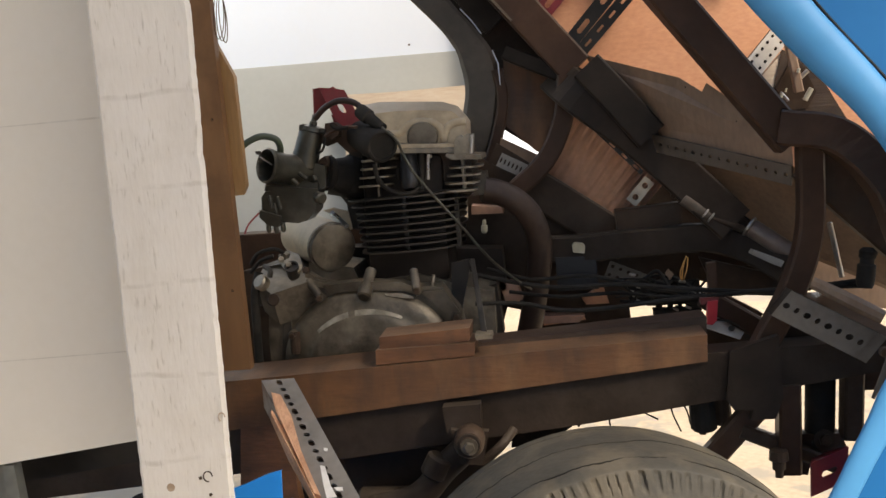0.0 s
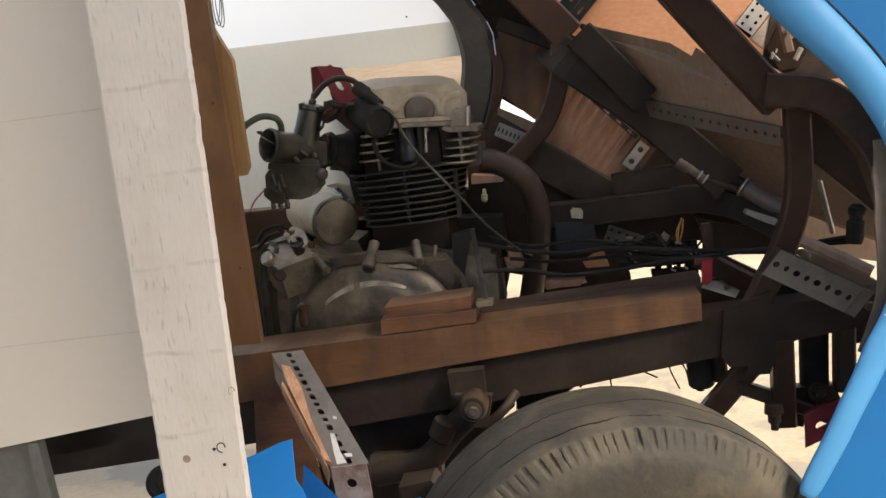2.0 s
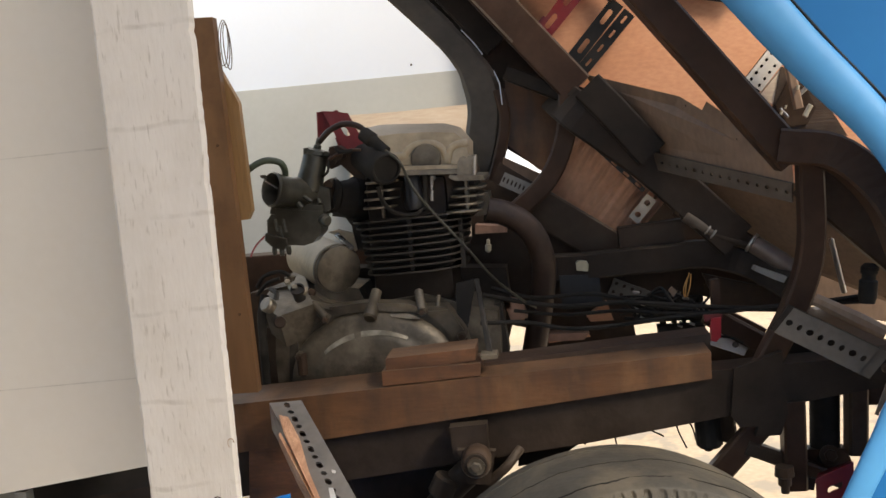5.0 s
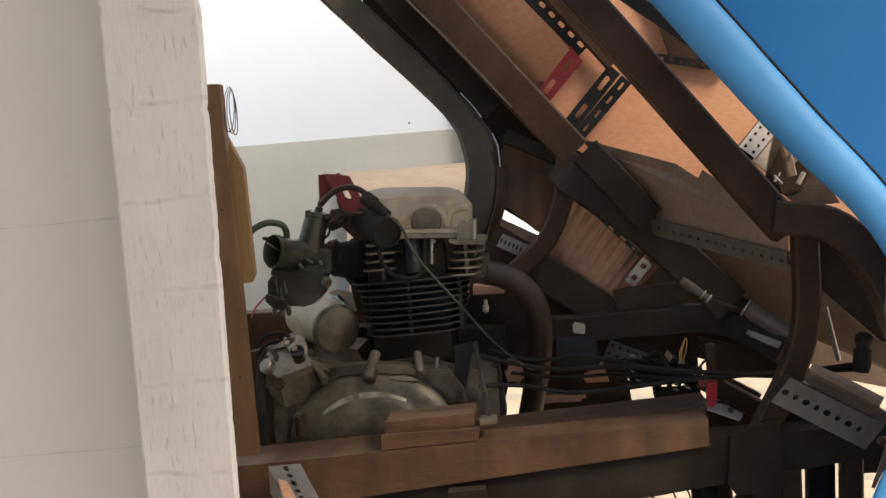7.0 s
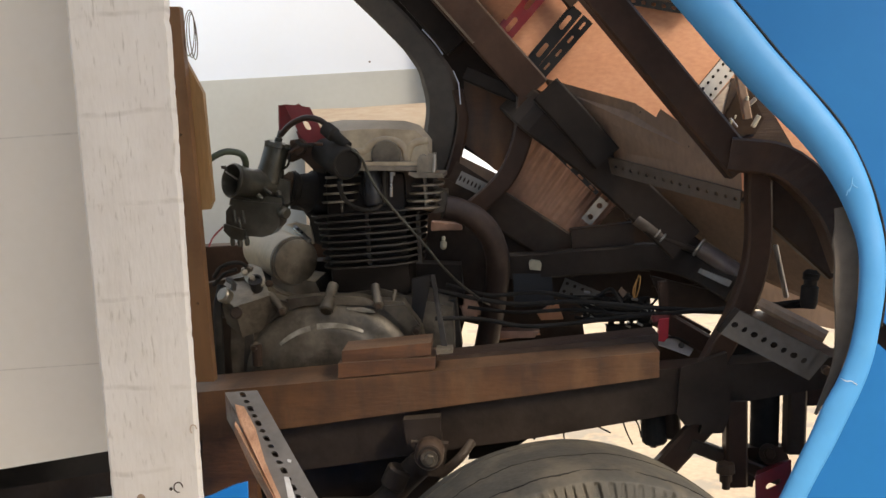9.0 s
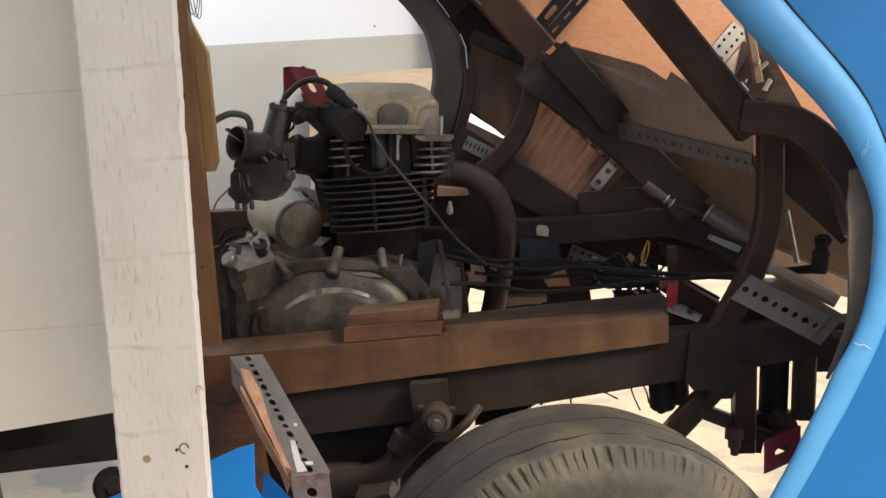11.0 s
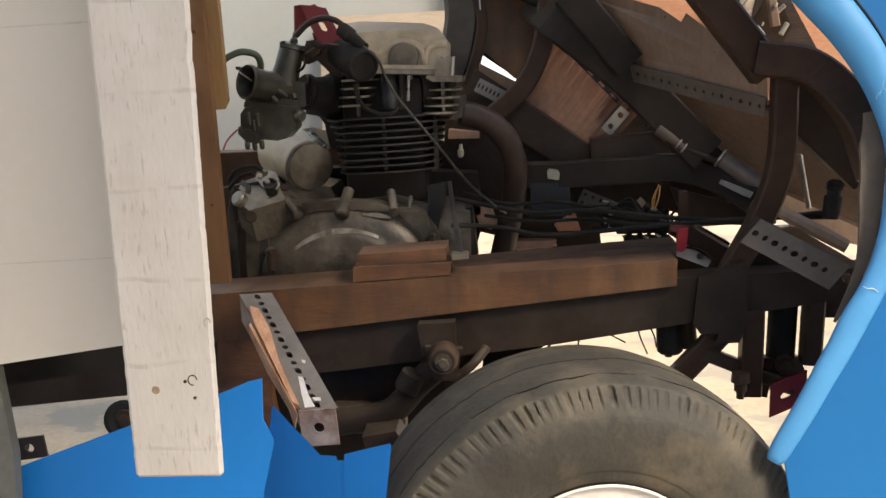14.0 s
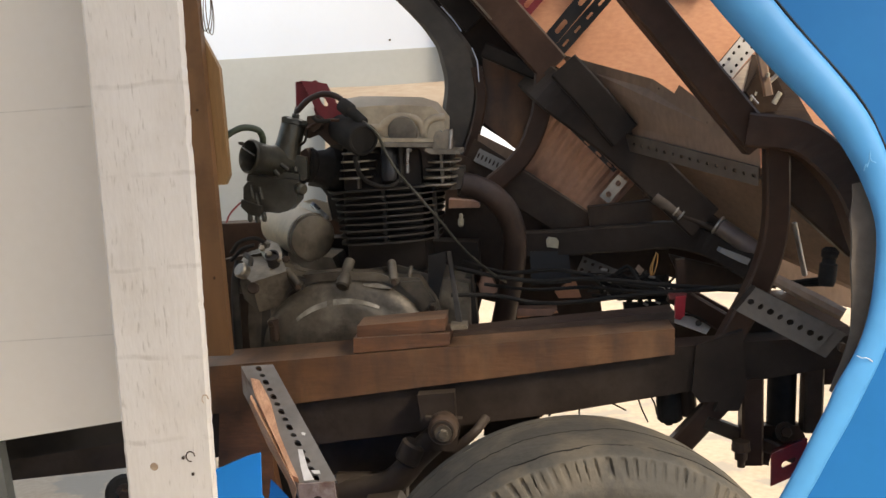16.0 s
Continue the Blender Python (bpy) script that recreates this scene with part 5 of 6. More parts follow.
for p in ((-0.192, 0.115, 0.647), (-0.057, 0.118, 0.648), (-0.234, 0.112, 0.597), (-0.006, 0.120, 0.610)):
    p = V(p)
    part("case_boss", turned(p + V((0, 0.03, 0)), p - V((0, 1, 0)), [(0, 0.0075), (0.030, 0.0068), (0.034, 0.0055)], 14), "alloy", engine, smooth=True)
    bolt(p - V((0, 0.003, 0)), (0, -1, 0), 0.0042, 0.005, "case_bolt", engine, "dark_primer", False)
part("case_post", turned((-0.122, 0.140, 0.677), (-0.129, 0.108, 0.647), [(0, 0.0075), (0.030, 0.0082), (0.033, 0.0098), (0.045, 0.0098), (0.0475, 0.0075)], 18), "alloy", engine, smooth=True)
for a, b, r in (((-0.211, 0.130, 0.669), (-0.191, 0.112, 0.648), 0.0062), ((-0.063, 0.140, 0.674), (-0.057, 0.116, 0.649), 0.0062), ((-0.035, 0.140, 0.666), (-0.039, 0.135, 0.647), 0.003)):
    part("case_rib", rod(a, b, r, 14), "alloy", engine, smooth=True)
bolt((-0.208, 0.120, 0.685), (0, -1, 0.3), 0.0055, 0.008, "case_bolt", engine, "dark_primer", False)
part("case_step", prism([(-0.187, 0.118, 0.663), (-0.137, 0.118, 0.666), (-0.078, 0.118, 0.661), (-0.051, 0.118, 0.649), (-0.079, 0.118, 0.649), (-0.128, 0.118, 0.653), (-0.177, 0.118, 0.652)], (0, 0.03, 0), 0.006), "alloy", engine, smooth=True)
# Bright sliver painted as a highlight on the casing.
part("case_highlight", prism([(-0.102, 0.116, 0.647), (-0.079, 0.116, 0.647), (-0.062, 0.116, 0.641), (-0.062, 0.116, 0.638), (-0.079, 0.116, 0.640), (-0.100, 0.116, 0.644)], (0, 0.01, 0), 0.002), "alloy_highlight", engine, smooth=True)
ridge = [cc + V((0.112 * math.cos(radians(a)), 0.004 + 0.002 * math.sin(a), 0.100 * math.sin(radians(a)))) for a in range(20, 185, 15)]
part("case_ridge", tube(ridge, 0.0045, 8), "alloy", engine, smooth=True)
part("case_web", prism([(-0.054, 0.120, 0.647), (-0.020, 0.120, 0.647), (0.000, 0.120, 0.613), (0.003, 0.120, 0.574), (-0.014, 0.120, 0.575), (-0.026, 0.120, 0.618)], (0, 0.02, 0), 0.005), "alloy", engine, smooth=True)
part("drain_hose", tube([(-0.276, 0.120, 0.686), (-0.281, 0.110, 0.657), (-0.283, 0.110, 0.610), (-0.287, 0.120, 0.561)], 0.006, 10), "rubber", engine, smooth=True)
# Dark slab set on the case to draw a shadow gap.
part("case_shadow_gap", prism([(-0.248, 0.121, 0.621), (-0.237, 0.121, 0.625), (-0.238, 0.121, 0.557), (-0.255, 0.121, 0.558)], (0, 0.02, 0), 0.004), "fin", engine)
for pts in ([(-0.289, 0.130, 0.697), (-0.273, 0.120, 0.713), (-0.249, 0.120, 0.717), (-0.233, 0.120, 0.706)], [(-0.290, 0.130, 0.686), (-0.267, 0.110, 0.704), (-0.250, 0.110, 0.709)]):
    part("engine_wire", tube(pts, 0.0028, 8), "rubber", engine, smooth=True)
# Dark blocks added behind and beside the case to fill bright gaps.
part("rear_filler", prism([(-0.250, 0.282, 0.696), (-0.155, 0.282, 0.694), (0.054, 0.282, 0.678), (0.057, 0.282, 0.614), (-0.265, 0.282, 0.637)], (0, 0.05, 0), 0.004), "near_black", engine)
part("side_filler", prism([(-0.333, 0.220, 0.675), (-0.298, 0.220, 0.681), (-0.310, 0.220, 0.504), (-0.342, 0.220, 0.506)], (0, 0.03, 0), 0.003), "dark_primer", engine)
# gear lever block at the rear of the case
top_ = [(-0.2780, 0.1080, 0.6769), (-0.2548, 0.0980, 0.6584), (-0.2090, 0.1180, 0.6689), (-0.2203, 0.1500, 0.6821), (-0.2467, 0.1800, 0.6998), (-0.2798, 0.1700, 0.6909)]
part("selector_box", prism([V(p) for p in top_], (0.004, 0.016, -0.046), 0.007), "alloy", engine, "scuffed box-shaped alloy housing", smooth=True)
part("selector_lid", prism([(-0.2606, 0.1680, 0.6949), (-0.2494, 0.1780, 0.7002), (-0.2309, 0.1680, 0.6939), (-0.2227, 0.1500, 0.6822), (-0.2386, 0.1400, 0.6767)], (0.001, 0.002, 0.008), 0.003), "alloy_mid", engine, smooth=True)
for p in ((-0.234, 0.092, 0.705), (-0.224, 0.090, 0.697), (-0.212, 0.090, 0.689)):
    bolt(p, (0.1, -1, 0.6), 0.0042, 0.006, "lid_bolt", engine, "alloy_mid", False)
part("clutch_arm", tube([(-0.261, 0.100, 0.697), (-0.251, 0.090, 0.692), (-0.252, 0.088, 0.683)], 0.004, 8), "fin", engine, smooth=True)
part("selector_port", rod((-0.253, 0.101, 0.650), (-0.251, 0.092, 0.651), 0.0085, 16), "dark_primer", engine, smooth=True)
part("filler_neck", turned((-0.220, 0.095, 0.683), (-0.219, 0.080, 0.700), [(0, 0.0085), (0.014, 0.0085), (0.0145, 0.0098), (0.019, 0.0098), (0.019, 0.0075), (0.015, 0.007)], 18), "fin", engine, smooth=True)
part("selector_tab", prism([(-0.241, 0.100, 0.709), (-0.233, 0.100, 0.713), (-0.229, 0.100, 0.710), (-0.231, 0.100, 0.704), (-0.240, 0.100, 0.703)], (0, 0.02, 0), 0.002), "alloy", engine, smooth=True)
part("case_knob", turned((-0.262, 0.098, 0.672), (-0.269, 0.088, 0.680), [(0, 0.010), (0.010, 0.011), (0.013, 0.009)], 16), "alloy_mid", engine, smooth=True)
part("chain_slot", prism([(-0.297, 0.150, 0.635), (-0.274, 0.150, 0.634), (-0.275, 0.150, 0.553), (-0.299, 0.150, 0.554)], (0, 0.02, 0), 0.003), "dark_primer", engine)
part("case_lug", rod((-0.232, 0.115, 0.602), (-0.232, 0.115, 0.570), 0.008, 12), "dark_primer", engine)
# starter motor
s0_, s1_ = V((-0.178, 0.170, 0.708)), V((-0.257, 0.282, 0.725))
bm = turned(s0_, s1_, [(0.0125, 0.0), (0.0125, 0.0348), (0.12, 0.0348), (0.13, 0.027)], 40)
starter = part("starter_motor", bm, "alloy_light", engine, "pale cylindrical starter motor", smooth=True)
part("end_cap", turned(s0_, s1_, [(0.0005, 0.0), (0.0, 0.029), (0.0015, 0.0332), (0.004, 0.0345), (0.007, 0.0345), (0.0075, 0.0362), (0.0125, 0.0362), (0.013, 0.0)], 40), "alloy", starter, "dusty alloy end cap", smooth=True)
part("starter_foot", prism([(-0.219, 0.180, 0.689), (-0.155, 0.180, 0.677), (-0.142, 0.180, 0.644), (-0.222, 0.180, 0.657)], (0, 0.10, 0), 0.006), "alloy", engine, smooth=True)
part("starter_bolt", rod((-0.184, 0.200, 0.756), (-0.159, 0.180, 0.736), 0.0042, 12), "steel", engine)
part("starter_tab", prism([(-0.200, 0.215, 0.759), (-0.185, 0.215, 0.762), (-0.163, 0.215, 0.755), (-0.159, 0.215, 0.729), (-0.170, 0.215, 0.725), (-0.185, 0.215, 0.752)], (0, 0.006, 0), 0.001), "alloy_light", engine)
# barrel
cyl_c = V((-0.070, 0.225, 0.722))
part("barrel", box(cyl_c.x - 0.060, cyl_c.x + 0.056, 0.165, 0.28, V((-0.076, 0.225, 0.652)).z, V((-0.059, 0.225, 0.831)).z, 0.012), "near_black", engine, smooth=True)


def fin(z, x0, x1, y0, y1, lean, name="fin", material="fin", th=0.0024, power=2.9):
    """One cooling fin: a thin plate with a rounded, nearly oval outline."""
    cx, cy, rx, ry = (x0 + x1) / 2, (y0 + y1) / 2, (x1 - x0) / 2, (y1 - y0) / 2
    pts = []
    for k in range(36):
        a = 2 * math.pi * k / 36
        c, s = math.cos(a), math.sin(a)
        x = cx + rx * math.copysign(abs(c) ** (2 / power), c)
        y = cy + ry * math.copysign(abs(s) ** (2 / power), s)
        pts.append((x, y, z + (x - cyl_c.x) * lean))
    bm = prism(pts, (0, 0, th), 0.0007)
    for v in bm.verts:
        v.co.z += noise.noise(v.co * 25) * 0.0006
    return part(name, bm, material, engine)


zt, zb = V((-0.0487, 0.1400, 0.7743)).z, V((-0.0546, 0.1400, 0.6989)).z
xa, xb_ = V((-0.1578, 0.1800, 0.7698)).x, V((0.0235, 0.1800, 0.7577)).x
for k in range(9):
    z = zt + (zb - zt) * k / 8
    trim_x = 0.0 if k == 0 else 0.004 if k == 1 else 0.008 + 0.0009 * k
    fin(z, xa + trim_x, xb_ - trim_x * 1.2, 0.137, 0.30, 0.03)
for x_ in (-0.128, -0.070, 0.000):
    part("barrel_rib", box(x_ - 0.003, x_ + 0.003, 0.150 + (0.02 if abs(x_ + 0.07) > 0.03 else 0.0), 0.19, zb, zt, 0.001), "fin", engine)
# head, split by the spark plug well
hx0, hx1 = V((-0.0191, 0.1400, 0.7947)).x, V((0.0389, 0.1400, 0.8060)).x
for k, py in enumerate((V((0.0123, 0.1400, 0.8102)).z, V((0.0115, 0.1400, 0.7995)).z, V((0.0107, 0.1400, 0.7888)).z, V((0.0100, 0.1400, 0.7788)).z)):
    fin(py, hx0 + 0.004 * (3 - k), hx1 - 0.0022 * k, 0.140, 0.27, -0.02, material="alloy_mid", th=0.0028, power=3.4)
part("head_plate", prism([(-0.0048, 0.1320, 0.8308), (0.0416, 0.1320, 0.8260), (0.0419, 0.1320, 0.8199), (0.0023, 0.1320, 0.8219), (-0.0066, 0.1320, 0.8271)], (0.0, 0.12, 0), 0.002), "alloy_mid", engine, smooth=True)
part("fin_rib", box(V((0.0142, 0.1420, 0.8077)).x - 0.002, V((0.0142, 0.1420, 0.8077)).x + 0.002, 0.152, 0.18, V((0.0120, 0.1420, 0.7770)).z, V((0.0153, 0.1420, 0.8229)).z, 0.001), "alloy_mid", engine)
for k, py in enumerate((V((-0.0992, 0.1400, 0.8273)).z, V((-0.1001, 0.1400, 0.8158)).z, V((-0.1011, 0.1400, 0.8042)).z, V((-0.1021, 0.1400, 0.7926)).z)):
    fin(py, V((-0.1308, 0.1500, 0.8096)).x - 0.002 * k, V((-0.0727, 0.1400, 0.8061)).x - 0.003 * k, 0.140, 0.30, 0.02, material="alloy_mid", power=3.4)
part("fin_rib", box(V((-0.1049, 0.1420, 0.8005)).x - 0.002, V((-0.1049, 0.1420, 0.8005)).x + 0.002, 0.154, 0.18, V((-0.1068, 0.1420, 0.7773)).z, V((-0.1026, 0.1420, 0.8275)).z, 0.001), "alloy", engine)
part("head_core", box(V((-0.1225, 0.1700, 0.8001)).x, V((0.0265, 0.1700, 0.7898)).x, 0.175, 0.29, zt - 0.004, V((-0.0472, 0.1700, 0.8405)).z, 0.008), "dark_primer", engine, smooth=True)
# Solid black disc painted in for the darkness of the plug well.
part("plug_well", rod((-0.0596, 0.1660, 0.8078), (-0.0642, 0.2000, 0.8064), 0.024, 24), "rubber", engine)
part("plug_boot", turned((-0.0601, 0.1600, 0.8417), (-0.0575, 0.1380, 0.7781), [(0, 0.006), (0.003, 0.0105), (0.022, 0.012), (0.040, 0.0135), (0.055, 0.0125), (0.060, 0.008)], 18), "navy", engine, "dark navy rubber spark plug boot", smooth=True)
part("stud", rod((-0.0304, 0.1400, 0.8293), (-0.0329, 0.1400, 0.7972), 0.0022, 10), "steel", engine)
part("stud_nut", rod((-0.0286, 0.1390, 0.8315), (-0.0290, 0.1390, 0.8262), 0.0040, 6), "steel", engine)
part("head_pillar", rod((-0.0434, 0.1680, 0.8356), (-0.0475, 0.1680, 0.7832), 0.006, 14), "fin", engine, smooth=True)
# valve cover: a lofted casting with a sloping shoulder
cover_front = [(-0.1275, 0.1520, 0.8530), (-0.1242, 0.1520, 0.8729), (-0.1052, 0.1520, 0.8916), (-0.0722, 0.1520, 0.8929), (-0.0294, 0.1520, 0.8912), (0.0052, 0.1520, 0.8870), (0.0197, 0.1520, 0.8730), (0.0223, 0.1520, 0.8559), (0.0213, 0.1520, 0.8422)]
cover_mid = [(-0.1348, 0.1740, 0.8530), (-0.1314, 0.1740, 0.8827), (-0.1223, 0.1740, 0.9048), (-0.0997, 0.1740, 0.9077), (-0.0585, 0.1740, 0.9053), (-0.0098, 0.1740, 0.9016), (0.0085, 0.1740, 0.8948), (0.0250, 0.1740, 0.8726), (0.0228, 0.1740, 0.8416)]
bm = bmesh.new()
loops = [[bm.verts.new(p) for p in cover_front], [bm.verts.new(p) for p in cover_mid], [bm.verts.new(V(p) + V((-0.003, 0.085, 0.0))) for p in cover_mid]]
for la, lb in zip(loops, loops[1:]):
    for i in range(len(la)):
        j = (i + 1) % len(la)
        bm.faces.new((la[i], la[j], lb[j], lb[i]))
bm.faces.new(loops[0])
bm.faces.new(loops[2][::-1])
bevel(bm, 0.0045, 3)
part("valve_cover", bm, "alloy_light", engine, "pale dusty valve cover", smooth=True)
tc_ = V((-0.0374, 0.1500, 0.8549))
part("cover_arch", sweep(smooth_path([(-0.0822, 0.1522, 0.8621), (-0.0680, 0.1522, 0.8626), (-0.0603, 0.1522, 0.8697), (-0.0496, 0.1522, 0.8751), (-0.0355, 0.1522, 0.8763), (-0.0218, 0.1522, 0.8730), (-0.0131, 0.1522, 0.8655), (-0.0101, 0.1522, 0.8553), (-0.0085, 0.1522, 0.8459)], 6), ring(0.0052, 14, 0.0030), (0, 1, 0)), "alloy_light", engine, smooth=True)
part("cover_arch", sweep(smooth_path([(-0.0085, 0.1522, 0.8459), (-0.0059, 0.1522, 0.8580), (-0.0013, 0.1522, 0.8669), (0.0091, 0.1522, 0.8715), (0.0229, 0.1522, 0.8719)], 6), ring(0.0052, 14, 0.0030), (0, 1, 0)), "alloy_light", engine, smooth=True)
part("tappet_cap", turned(tc_ + V((0, 0.010, 0)), tc_ - V((0, 1, 0)), [(0, 0.0212), (0.011, 0.0212), (0.0135, 0.0195), (0.0140, 0.0)], 32), "alloy", engine, "dull round tappet cap", smooth=True)
for a_, b_, y_ in ((255, 262, .139), (263, 271, .136)):
    part("cover_lip", prism([(V(q).x, y_, V(q).z) for q in (((-0.0832, 0.1390, 0.8485), (0.0078, 0.1390, 0.8434), (0.0074, 0.1390, 0.8381), (-0.0836, 0.1390, 0.8432)) if a_ == 255 else ((-0.0817, 0.1360, 0.8423), (0.0092, 0.1360, 0.8373), (0.0087, 0.1360, 0.8312), (-0.0822, 0.1360, 0.8362)))], (0, 0.12, 0), 0.0025), "alloy_light" if a_ == 255 else "alloy_mid", engine, smooth=True)
part("tappet_boss", prism([(0.0073, 0.1300, 0.8467), (0.0108, 0.1300, 0.8525), (0.0155, 0.1300, 0.8544), (0.0191, 0.1300, 0.8511), (0.0232, 0.1300, 0.8546), (0.0323, 0.1300, 0.8547), (0.0304, 0.1300, 0.8284), (0.0053, 0.1300, 0.8294)], (0, 0.04, 0), 0.003), "alloy_mid", engine, smooth=True)
part("tappet_stud", rod((0.0316, 0.1270, 0.8533), (0.0291, 0.1270, 0.8285), 0.0022, 8), "steel", engine)
# carburettor
carb = part("carburettor", turned((-0.248, 0.105, 0.833), (-0.209, 0.150, 0.820), [(0.030, 0.012), (0.028, 0.0185), (0.004, 0.0205), (0.0, 0.0222), (0.002, 0.0240), (0.006, 0.0240), (0.009, 0.0222), (0.032, 0.0205), (0.040, 0.022), (0.070, 0.020)], 36), "carb", engine, "grey-green carburettor", smooth=True)
part("choke_plate", turned((-0.248, 0.112, 0.832), (-0.211, 0.157, 0.820), [(0.019, 0.0185), (0.021, 0.0185)], 24), "fin", carb)
part("choke_rod", rod((-0.254, 0.104, 0.845), (-0.240, 0.112, 0.833), 0.0012, 6), "steel", carb)
part("choke_tab", prism([(-0.259, 0.100, 0.853), (-0.253, 0.100, 0.853), (-0.251, 0.100, 0.847), (-0.258, 0.100, 0.849)], (0, 0.006, 0), 0.001), "fin", carb)
part("slide_housing", turned((-0.190, 0.150, 0.877), (-0.208, 0.150, 0.822), [(0, 0.0165), (0.004, 0.0172), (0.030, 0.0180), (0.052, 0.0205), (0.056, 0.018)], 28), "carb", carb, smooth=True)
part("top_cap", turned((-0.188, 0.150, 0.882), (-0.190, 0.150, 0.875), [(0, 0.010), (0.002, 0.0175), (0.0075, 0.0185), (0.009, 0.0165)], 28), "carb", carb, smooth=True)
part("cap_lug", prism([(-0.204, 0.135, 0.884), (-0.197, 0.135, 0.885), (-0.197, 0.135, 0.877), (-0.205, 0.135, 0.876)], (0, 0.014, 0), 0.002), "carb", carb, smooth=True)
part("cap_lug", prism([(-0.175, 0.135, 0.878), (-0.168, 0.135, 0.876), (-0.170, 0.135, 0.870), (-0.177, 0.135, 0.872)], (0, 0.014, 0), 0.002), "carb", carb, smooth=True)
part("cable_nub", turned((-0.188, 0.148, 0.881), (-0.185, 0.148, 0.892), [(0, 0.0055), (0.006, 0.0055), (0.007, 0.0038), (0.016, 0.0032)], 14), "carb", carb, smooth=True)
part("body_block", prism([(-0.220, 0.140, 0.845), (-0.203, 0.140, 0.836), (-0.186, 0.140, 0.830), (-0.174, 0.140, 0.826), (-0.175, 0.140, 0.797), (-0.192, 0.140, 0.790), (-0.220, 0.140, 0.799), (-0.230, 0.140, 0.811)], (0, 0.04, 0), 0.007), "carb", carb, smooth=True)
part("body_flange", prism([(-0.186, 0.150, 0.833), (-0.176, 0.150, 0.839), (-0.172, 0.150, 0.831), (-0.177, 0.150, 0.796), (-0.185, 0.150, 0.791), (-0.190, 0.150, 0.797)], (0, 0.05, 0), 0.004), "dark_primer", carb, smooth=True)
part("bowl_neck", prism([(-0.254, 0.131, 0.814), (-0.224, 0.131, 0.812), (-0.184, 0.131, 0.803), (-0.185, 0.131, 0.794), (-0.259, 0.131, 0.800)], (0, 0.045, 0), 0.004), "carb", carb, smooth=True)
part("bowl_flange", prism([(-0.257, 0.128, 0.806), (-0.227, 0.128, 0.801), (-0.184, 0.128, 0.796), (-0.184, 0.128, 0.789), (-0.228, 0.128, 0.792), (-0.259, 0.128, 0.798)], (0, 0.055, 0), 0.003), "carb", carb, smooth=True)
part("float_bowl", prism([(-0.258, 0.130, 0.797), (-0.186, 0.130, 0.790), (-0.190, 0.130, 0.766), (-0.203, 0.130, 0.753), (-0.216, 0.130, 0.750), (-0.238, 0.130, 0.753), (-0.240, 0.130, 0.758), (-0.266, 0.130, 0.767), (-0.265, 0.130, 0.789)], (0, 0.046, 0), 0.007), "carb", carb, smooth=True)
part("drain_boss", prism([(-0.267, 0.122, 0.772), (-0.239, 0.122, 0.762), (-0.238, 0.122, 0.753), (-0.243, 0.122, 0.747), (-0.258, 0.122, 0.751), (-0.268, 0.122, 0.762)], (0, 0.03, 0), 0.005), "carb", carb, smooth=True)
for a_, b_ in (((-0.257, 0.125, 0.752), (-0.257, 0.125, 0.741)), ((-0.248, 0.128, 0.750), (-0.247, 0.128, 0.739)), ((-0.238, 0.130, 0.751), (-0.238, 0.130, 0.743))):
    part("drain_screw", turned(a_, b_, [(0, 0.0030), (0.006, 0.0038), (0.010, 0.0034), (0.012, 0.002)], 10), "carb", carb, smooth=True)
for a_, b_, r_ in (((-0.207, 0.120, 0.819), (-0.196, 0.120, 0.810), 0.0030), ((-0.216, 0.119, 0.811), (-0.209, 0.119, 0.803), 0.0036), ((-0.220, 0.128, 0.832), (-0.217, 0.124, 0.826), 0.0030), ((-0.189, 0.130, 0.813), (-0.186, 0.126, 0.806), 0.0034)):
    part("jet_screw", rod(a_, b_, r_, 12), "carb", carb, smooth=True)
part("adjuster_knob", turned((-0.187, 0.128, 0.785), (-0.176, 0.118, 0.782), [(0, 0.006), (0.004, 0.0085), (0.012, 0.0085), (0.015, 0.006)], 14), "carb", carb, smooth=True)
for u_ in ((-0.253, 0.129, 0.791), (-0.247, 0.129, 0.780), (-0.241, 0.129, 0.789)):
    part("bowl_rib", rod(V(u_), V(u_) + V((0.002, 0.0, -0.018)), 0.0022, 8), "carb", carb, smooth=True)
part("intake_boot", turned((-0.184, 0.175, 0.815), (-0.146, 0.200, 0.805), [(0, 0.020), (0.004, 0.0245), (0.010, 0.0245), (0.013, 0.022), (0.030, 0.027), (0.034, 0.031), (0.060, 0.032)], 30), "rubber", engine, smooth=True)
part("barrel_rear", prism([(-0.190, 0.250, 0.817), (-0.141, 0.250, 0.815), (-0.149, 0.250, 0.719), (-0.170, 0.250, 0.729), (-0.170, 0.250, 0.763), (-0.179, 0.250, 0.776), (-0.199, 0.250, 0.780)], (0, 0.04, 0), 0.004), "fin", engine)
part("intake_flange", prism([(-0.148, 0.190, 0.847), (-0.131, 0.190, 0.841), (-0.134, 0.190, 0.780), (-0.154, 0.190, 0.780)], (0, 0.07, 0), 0.004), "fin", engine)
# ignition cap, red bracket, hoses
part("ignition_cap", turned((-0.126, 0.155, 0.865), (-0.080, 0.085, 0.845), [(0, 0.012), (0.003, 0.0195), (0.045, 0.0215), (0.046, 0.0225), (0.076, 0.0225), (0.079, 0.0205), (0.0795, 0.018), (0.0765, 0.0165), (0.0765, 0.0)], 40), "rubber", engine, "black rubber ignition cap", smooth=True)
part("cap_neck", turned((-0.117, 0.120, 0.898), (-0.087, 0.100, 0.874), [(0, 0.006), (0.003, 0.010), (0.020, 0.0105), (0.022, 0.008), (0.050, 0.0065)], 18), "rubber", engine, smooth=True)
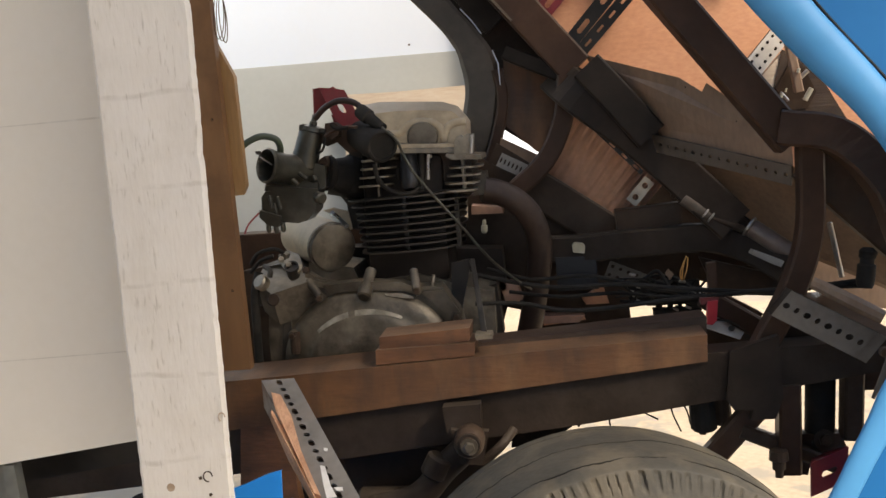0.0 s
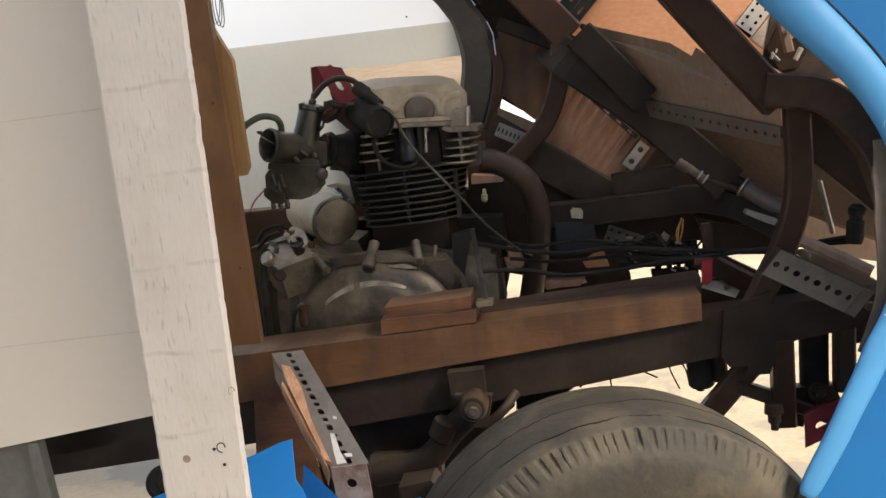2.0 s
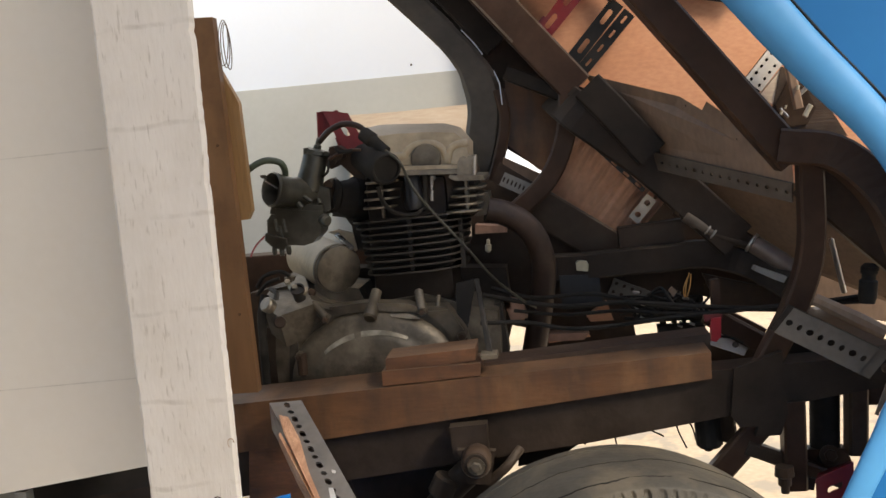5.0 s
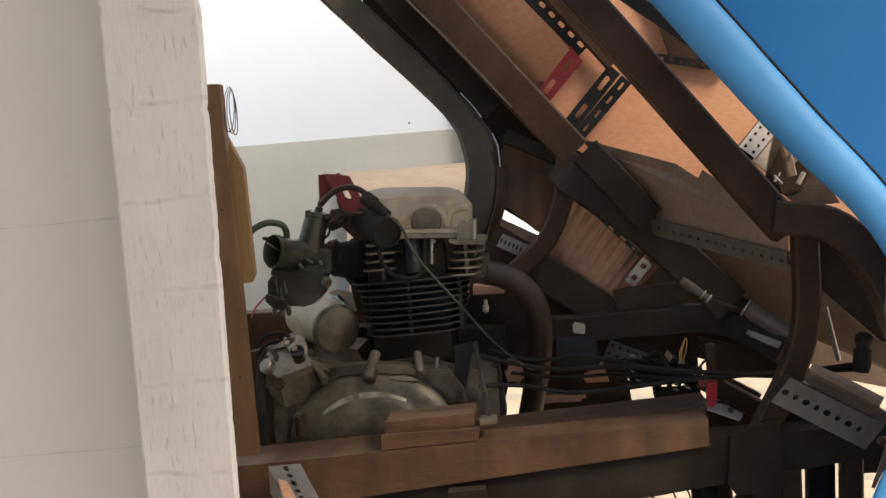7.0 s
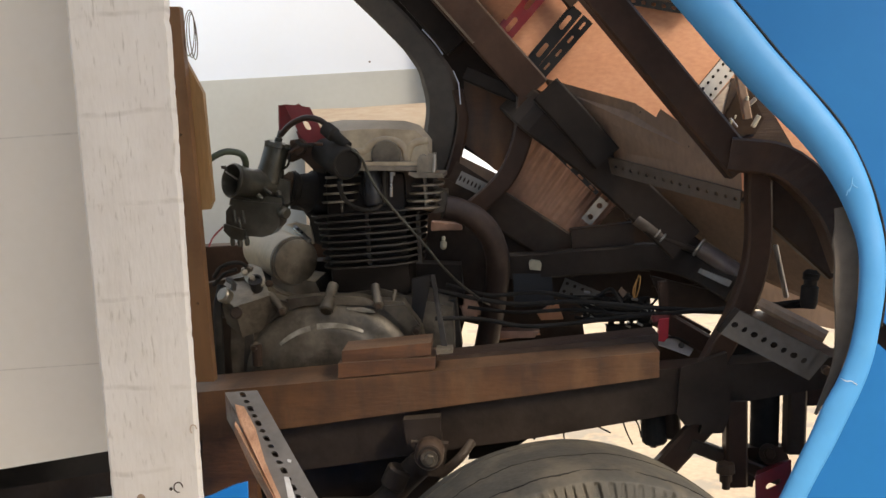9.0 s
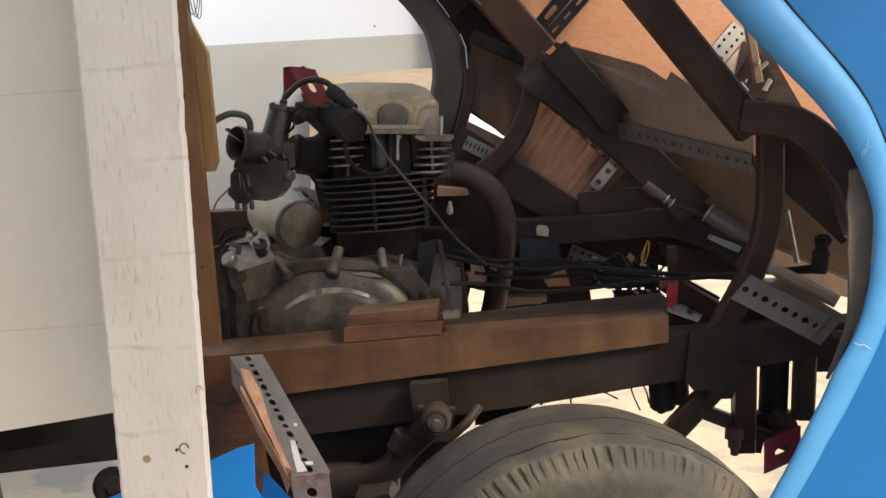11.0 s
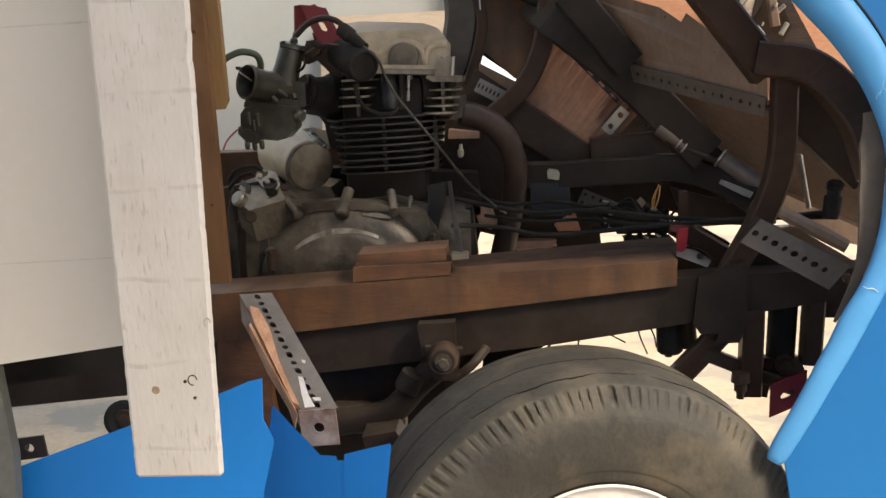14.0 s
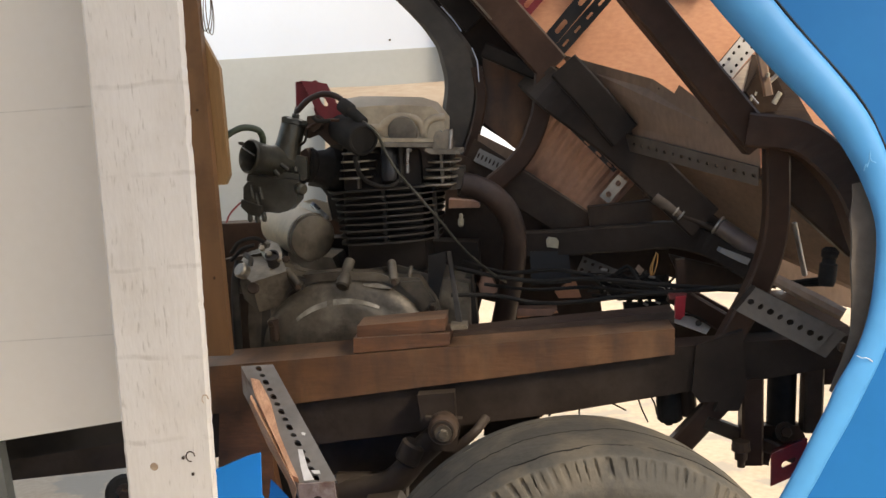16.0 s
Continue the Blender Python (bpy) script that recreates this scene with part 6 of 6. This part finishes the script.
red = part("red_bracket", holed((-0.180, 0.170, 0.933), (-0.152, 0.150, 0.878), (-0.144, 0.170, 0.928), 0.034, 0.0085, 0.003, 0.0165, 1, skew=True), "red", engine, "dark red folded bracket with slots")
part("fold", prism([(-0.188, 0.171, 0.933), (-0.180, 0.171, 0.933), (-0.165, 0.171, 0.906), (-0.179, 0.171, 0.902), (-0.190, 0.171, 0.895)], (-0.002, 0.004, 0)), "red", red)
part("folded_lip", prism([(-0.187, 0.171, 0.932), (-0.180, 0.171, 0.934), (-0.165, 0.171, 0.932), (-0.160, 0.171, 0.934), (-0.157, 0.171, 0.931), (-0.144, 0.171, 0.927), (-0.145, 0.171, 0.925), (-0.182, 0.171, 0.930)], (0, 0.006, 0), 0.001), "red", red)
part("rear_tab", prism([(-0.168, 0.180, 0.896), (-0.160, 0.180, 0.893), (-0.156, 0.180, 0.878), (-0.164, 0.180, 0.881)], (0, 0.003, 0)), "red", red)
part("breather_hose", tube([(-0.181, 0.135, 0.891), (-0.164, 0.130, 0.905), (-0.143, 0.125, 0.912), (-0.123, 0.120, 0.908), (-0.109, 0.115, 0.897)], 0.0042, 12), "exhaust", engine, smooth=True)
part("clamp_plate", prism([(-0.171, 0.150, 0.882), (-0.149, 0.150, 0.878), (-0.128, 0.150, 0.873), (-0.128, 0.150, 0.842), (-0.142, 0.150, 0.841), (-0.157, 0.150, 0.857), (-0.171, 0.150, 0.852), (-0.180, 0.150, 0.858)], (0, 0.01, 0), 0.003), "dark_primer", engine, smooth=True)
part("fuel_tap", prism([(-0.166, 0.125, 0.883), (-0.154, 0.125, 0.884), (-0.146, 0.125, 0.878), (-0.149, 0.125, 0.866), (-0.159, 0.125, 0.861), (-0.166, 0.125, 0.868)], (0, 0.025, 0), 0.006), "dark_primer", engine, smooth=True)
part("tap_pipe", tube([(-0.168, 0.130, 0.868), (-0.172, 0.130, 0.850), (-0.182, 0.140, 0.843)], 0.0018, 8), "rubber", engine, smooth=True)
part("clamp_strap", tube([(-0.166, 0.120, 0.866), (-0.154, 0.118, 0.872), (-0.137, 0.115, 0.876), (-0.119, 0.110, 0.875)], 0.0022, 8), "primer", engine, smooth=True)
for pts in ([(-0.156, 0.120, 0.881), (-0.148, 0.115, 0.875), (-0.131, 0.112, 0.875)], [(-0.099, 0.100, 0.825), (-0.097, 0.105, 0.808), (-0.088, 0.115, 0.791), (-0.070, 0.130, 0.781), (-0.054, 0.135, 0.782), (-0.048, 0.140, 0.787)]):
    part("thin_hose", tube(pts, 0.0030, 8), "rubber", engine, smooth=True)
part("plug_lead", tube([(-0.086, 0.095, 0.874), (-0.065, 0.085, 0.855), (-0.057, 0.088, 0.834), (-0.045, 0.090, 0.810), (-0.024, 0.100, 0.779), (0.010, 0.110, 0.734), (0.043, 0.130, 0.686), (0.078, 0.160, 0.648), (0.096, 0.200, 0.628)], 0.0018, 8), "carb", engine, smooth=True)
# exhaust header and engine mount
part("exhaust_pipe", tube([(0.037, 0.200, 0.775), (0.060, 0.205, 0.768), (0.084, 0.210, 0.753), (0.102, 0.220, 0.729), (0.111, 0.230, 0.696), (0.110, 0.240, 0.662), (0.103, 0.250, 0.620), (0.090, 0.260, 0.564), (0.077, 0.270, 0.511)], 0.0180, 20, 8), "exhaust", engine, "rusty brown exhaust pipe", smooth=True)
part("exhaust_flange", prism([(0.020, 0.190, 0.799), (0.043, 0.190, 0.800), (0.044, 0.190, 0.769), (0.021, 0.190, 0.767)], (0, 0.05, 0), 0.003), "alloy", engine)
part("mount_plate", prism([(-0.011, 0.150, 0.679), (0.014, 0.150, 0.683), (0.015, 0.150, 0.673), (0.004, 0.150, 0.631), (-0.005, 0.150, 0.592), (-0.016, 0.150, 0.600)], (0, 0.006, 0), 0.001), "black_angle", engine)
part("mount_plate", prism([(0.016, 0.140, 0.684), (0.022, 0.140, 0.684), (0.040, 0.030, 0.605), (0.033, 0.030, 0.600)], (0, 0.006, 0), 0.001), "fin", engine)
part("mount_foot", prism([(0.026, 0.010, 0.605), (0.047, 0.010, 0.605), (0.048, 0.010, 0.600), (0.027, 0.010, 0.599)], (0, 0.03, 0), 0.001), "alloy", engine)
part("lower_mount", prism([(0.008, 0.200, 0.630), (0.047, 0.200, 0.639), (0.053, 0.200, 0.565), (0.018, 0.200, 0.555)], (0, 0.04, 0), 0.006), "fin", engine, smooth=True)

# ---- hoses, wires and small things round the engine ----
tagged(part("fuel_hose", tube([(-0.281, 0.100, 0.856), (-0.269, 0.100, 0.865), (-0.251, 0.105, 0.872), (-0.233, 0.110, 0.868), (-0.229, 0.118, 0.858), (-0.231, 0.125, 0.847)], 0.0046, 10), "green_hose", smooth=True), "thin dark green fuel hose behind the carburettor", "hose")
tagged(part("red_wire", tube([(-0.284, 0.100, 0.743), (-0.280, 0.110, 0.755), (-0.269, 0.125, 0.768)], 0.0013, 6), "red_wire"), "thin dark red wire hanging from the carburettor", "wire")
bundle = thing("cable_bundle", "black cables strung along the chassis rail", "cables")
for pts, r in (([(0.020, 0.170, 0.658), (0.082, 0.170, 0.642), (0.143, 0.170, 0.632), (0.220, 0.160, 0.634), (0.323, 0.140, 0.624), (0.410, 0.100, 0.624), (0.525, 0.080, 0.636)], 0.0032),
               ([(0.020, 0.130, 0.624), (0.081, 0.140, 0.619), (0.141, 0.140, 0.606), (0.202, 0.140, 0.606), (0.278, 0.140, 0.612), (0.349, 0.120, 0.619), (0.425, 0.100, 0.626), (0.525, 0.080, 0.628)], 0.0030),
               ([(0.064, 0.200, 0.626), (0.135, 0.200, 0.615), (0.214, 0.190, 0.617), (0.289, 0.170, 0.611), (0.360, 0.140, 0.617), (0.422, 0.120, 0.616)], 0.0026),
               ([(0.033, 0.220, 0.658), (0.097, 0.220, 0.639), (0.177, 0.220, 0.639), (0.254, 0.200, 0.622), (0.313, 0.180, 0.612)], 0.003),
               ([(0.257, 0.220, 0.630), (0.277, 0.220, 0.640), (0.293, 0.200, 0.617), (0.321, 0.180, 0.611)], 0.0025)):
    part("cable", tube(pts, r, 8), "rubber", bundle, smooth=True)
rnd = random.Random(7)
w0, w1 = V((0.215, 0.240, 0.623)), V((0.300, 0.205, 0.608))
for k in range(14):
    a_ = w0.lerp(w1, rnd.uniform(0, 0.6))
    pts = [a_ + V((0.022 * j_ + rnd.uniform(-0.012, 0.012), rnd.uniform(-0.03, 0.02), rnd.uniform(-0.026, 0.016))) for j_ in range(5)]
    part("thin_cable", tube(pts, rnd.choice((0.0014, 0.0018, 0.0026)), 6), "rubber", bundle, smooth=True)
# Short steel rods added for the bright glints among the cables.
for p in ((0.244, 0.200, 0.623), (0.235, 0.200, 0.641), (0.315, 0.190, 0.612), (0.302, 0.190, 0.629)):
    part("terminal", rod(V(p), V(p) + V((0.009, 0.002, -0.002)), 0.002, 8), "steel", bundle)
for pts in ([(0.2351, 0.2450, 0.6220), (0.2616, 0.2450, 0.6244), (0.2857, 0.2450, 0.6187), (0.2866, 0.2450, 0.5898), (0.2585, 0.2450, 0.5882), (0.2375, 0.2450, 0.5928)], [(0.2822, 0.2350, 0.6089), (0.3124, 0.2350, 0.6110), (0.3420, 0.2350, 0.6089), (0.3405, 0.2350, 0.5898), (0.3097, 0.2350, 0.5877), (0.2825, 0.2350, 0.5920)], [(0.2705, 0.2400, 0.5803), (0.3388, 0.2400, 0.5789), (0.3378, 0.2400, 0.5663), (0.2712, 0.2400, 0.5684)]):
    part("connector_block", prism(pts, (0, 0.02, 0), 0.003), "rubber", bundle, smooth=True)
# More steel rods added as glints by the connector blocks.
for p in ((0.2371, 0.2400, 0.6107), (0.2414, 0.2400, 0.6035), (0.2457, 0.2400, 0.5963), (0.3226, 0.2300, 0.6058), (0.3299, 0.2300, 0.6068), (0.2976, 0.2320, 0.5827), (0.3155, 0.2320, 0.5844)):
    part("terminal", rod(V(p), V(p) + V((0.007, -0.002, -0.003)), 0.0019, 8), "steel", bundle)
cw = thing("copper_wires", "bare copper-coloured wire ends", "wire")
for pts in ([(0.3135, 0.1900, 0.6639), (0.3081, 0.1900, 0.6459), (0.3060, 0.1900, 0.6291)], [(0.3154, 0.1880, 0.6624), (0.3134, 0.1880, 0.6465), (0.3083, 0.1880, 0.6308)], [(0.3109, 0.1920, 0.6574), (0.3049, 0.1920, 0.6418), (0.3053, 0.1920, 0.6272)]):
    part("wire", tube(pts, 0.0009, 6), "copper", cw)
part("tag", prism([(0.2828, 0.1850, 0.6419), (0.2877, 0.1850, 0.6475), (0.2949, 0.1850, 0.6398), (0.2891, 0.1850, 0.6317)], (0, 0.003, 0), 0.0008), "ply_dull", cw, "small tan tag")
bx = thing("regulator_box", "navy plastic regulator with a white connector", "box")
part("body", prism([(0.133, 0.270, 0.662), (0.192, 0.270, 0.660), (0.195, 0.270, 0.611), (0.134, 0.270, 0.610)], (0, 0.04, 0), 0.004), "navy", bx)
part("connector", prism([(0.1587, 0.2580, 0.6796), (0.1624, 0.2580, 0.6835), (0.1748, 0.2580, 0.6814), (0.1777, 0.2580, 0.6768), (0.1759, 0.2580, 0.6667), (0.1594, 0.2580, 0.6693)], (0, 0.02, 0), 0.0015), "plastic_white", bx, "white plastic connector")
part("plug", turned((0.029, 0.304, 0.722), (0.028, 0.304, 0.706), [(0, 0.002), (0.002, 0.003), (0.008, 0.003), (0.009, 0.005), (0.018, 0.0048), (0.021, 0.002)], 10), "plastic_white", bx, smooth=True)
# Dark backing added to close the bright view past the engine.
tagged(part("inner_board", prism([(0.003, 0.352, 0.760), (0.092, 0.352, 0.742), (0.247, 0.352, 0.655), (0.355, 0.352, 0.644), (0.356, 0.352, 0.602), (0.262, 0.352, 0.602), (0.243, 0.352, 0.575), (0.248, 0.352, 0.529), (0.073, 0.352, 0.530), (0.075, 0.352, 0.570), (0.053, 0.352, 0.576), (0.039, 0.352, 0.531), (-0.013, 0.352, 0.534)], (0, 0.01, 0)), "dark_primer"), "dark brown backing board added behind the engine", "board")
ts = thing("terminal_strip", "black terminal strip with hanging plugs under the board", "terminal strip")
part("strip", box(0.270, 0.353, 0.345, 0.357, 0.566, 0.604, 0.002), "rubber", ts)
for x0_, x1_ in ((0.2845, 0.2945), (0.303, 0.311), (0.319, 0.325), (0.331, 0.350)):
    part("plug", box(x0_, x1_, 0.346, 0.356, 0.525, 0.567, 0.002), "rubber", ts)
for x_, z_ in ((0.2795, 0.5630), (0.2985, 0.5600), (0.3150, 0.5640), (0.3275, 0.5610)):
    part("terminal", rod((x_, 0.343, z_), (x_ + 0.002, 0.336, z_ + 0.001), 0.0019, 8), "steel", ts)
# More dark backing added, behind the column and the cables.
tagged(part("inner_board", prism([(0.123, 0.405, 0.790), (0.159, 0.405, 0.926), (0.198, 0.405, 0.964), (0.268, 0.405, 0.926), (0.323, 0.405, 0.794), (0.366, 0.405, 0.746), (0.537, 0.405, 0.624), (0.534, 0.405, 0.565), (0.374, 0.405, 0.588), (0.241, 0.405, 0.633), (0.086, 0.405, 0.732)], (0, 0.01, 0)), "dark_primer"), "dark backing added behind the steering column", "board")
tagged(part("inner_board", prism([(0.347, 0.298, 0.645), (0.499, 0.298, 0.600), (0.456, 0.298, 0.585), (0.390, 0.298, 0.583), (0.371, 0.298, 0.584)], (0, 0.01, 0)), "dark_primer"), "dark backing added behind the cables", "board")
tagged(part("inner_board", prism([(0.455, 0.356, 0.705), (0.716, 0.356, 0.625), (0.720, 0.356, 0.517), (0.562, 0.356, 0.558), (0.509, 0.356, 0.594), (0.447, 0.356, 0.596)], (0, 0.01, 0)), "ply_dull"), "dusty brown board low in the cabin", "board")
for pts in ([(0.036, 0.320, 0.630), (0.055, 0.320, 0.626), (0.076, 0.320, 0.593), (0.072, 0.320, 0.584), (0.056, 0.320, 0.589)], [(0.171, 0.340, 0.585), (0.204, 0.340, 0.606), (0.213, 0.340, 0.575), (0.177, 0.340, 0.575)], [(0.108, 0.340, 0.564), (0.169, 0.340, 0.559), (0.175, 0.340, 0.551), (0.109, 0.340, 0.545)]):
    tagged(part("wood_wedge", prism(pts, (0, 0.02, 0), 0.001), "ply"), "tan wooden wedge under the far rail", "wedge")
# Dark backing added here too, past the beam end.
tagged(part("inner_board", prism([(0.324, 0.200, 0.565), (0.389, 0.200, 0.558), (0.446, 0.200, 0.561), (0.445, 0.200, 0.502), (0.323, 0.200, 0.508)], (0, 0.01, 0)), "dark_primer"), "dark backing added beyond the beam end", "board")
tagged(part("wood_ledge", prism([(0.010, 0.315, 0.744), (0.057, 0.315, 0.738), (0.058, 0.315, 0.729), (0.009, 0.315, 0.730)], (0, 0.04, 0), 0.001), "hide"), "small brown wooden ledge behind the barrel", "ledge")
for pts in ([(0.046, 0.282, 0.628), (0.072, 0.282, 0.626), (0.082, 0.282, 0.599), (0.055, 0.282, 0.595)], [(0.096, 0.282, 0.572), (0.172, 0.282, 0.569), (0.163, 0.282, 0.559), (0.095, 0.282, 0.560)]):
    tagged(part("wood_block", prism(pts, (0, 0.03, 0), 0.002), "hide"), "brown wooden block on the far rail", "block")
rl_ = thing("red_clip", "small bright red bracket at the beam end", "bracket")
part("clip", prism([(0.3288, 0.1150, 0.6116), (0.3418, 0.1150, 0.6126), (0.3398, 0.1150, 0.5858), (0.3336, 0.1150, 0.5797), (0.3267, 0.1150, 0.5815)], (0, 0.012, 0), 0.002), "bright_red", rl_)
part("clip_fold", prism([(0.3196, 0.1200, 0.6159), (0.3442, 0.1200, 0.6172), (0.3440, 0.1200, 0.6093), (0.3209, 0.1200, 0.6071)], (0, 0.02, 0), 0.001), "red", rl_, "dusty dark red fold")
part("clip_upright", prism([(0.337, 0.160, 0.656), (0.349, 0.160, 0.657), (0.350, 0.160, 0.607), (0.338, 0.160, 0.607)], (0, 0.014, 0), 0.002), "primer", rl_)
part("pale_plate", prism([(0.3280, 0.1420, 0.5715), (0.3449, 0.1580, 0.5906), (0.3590, 0.1580, 0.5843), (0.3895, 0.1580, 0.5692), (0.3732, 0.1420, 0.5526)], (0, 0.002, -0.001)), "rim", rl_, "small cream painted plate")
part("plate_bolt", rod((0.3648, 0.1520, 0.5664), (0.3621, 0.1400, 0.5689), 0.0042, 12), "gusset", rl_)
part("plate_wire", tube([(0.3274, 0.1250, 0.5844), (0.3429, 0.1250, 0.5846), (0.3567, 0.1250, 0.5816), (0.3708, 0.1270, 0.5735)], 0.0016, 8), "rubber", rl_)
tagged(part("stay", prism([(0.355, 0.190, 0.605), (0.372, 0.190, 0.602), (0.415, 0.190, 0.576), (0.400, 0.190, 0.556), (0.356, 0.190, 0.586)], (0, 0.02, 0), 0.002), "primer"), "dark brown primed steel stay behind the red bracket", "stay")
rdo = thing("link_rod", "thin pale steel rod beside the upright", "rod")
part("rod", rod((0.4829, 0.1000, 0.7093), (0.4963, 0.1000, 0.6370), 0.0036, 12), "steel", rdo)
rbm = thing("rubber_mount", "black rubber mount with a clamp", "mount")
part("bush", turned((0.5144, 0.0500, 0.6809), (0.5084, 0.0500, 0.6238), [(0, 0.006), (0.004, 0.0100), (0.012, 0.0104), (0.014, 0.0085), (0.020, 0.0085), (0.022, 0.0112), (0.042, 0.0112), (0.05, 0.009)], 20), "rubber", rbm, smooth=True)
part("clamp", turned((0.5145, 0.0500, 0.6766), (0.5084, 0.0500, 0.6238), [(0, 0.0110), (0.004, 0.0110)], 20), "near_black", rbm)
